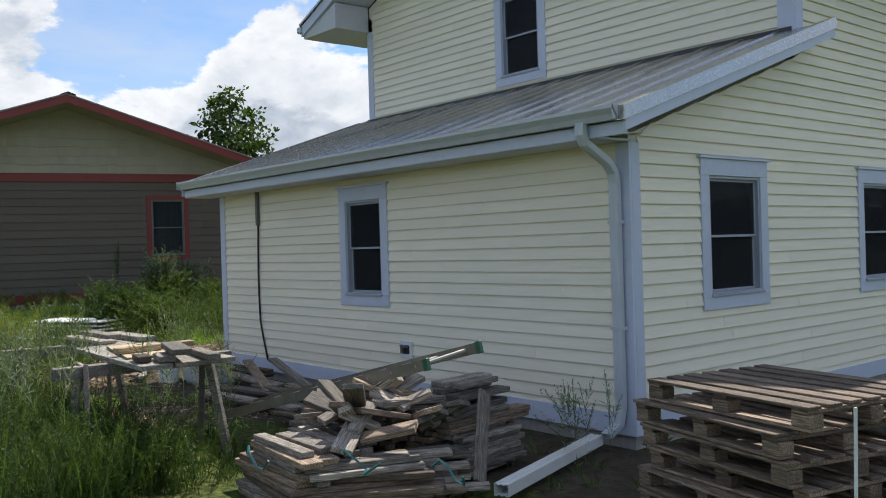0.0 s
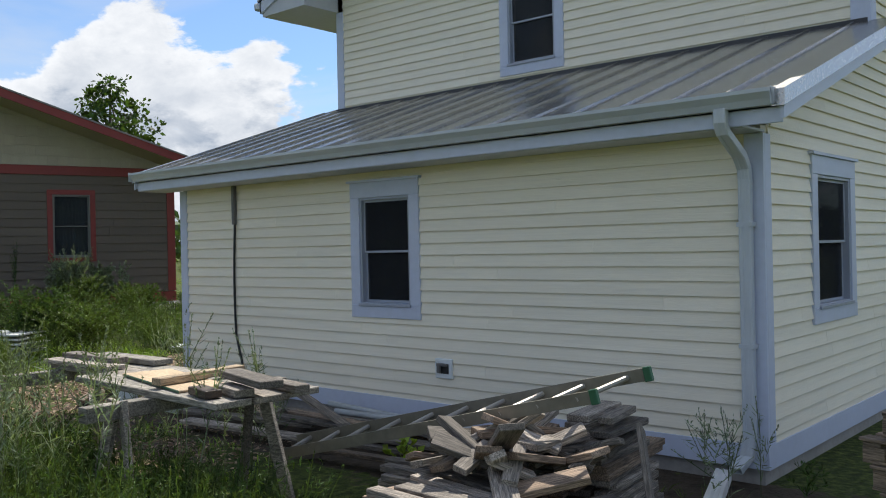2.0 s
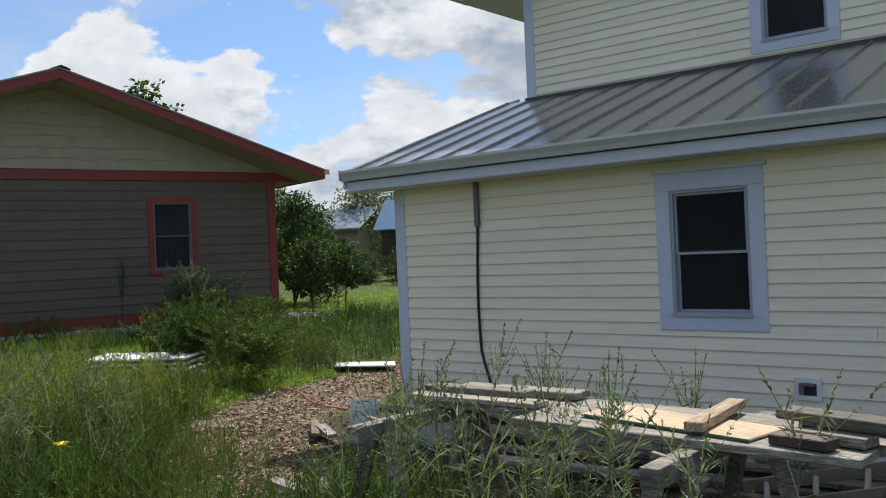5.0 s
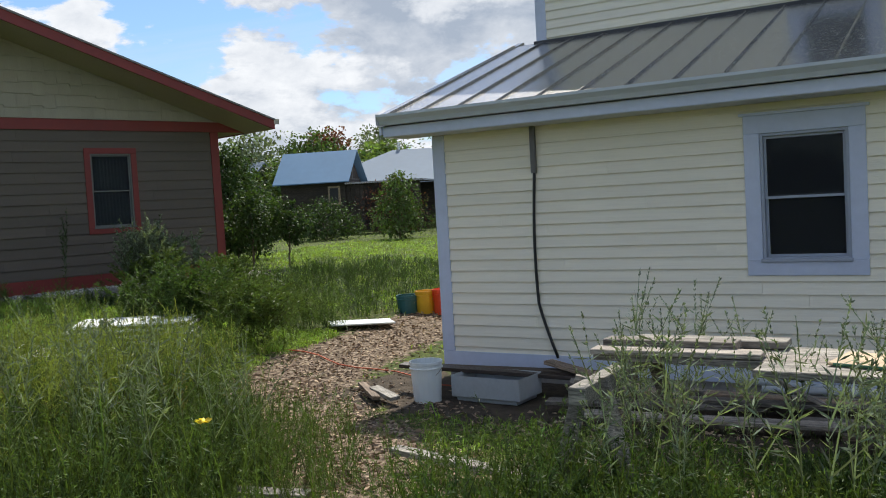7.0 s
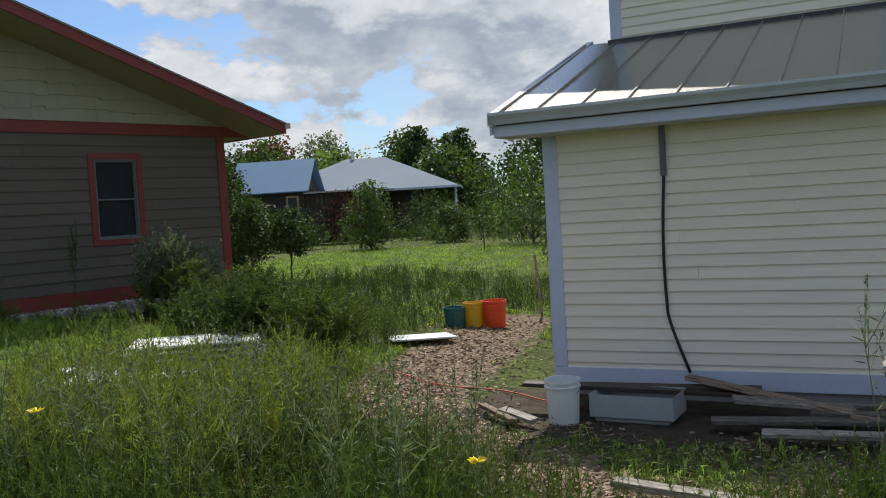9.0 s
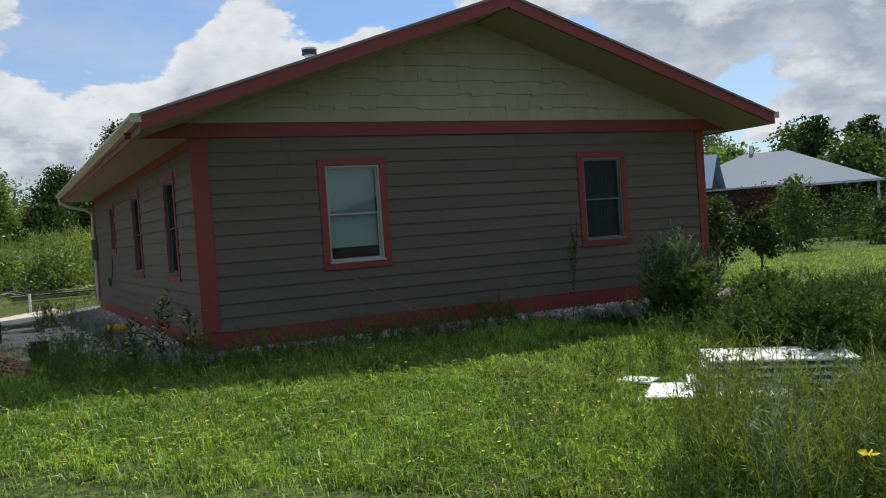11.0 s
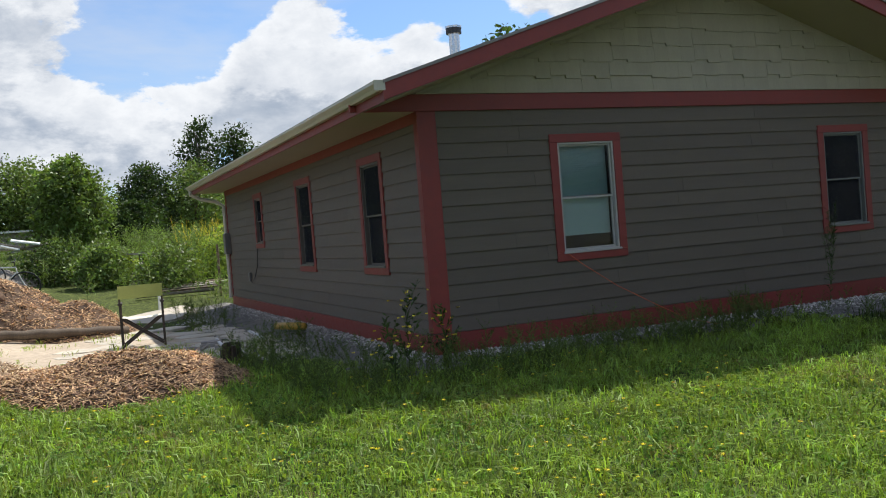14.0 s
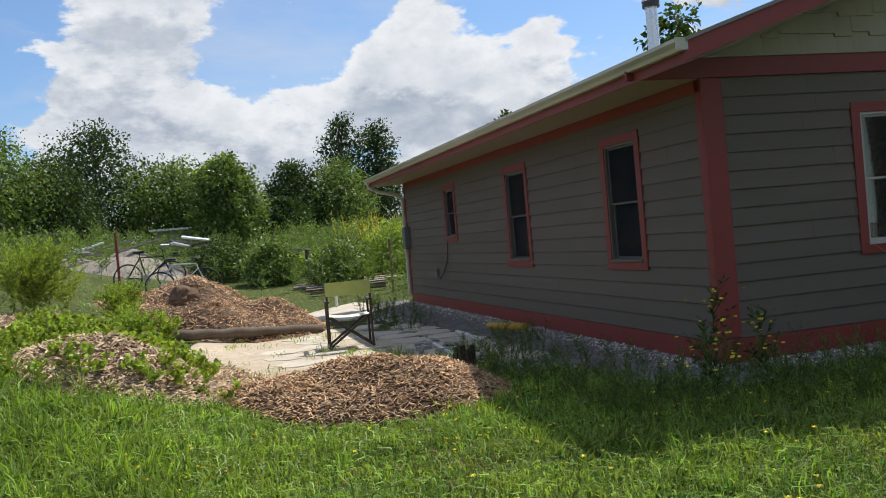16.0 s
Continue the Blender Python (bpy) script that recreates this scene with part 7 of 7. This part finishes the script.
    edge = in_patch(rng, 650, -19.5, -15.8, -11.0, -8.6, lambda x, y: not bare_here(x, y))
    scatter("bed_grass", [grass_tuft(rng, 16, 0.36, 0.010, 0.6) for _ in range(4)], edge, 0.5, 1.1, LEAF["grass"], "long grass at the garden edge", "grass", 17)


tall_weeds()


def plant(name, x, y, template, mat, label, category, size=1.0, z=None):
    v, f = template
    ob = bulk(name, v * size, f, mat, label, category)
    set_pose(ob, pose(x, y, ground_z(x, y) - 0.01 if z is None else z))
    return ob


def single_plants():
    rng = np.random.default_rng(23)
    plant("weed_plant", 0.0, -0.62, join(*[(v + (dx, dy, 0), f) for dx, dy in ((0, 0), (0.16, 0.1), (-0.2, 0.05), (0.05, -0.15)) for v, f in (seed_weed(rng, 0.62),)]), LEAF["sage"], "spindly grey-green weed at the house corner", "weed")
    plant("weed_plant", -0.05, -0.8, weed(rng, 0.62, 150, 0.05, 0.010, 12, 0.5), LEAF["sage"], "bushy grey-green weed beside the downspout", "weed")
    feet = np.stack((rng.uniform(-0.8, 2.9, 130), rng.uniform(-2.9, -0.5, 130)), 1)
    scatter("corner_grass", [grass_tuft(rng, 12, 0.22, 0.007, 0.6) for _ in range(3)], feet, 0.5, 1.3, LEAF["weed"], "sparse grass round the pallets", "grass", 38)
    plant("weed_plant", 2.55, -0.3, seed_weed(rng, 1.05), LEAF["mid"], "thin weed growing up through the pallets", "weed")
    plant("weed_plant", 0.35, -0.25, weed(rng, 0.3, 90, 0.08, 0.014, 8, 0.5), LEAF["mid"], "low weed at the foot of the corner", "weed")
    plant("weed_plant", -1.9, -1.7, weed(rng, 0.4, 60, 0.12, 0.05, 6, 0.4), LEAF["light"], "broad-leaved weed beside the ladder", "weed")
    # yellow-flowered plant at the corner of the brown house
    for k, (x, y, h) in enumerate(((-16.35, -4.35, 0.95), (-15.9, -4.75, 0.7), (-16.0, -4.1, 0.75))):
        p = thing("flowering_plant", pose(x, y, ground_z(x, y)), "leafy stalks with pale yellow flowers by the wall", "plant", "flowering plants at the corner")
        v, f = weed(rng, h, 150, 0.11, 0.022, 9, 0.25)
        bulk("foliage", v, f, LEAF["mid"], parent=p)
        n = 16
        s = rng.uniform(0.5, 1.02, n)
        at = np.stack((rng.normal(0, 0.12, n), rng.normal(0, 0.12, n), s * h), 1)
        v, f = join(*[leaf_quads(rng, np.repeat(q[None], 5, 0), np.array([(math.cos(a), math.sin(a), 0.5) for a in np.linspace(0, 5, 5)]), np.full(5, 0.022), np.full(5, 0.02)) for q in at])
        bulk("blossom", v, f, LEAF["yellow"], parent=p)
    for x, y, h in ((-8.3, -4.9, 0.72), (-6.05, -4.4, 0.58)):
        p = thing("yellow_flower", pose(x, y, ground_z(x, y)), "single bright yellow flower above the weeds", "flower", "yellow flowers in the weeds")
        v, f = weed(rng, h, 20, 0.09, 0.012, 2, 0.15)
        bulk("foliage", v, f, LEAF["mid"], parent=p)
        at = np.repeat(np.array([[0, 0, h]]), 11, 0)
        v, f = leaf_quads(rng, at, np.array([(math.cos(a), math.sin(a), 0.3) for a in np.linspace(0, 5.9, 11)]), np.full(11, 0.05), np.full(11, 0.028))
        bulk("blossom", v, f, LEAF["yellow"], parent=p)
    q = BROWN_POSE @ Vector((5.15, -0.75, 0))
    plant("slim_cypress", q.x, q.y, weed(rng, 1.5, 420, 0.10, 0.010, 12, 0.06), LEAF["dark"], "slim dark young evergreen by the gable wall", "shrub")
    plant("dry_clump", *(BROWN_POSE @ Vector((6.35, -0.7, 0))).xy, weed(rng, 0.3, 120, 0.08, 0.012, 8, 0.6), LEAF["straw"], "pale dry plant against the red skirt", "plant")
    for x, y, h, sp, m, lab in ((-14.2, 1.9, 1.45, 0.25, "sage", "tall grey-green sagebrush by the wall"), (-14.5, 2.7, 1.1, 0.35, "sage", "grey-green bush by the house"), (-13.6, 1.9, 0.95, 0.5, "weed", "broad feathery bush in the grass"), (-14.2, 2.3, 0.9, 0.5, "sage", "broad grey-green bush in the grass"), (-13.0, 2.6, 0.8, 0.5, "weed", "broad feathery bush in the grass"), (-10.6, -0.3, 1.1, 0.55, "mid", "wide green bush by the chip path"), (-10.0, 0.1, 0.95, 0.6, "weed", "wide green bush by the chip path"), (-11.2, 0.0, 0.9, 0.5, "mid", "wide green bush by the chip path"),
                                 (-24.1, -9.6, 1.45, 0.4, "light", "bright feathery bush in the garden"), (-24.3, -9.3, 1.3, 0.4, "light", "bright feathery bush in the garden"), (-25.4, -8.3, 0.75, 0.5, "light", "leafy garden plant with orange fruit"), (-22.0, -8.3, 0.7, 0.45, "light", "leafy green garden plant in straw")):
        v, f = join(*[(w + (rng.normal(0, 0.16), rng.normal(0, 0.16), 0), g) for w, g in [weed(rng, h * rng.uniform(0.8, 1.0), 900, 0.10, 0.016, 18, sp) for _ in range(6)]])
        plant("bush", x, y, (v, f), LEAF[m], lab, "bush")


single_plants()


def tree(x, y, height, width, mat, label, seed, leaf=0.2, leaves=2600, base=0.25, lobes=9, name="tree", slim=False, z=None):
    """Tapered trunk with limbs, and a crown of many separate leaves in uneven clumps."""
    rng = np.random.default_rng(seed)
    z0 = ground_z(x, y) if z is None else z
    t = thing(name, pose(x, y, z0), label, "shrub" if name == "shrub" else "tree")
    bm = bmesh.new()
    top = height * 0.86
    r0 = max(height * 0.016, 0.02)
    trunk = [Vector((rng.normal(0, 0.02) * height * k / 5, rng.normal(0, 0.02) * height * k / 5, top * k / 5 - (0.1 if k == 0 else 0))) for k in range(6)]
    tube(bm, trunk, [r0 * (1 - 0.16 * k) for k in range(6)], 7)
    centres = []
    for k in range(lobes):
        s = base + (1 - base) * (k + 0.5) / lobes
        a = k * 2.399 + rng.uniform(-0.4, 0.4)
        bell = math.sin(math.pi * min(0.18 + 0.78 * (s - base) / (1 - base), 1.0)) if not slim else 0.9 - 0.7 * (s - base)
        reach = width / 2 * bell * rng.uniform(0.45, 0.75)
        c = Vector((math.cos(a) * reach, math.sin(a) * reach, height * (s * 0.92 + 0.02)))
        centres.append((c, width * rng.uniform(0.17, 0.27) * (0.65 + 0.5 * bell)))
        root = trunk[0].lerp(trunk[5], max(min(s - 0.15, 0.95), 0.08))
        tube(bm, [root, root.lerp(c, 0.55) + Vector((0, 0, 0.04 * height)), c], [r0 * 0.5, r0 * 0.3, r0 * 0.1], 5)
    part("trunk", bm, BARK, t)
    share = np.array([r ** 2 for _, r in centres])
    share = share / share.sum()
    V, W, big = [], [], []
    for (c, r), s in zip(centres, share):
        n = int(leaves * s)
        big.append(np.where(np.arange(n) < 0.2 * n, 1.7, 1.0))
        d = rng.normal(0, 1, (n, 3))
        d /= np.linalg.norm(d, axis=1, keepdims=True)
        rad = r * np.where(big[-1] > 1, rng.uniform(0.1, 0.75, n), rng.uniform(0.25, 1.0, n) ** 0.5) * (1 + 0.35 * np.sin(d[:, 0] * 5 + d[:, 1] * 4) * np.cos(d[:, 2] * 5))
        V.append(np.array(c) + d * rad[:, None] * (1, 1, 0.85))
        W.append(d + rng.normal(0, 0.7, (n, 3)))
    V, W, big = np.concatenate(V), np.concatenate(W), np.concatenate(big)
    v, f = leaf_quads(rng, V, W, rng.uniform(0.6, 1.2, len(V)) * leaf * big, rng.uniform(0.4, 0.75, len(V)) * leaf * big, 0.15)
    bulk("crown", v, f, mat, parent=t)
    return t


def trees():
    # M carries shade in its leaf colour, Li carries sun.
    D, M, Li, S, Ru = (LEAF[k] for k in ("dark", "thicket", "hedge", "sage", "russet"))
    # beside the brown house
    tree(-16.9, 6.6, 1.75, 1.3, D, "small dark tree with bent stems", 1, 0.07, 2600, 0.35)
    tree(-16.2, 7.0, 1.5, 0.9, D, "small dark tree with a leaning stem", 6, 0.07, 1800, 0.4)
    tree(-19.0, 7.6, 2.9, 1.9, D, "feathery small tree beside the brown house", 2, 0.09, 6200, 0.15)
    tree(-20.2, 9.0, 2.8, 2.4, D, "dark small tree behind the brown house", 5, 0.09, 6200, 0.15)
    tree(-34.3, 13.3, 9.3, 4.8, LEAF["mid"], "poplar showing above the brown roof", 3, 0.24, 5200, 0.2, 14)
    tree(-56.0, 21.0, 9.2, 3.4, M, "slim tree behind the brown house", 4, 0.3, 1800, 0.2, slim=True)
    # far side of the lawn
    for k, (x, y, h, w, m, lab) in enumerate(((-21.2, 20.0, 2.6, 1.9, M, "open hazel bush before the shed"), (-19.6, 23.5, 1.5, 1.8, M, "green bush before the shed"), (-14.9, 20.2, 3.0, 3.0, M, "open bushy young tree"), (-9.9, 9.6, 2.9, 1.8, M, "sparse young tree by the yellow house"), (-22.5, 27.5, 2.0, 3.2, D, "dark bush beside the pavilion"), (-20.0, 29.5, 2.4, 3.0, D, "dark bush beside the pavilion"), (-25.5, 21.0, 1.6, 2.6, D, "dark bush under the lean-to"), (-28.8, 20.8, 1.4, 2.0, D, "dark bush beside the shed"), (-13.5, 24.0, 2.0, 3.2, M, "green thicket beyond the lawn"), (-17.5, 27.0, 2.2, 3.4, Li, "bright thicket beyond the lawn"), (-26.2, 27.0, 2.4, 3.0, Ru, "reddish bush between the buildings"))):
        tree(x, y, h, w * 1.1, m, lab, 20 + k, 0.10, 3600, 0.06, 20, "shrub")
    tree(-15.6, 17.6, 1.6, 1.1, M, "sparse young tree on the lawn", 32, 0.09, 420, 0.35, 7)
    spots = ((-62, 30, 7.5, 7, M), (-56, 36, 7.0, 7, M), (-50, 43, 7.5, 8, S), (-45, 46, 7.2, 6, Ru), (-43, 50, 7.8, 7, S), (-37, 52, 7.4, 7, M), (-33, 46.5, 7.2, 4, D), (-30.5, 48, 7.0, 4, D), (-33, 36, 5.0, 5, Li), (-28, 40, 5.0, 6, M), (-25, 50, 6.6, 8, D), (-19, 52, 6.3, 8, M), (-13, 55, 6.6, 8, D), (-48, 32, 6.5, 6, S), (-40, 38, 6.2, 7, M), (-68, 24, 7.5, 7, D))
    for k, (x, y, h, w, m) in enumerate(spots):
        tree(x, y, h, w, m, "leafy tree in the wood edge beyond the lawn", 50 + k, 0.27, 6000, 0.06, 14)
    # far edge of the garden
    far = ((-70.0, -5.4, 7.7, 6.0, D, "large dark round-crowned tree"), (-68.0, -1.2, 4.7, 6.0, M, "broad green tree at the field edge"), (-66.0, 1.0, 4.2, 5.0, M, "broad green tree at the field edge"), (-54.0, -0.7, 4.7, 3.2, M, "upright young tree in the field"), (-67.8, 6.4, 5.8, 4.0, D, "dark tree at the field edge"), (-67.0, 9.4, 6.4, 5.0, M, "dark tree at the field edge"), (-69.0, 16.0, 11.2, 4.6, D, "tall dark tree above the roof"), (-69.5, 19.0, 10.6, 4.6, D, "tall dark tree above the roof"), (-60.0, -11.5, 6.0, 6.0, M, "broad tree at the garden edge"), (-64.0, -17.0, 7.0, 7.0, D, "dark tree at the garden edge"), (-48.0, -13.5, 4.5, 4.5, M, "leafy tree at the garden edge"), (-62.0, 4.0, 2.6, 3.0, D, "dark low bush at the field edge"), (-63.0, -8.5, 4.5, 5.0, D, "dark tree at the field edge"))
    for k, (x, y, h, w, m, lab) in enumerate(far):
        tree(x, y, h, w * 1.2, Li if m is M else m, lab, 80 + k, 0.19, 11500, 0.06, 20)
    for k, (x, y, h, w, m) in enumerate(((-34.6, -1.6, 1.25, 2.2, Li), (-37.5, 1.4, 1.4, 3.2, LEAF["light"]), (-42.0, 4.5, 1.9, 4.0, Li), (-39.0, -4.0, 1.3, 2.2, M), (-32.6, 1.2, 1.0, 1.6, LEAF["light"]), (-45.0, 8.5, 2.2, 4.5, Li), (-36.6, -3.0, 1.3, 1.8, Li))):
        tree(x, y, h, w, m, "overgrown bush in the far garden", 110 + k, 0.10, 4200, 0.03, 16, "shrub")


trees()


def far_woods():
    """Unbroken woods all round the horizon; behind the camera added unseen, for reflections."""
    rng = np.random.default_rng(99)
    n = 26000
    a = rng.uniform(0, 2 * np.pi, n)
    r = rng.uniform(95, 125, n)
    top = 5.0 + 3.0 * np.sin(a * 9) * np.cos(a * 23) + 1.5 * np.sin(a * 57)
    x, y = -15 + r * np.cos(a), r * np.sin(a)
    z = rng.uniform(0, 1, n) ** 0.8 * top + np.array([ground_z(p, q) for p, q in zip(x, y)])
    v, f = leaf_quads(rng, np.stack((x, y, z), 1), rng.normal(0, 1, (n, 3)), rng.uniform(0.9, 2.0, n), rng.uniform(0.7, 1.5, n))
    bulk("far_woods", v, f, LEAF["dark"], "dark woods along the horizon", "woods", "stuff")


far_woods()


def chip_litter():
    """Loose chips over the path, too many to count."""
    rng = np.random.default_rng(41)
    n = 9000
    line = [Vector(p) for p in CHIP_PATH]
    at = []
    while len(at) < n:
        k = rng.integers(0, len(line) - 1)
        p = line[k].lerp(line[k + 1], rng.uniform(0, 1)) + Vector(rng.normal(0, 0.5, 2))
        if clear_of_houses(p.x, p.y):
            at.append((p.x, p.y))
    at += [tuple(q) for q in in_patch(rng, 4200, -8.2, -3.6, -4.9, -1.0, lambda x, y: noise.noise((x * 1.4, y * 1.4, 3.0)) > rng.uniform(-0.5, 0.3))]
    n = len(at)
    base = on_ground(at, -0.008)
    way = rng.normal(0, 1, (n, 3)) * (1, 1, 0.22)
    v, f = leaf_quads(rng, base, way, rng.uniform(0.03, 0.08, n), rng.uniform(0.012, 0.03, n))
    bulk("wood_chips", v, f, CHIPS, "loose pale wood chips on the path", "wood chips", "stuff")


chip_litter()
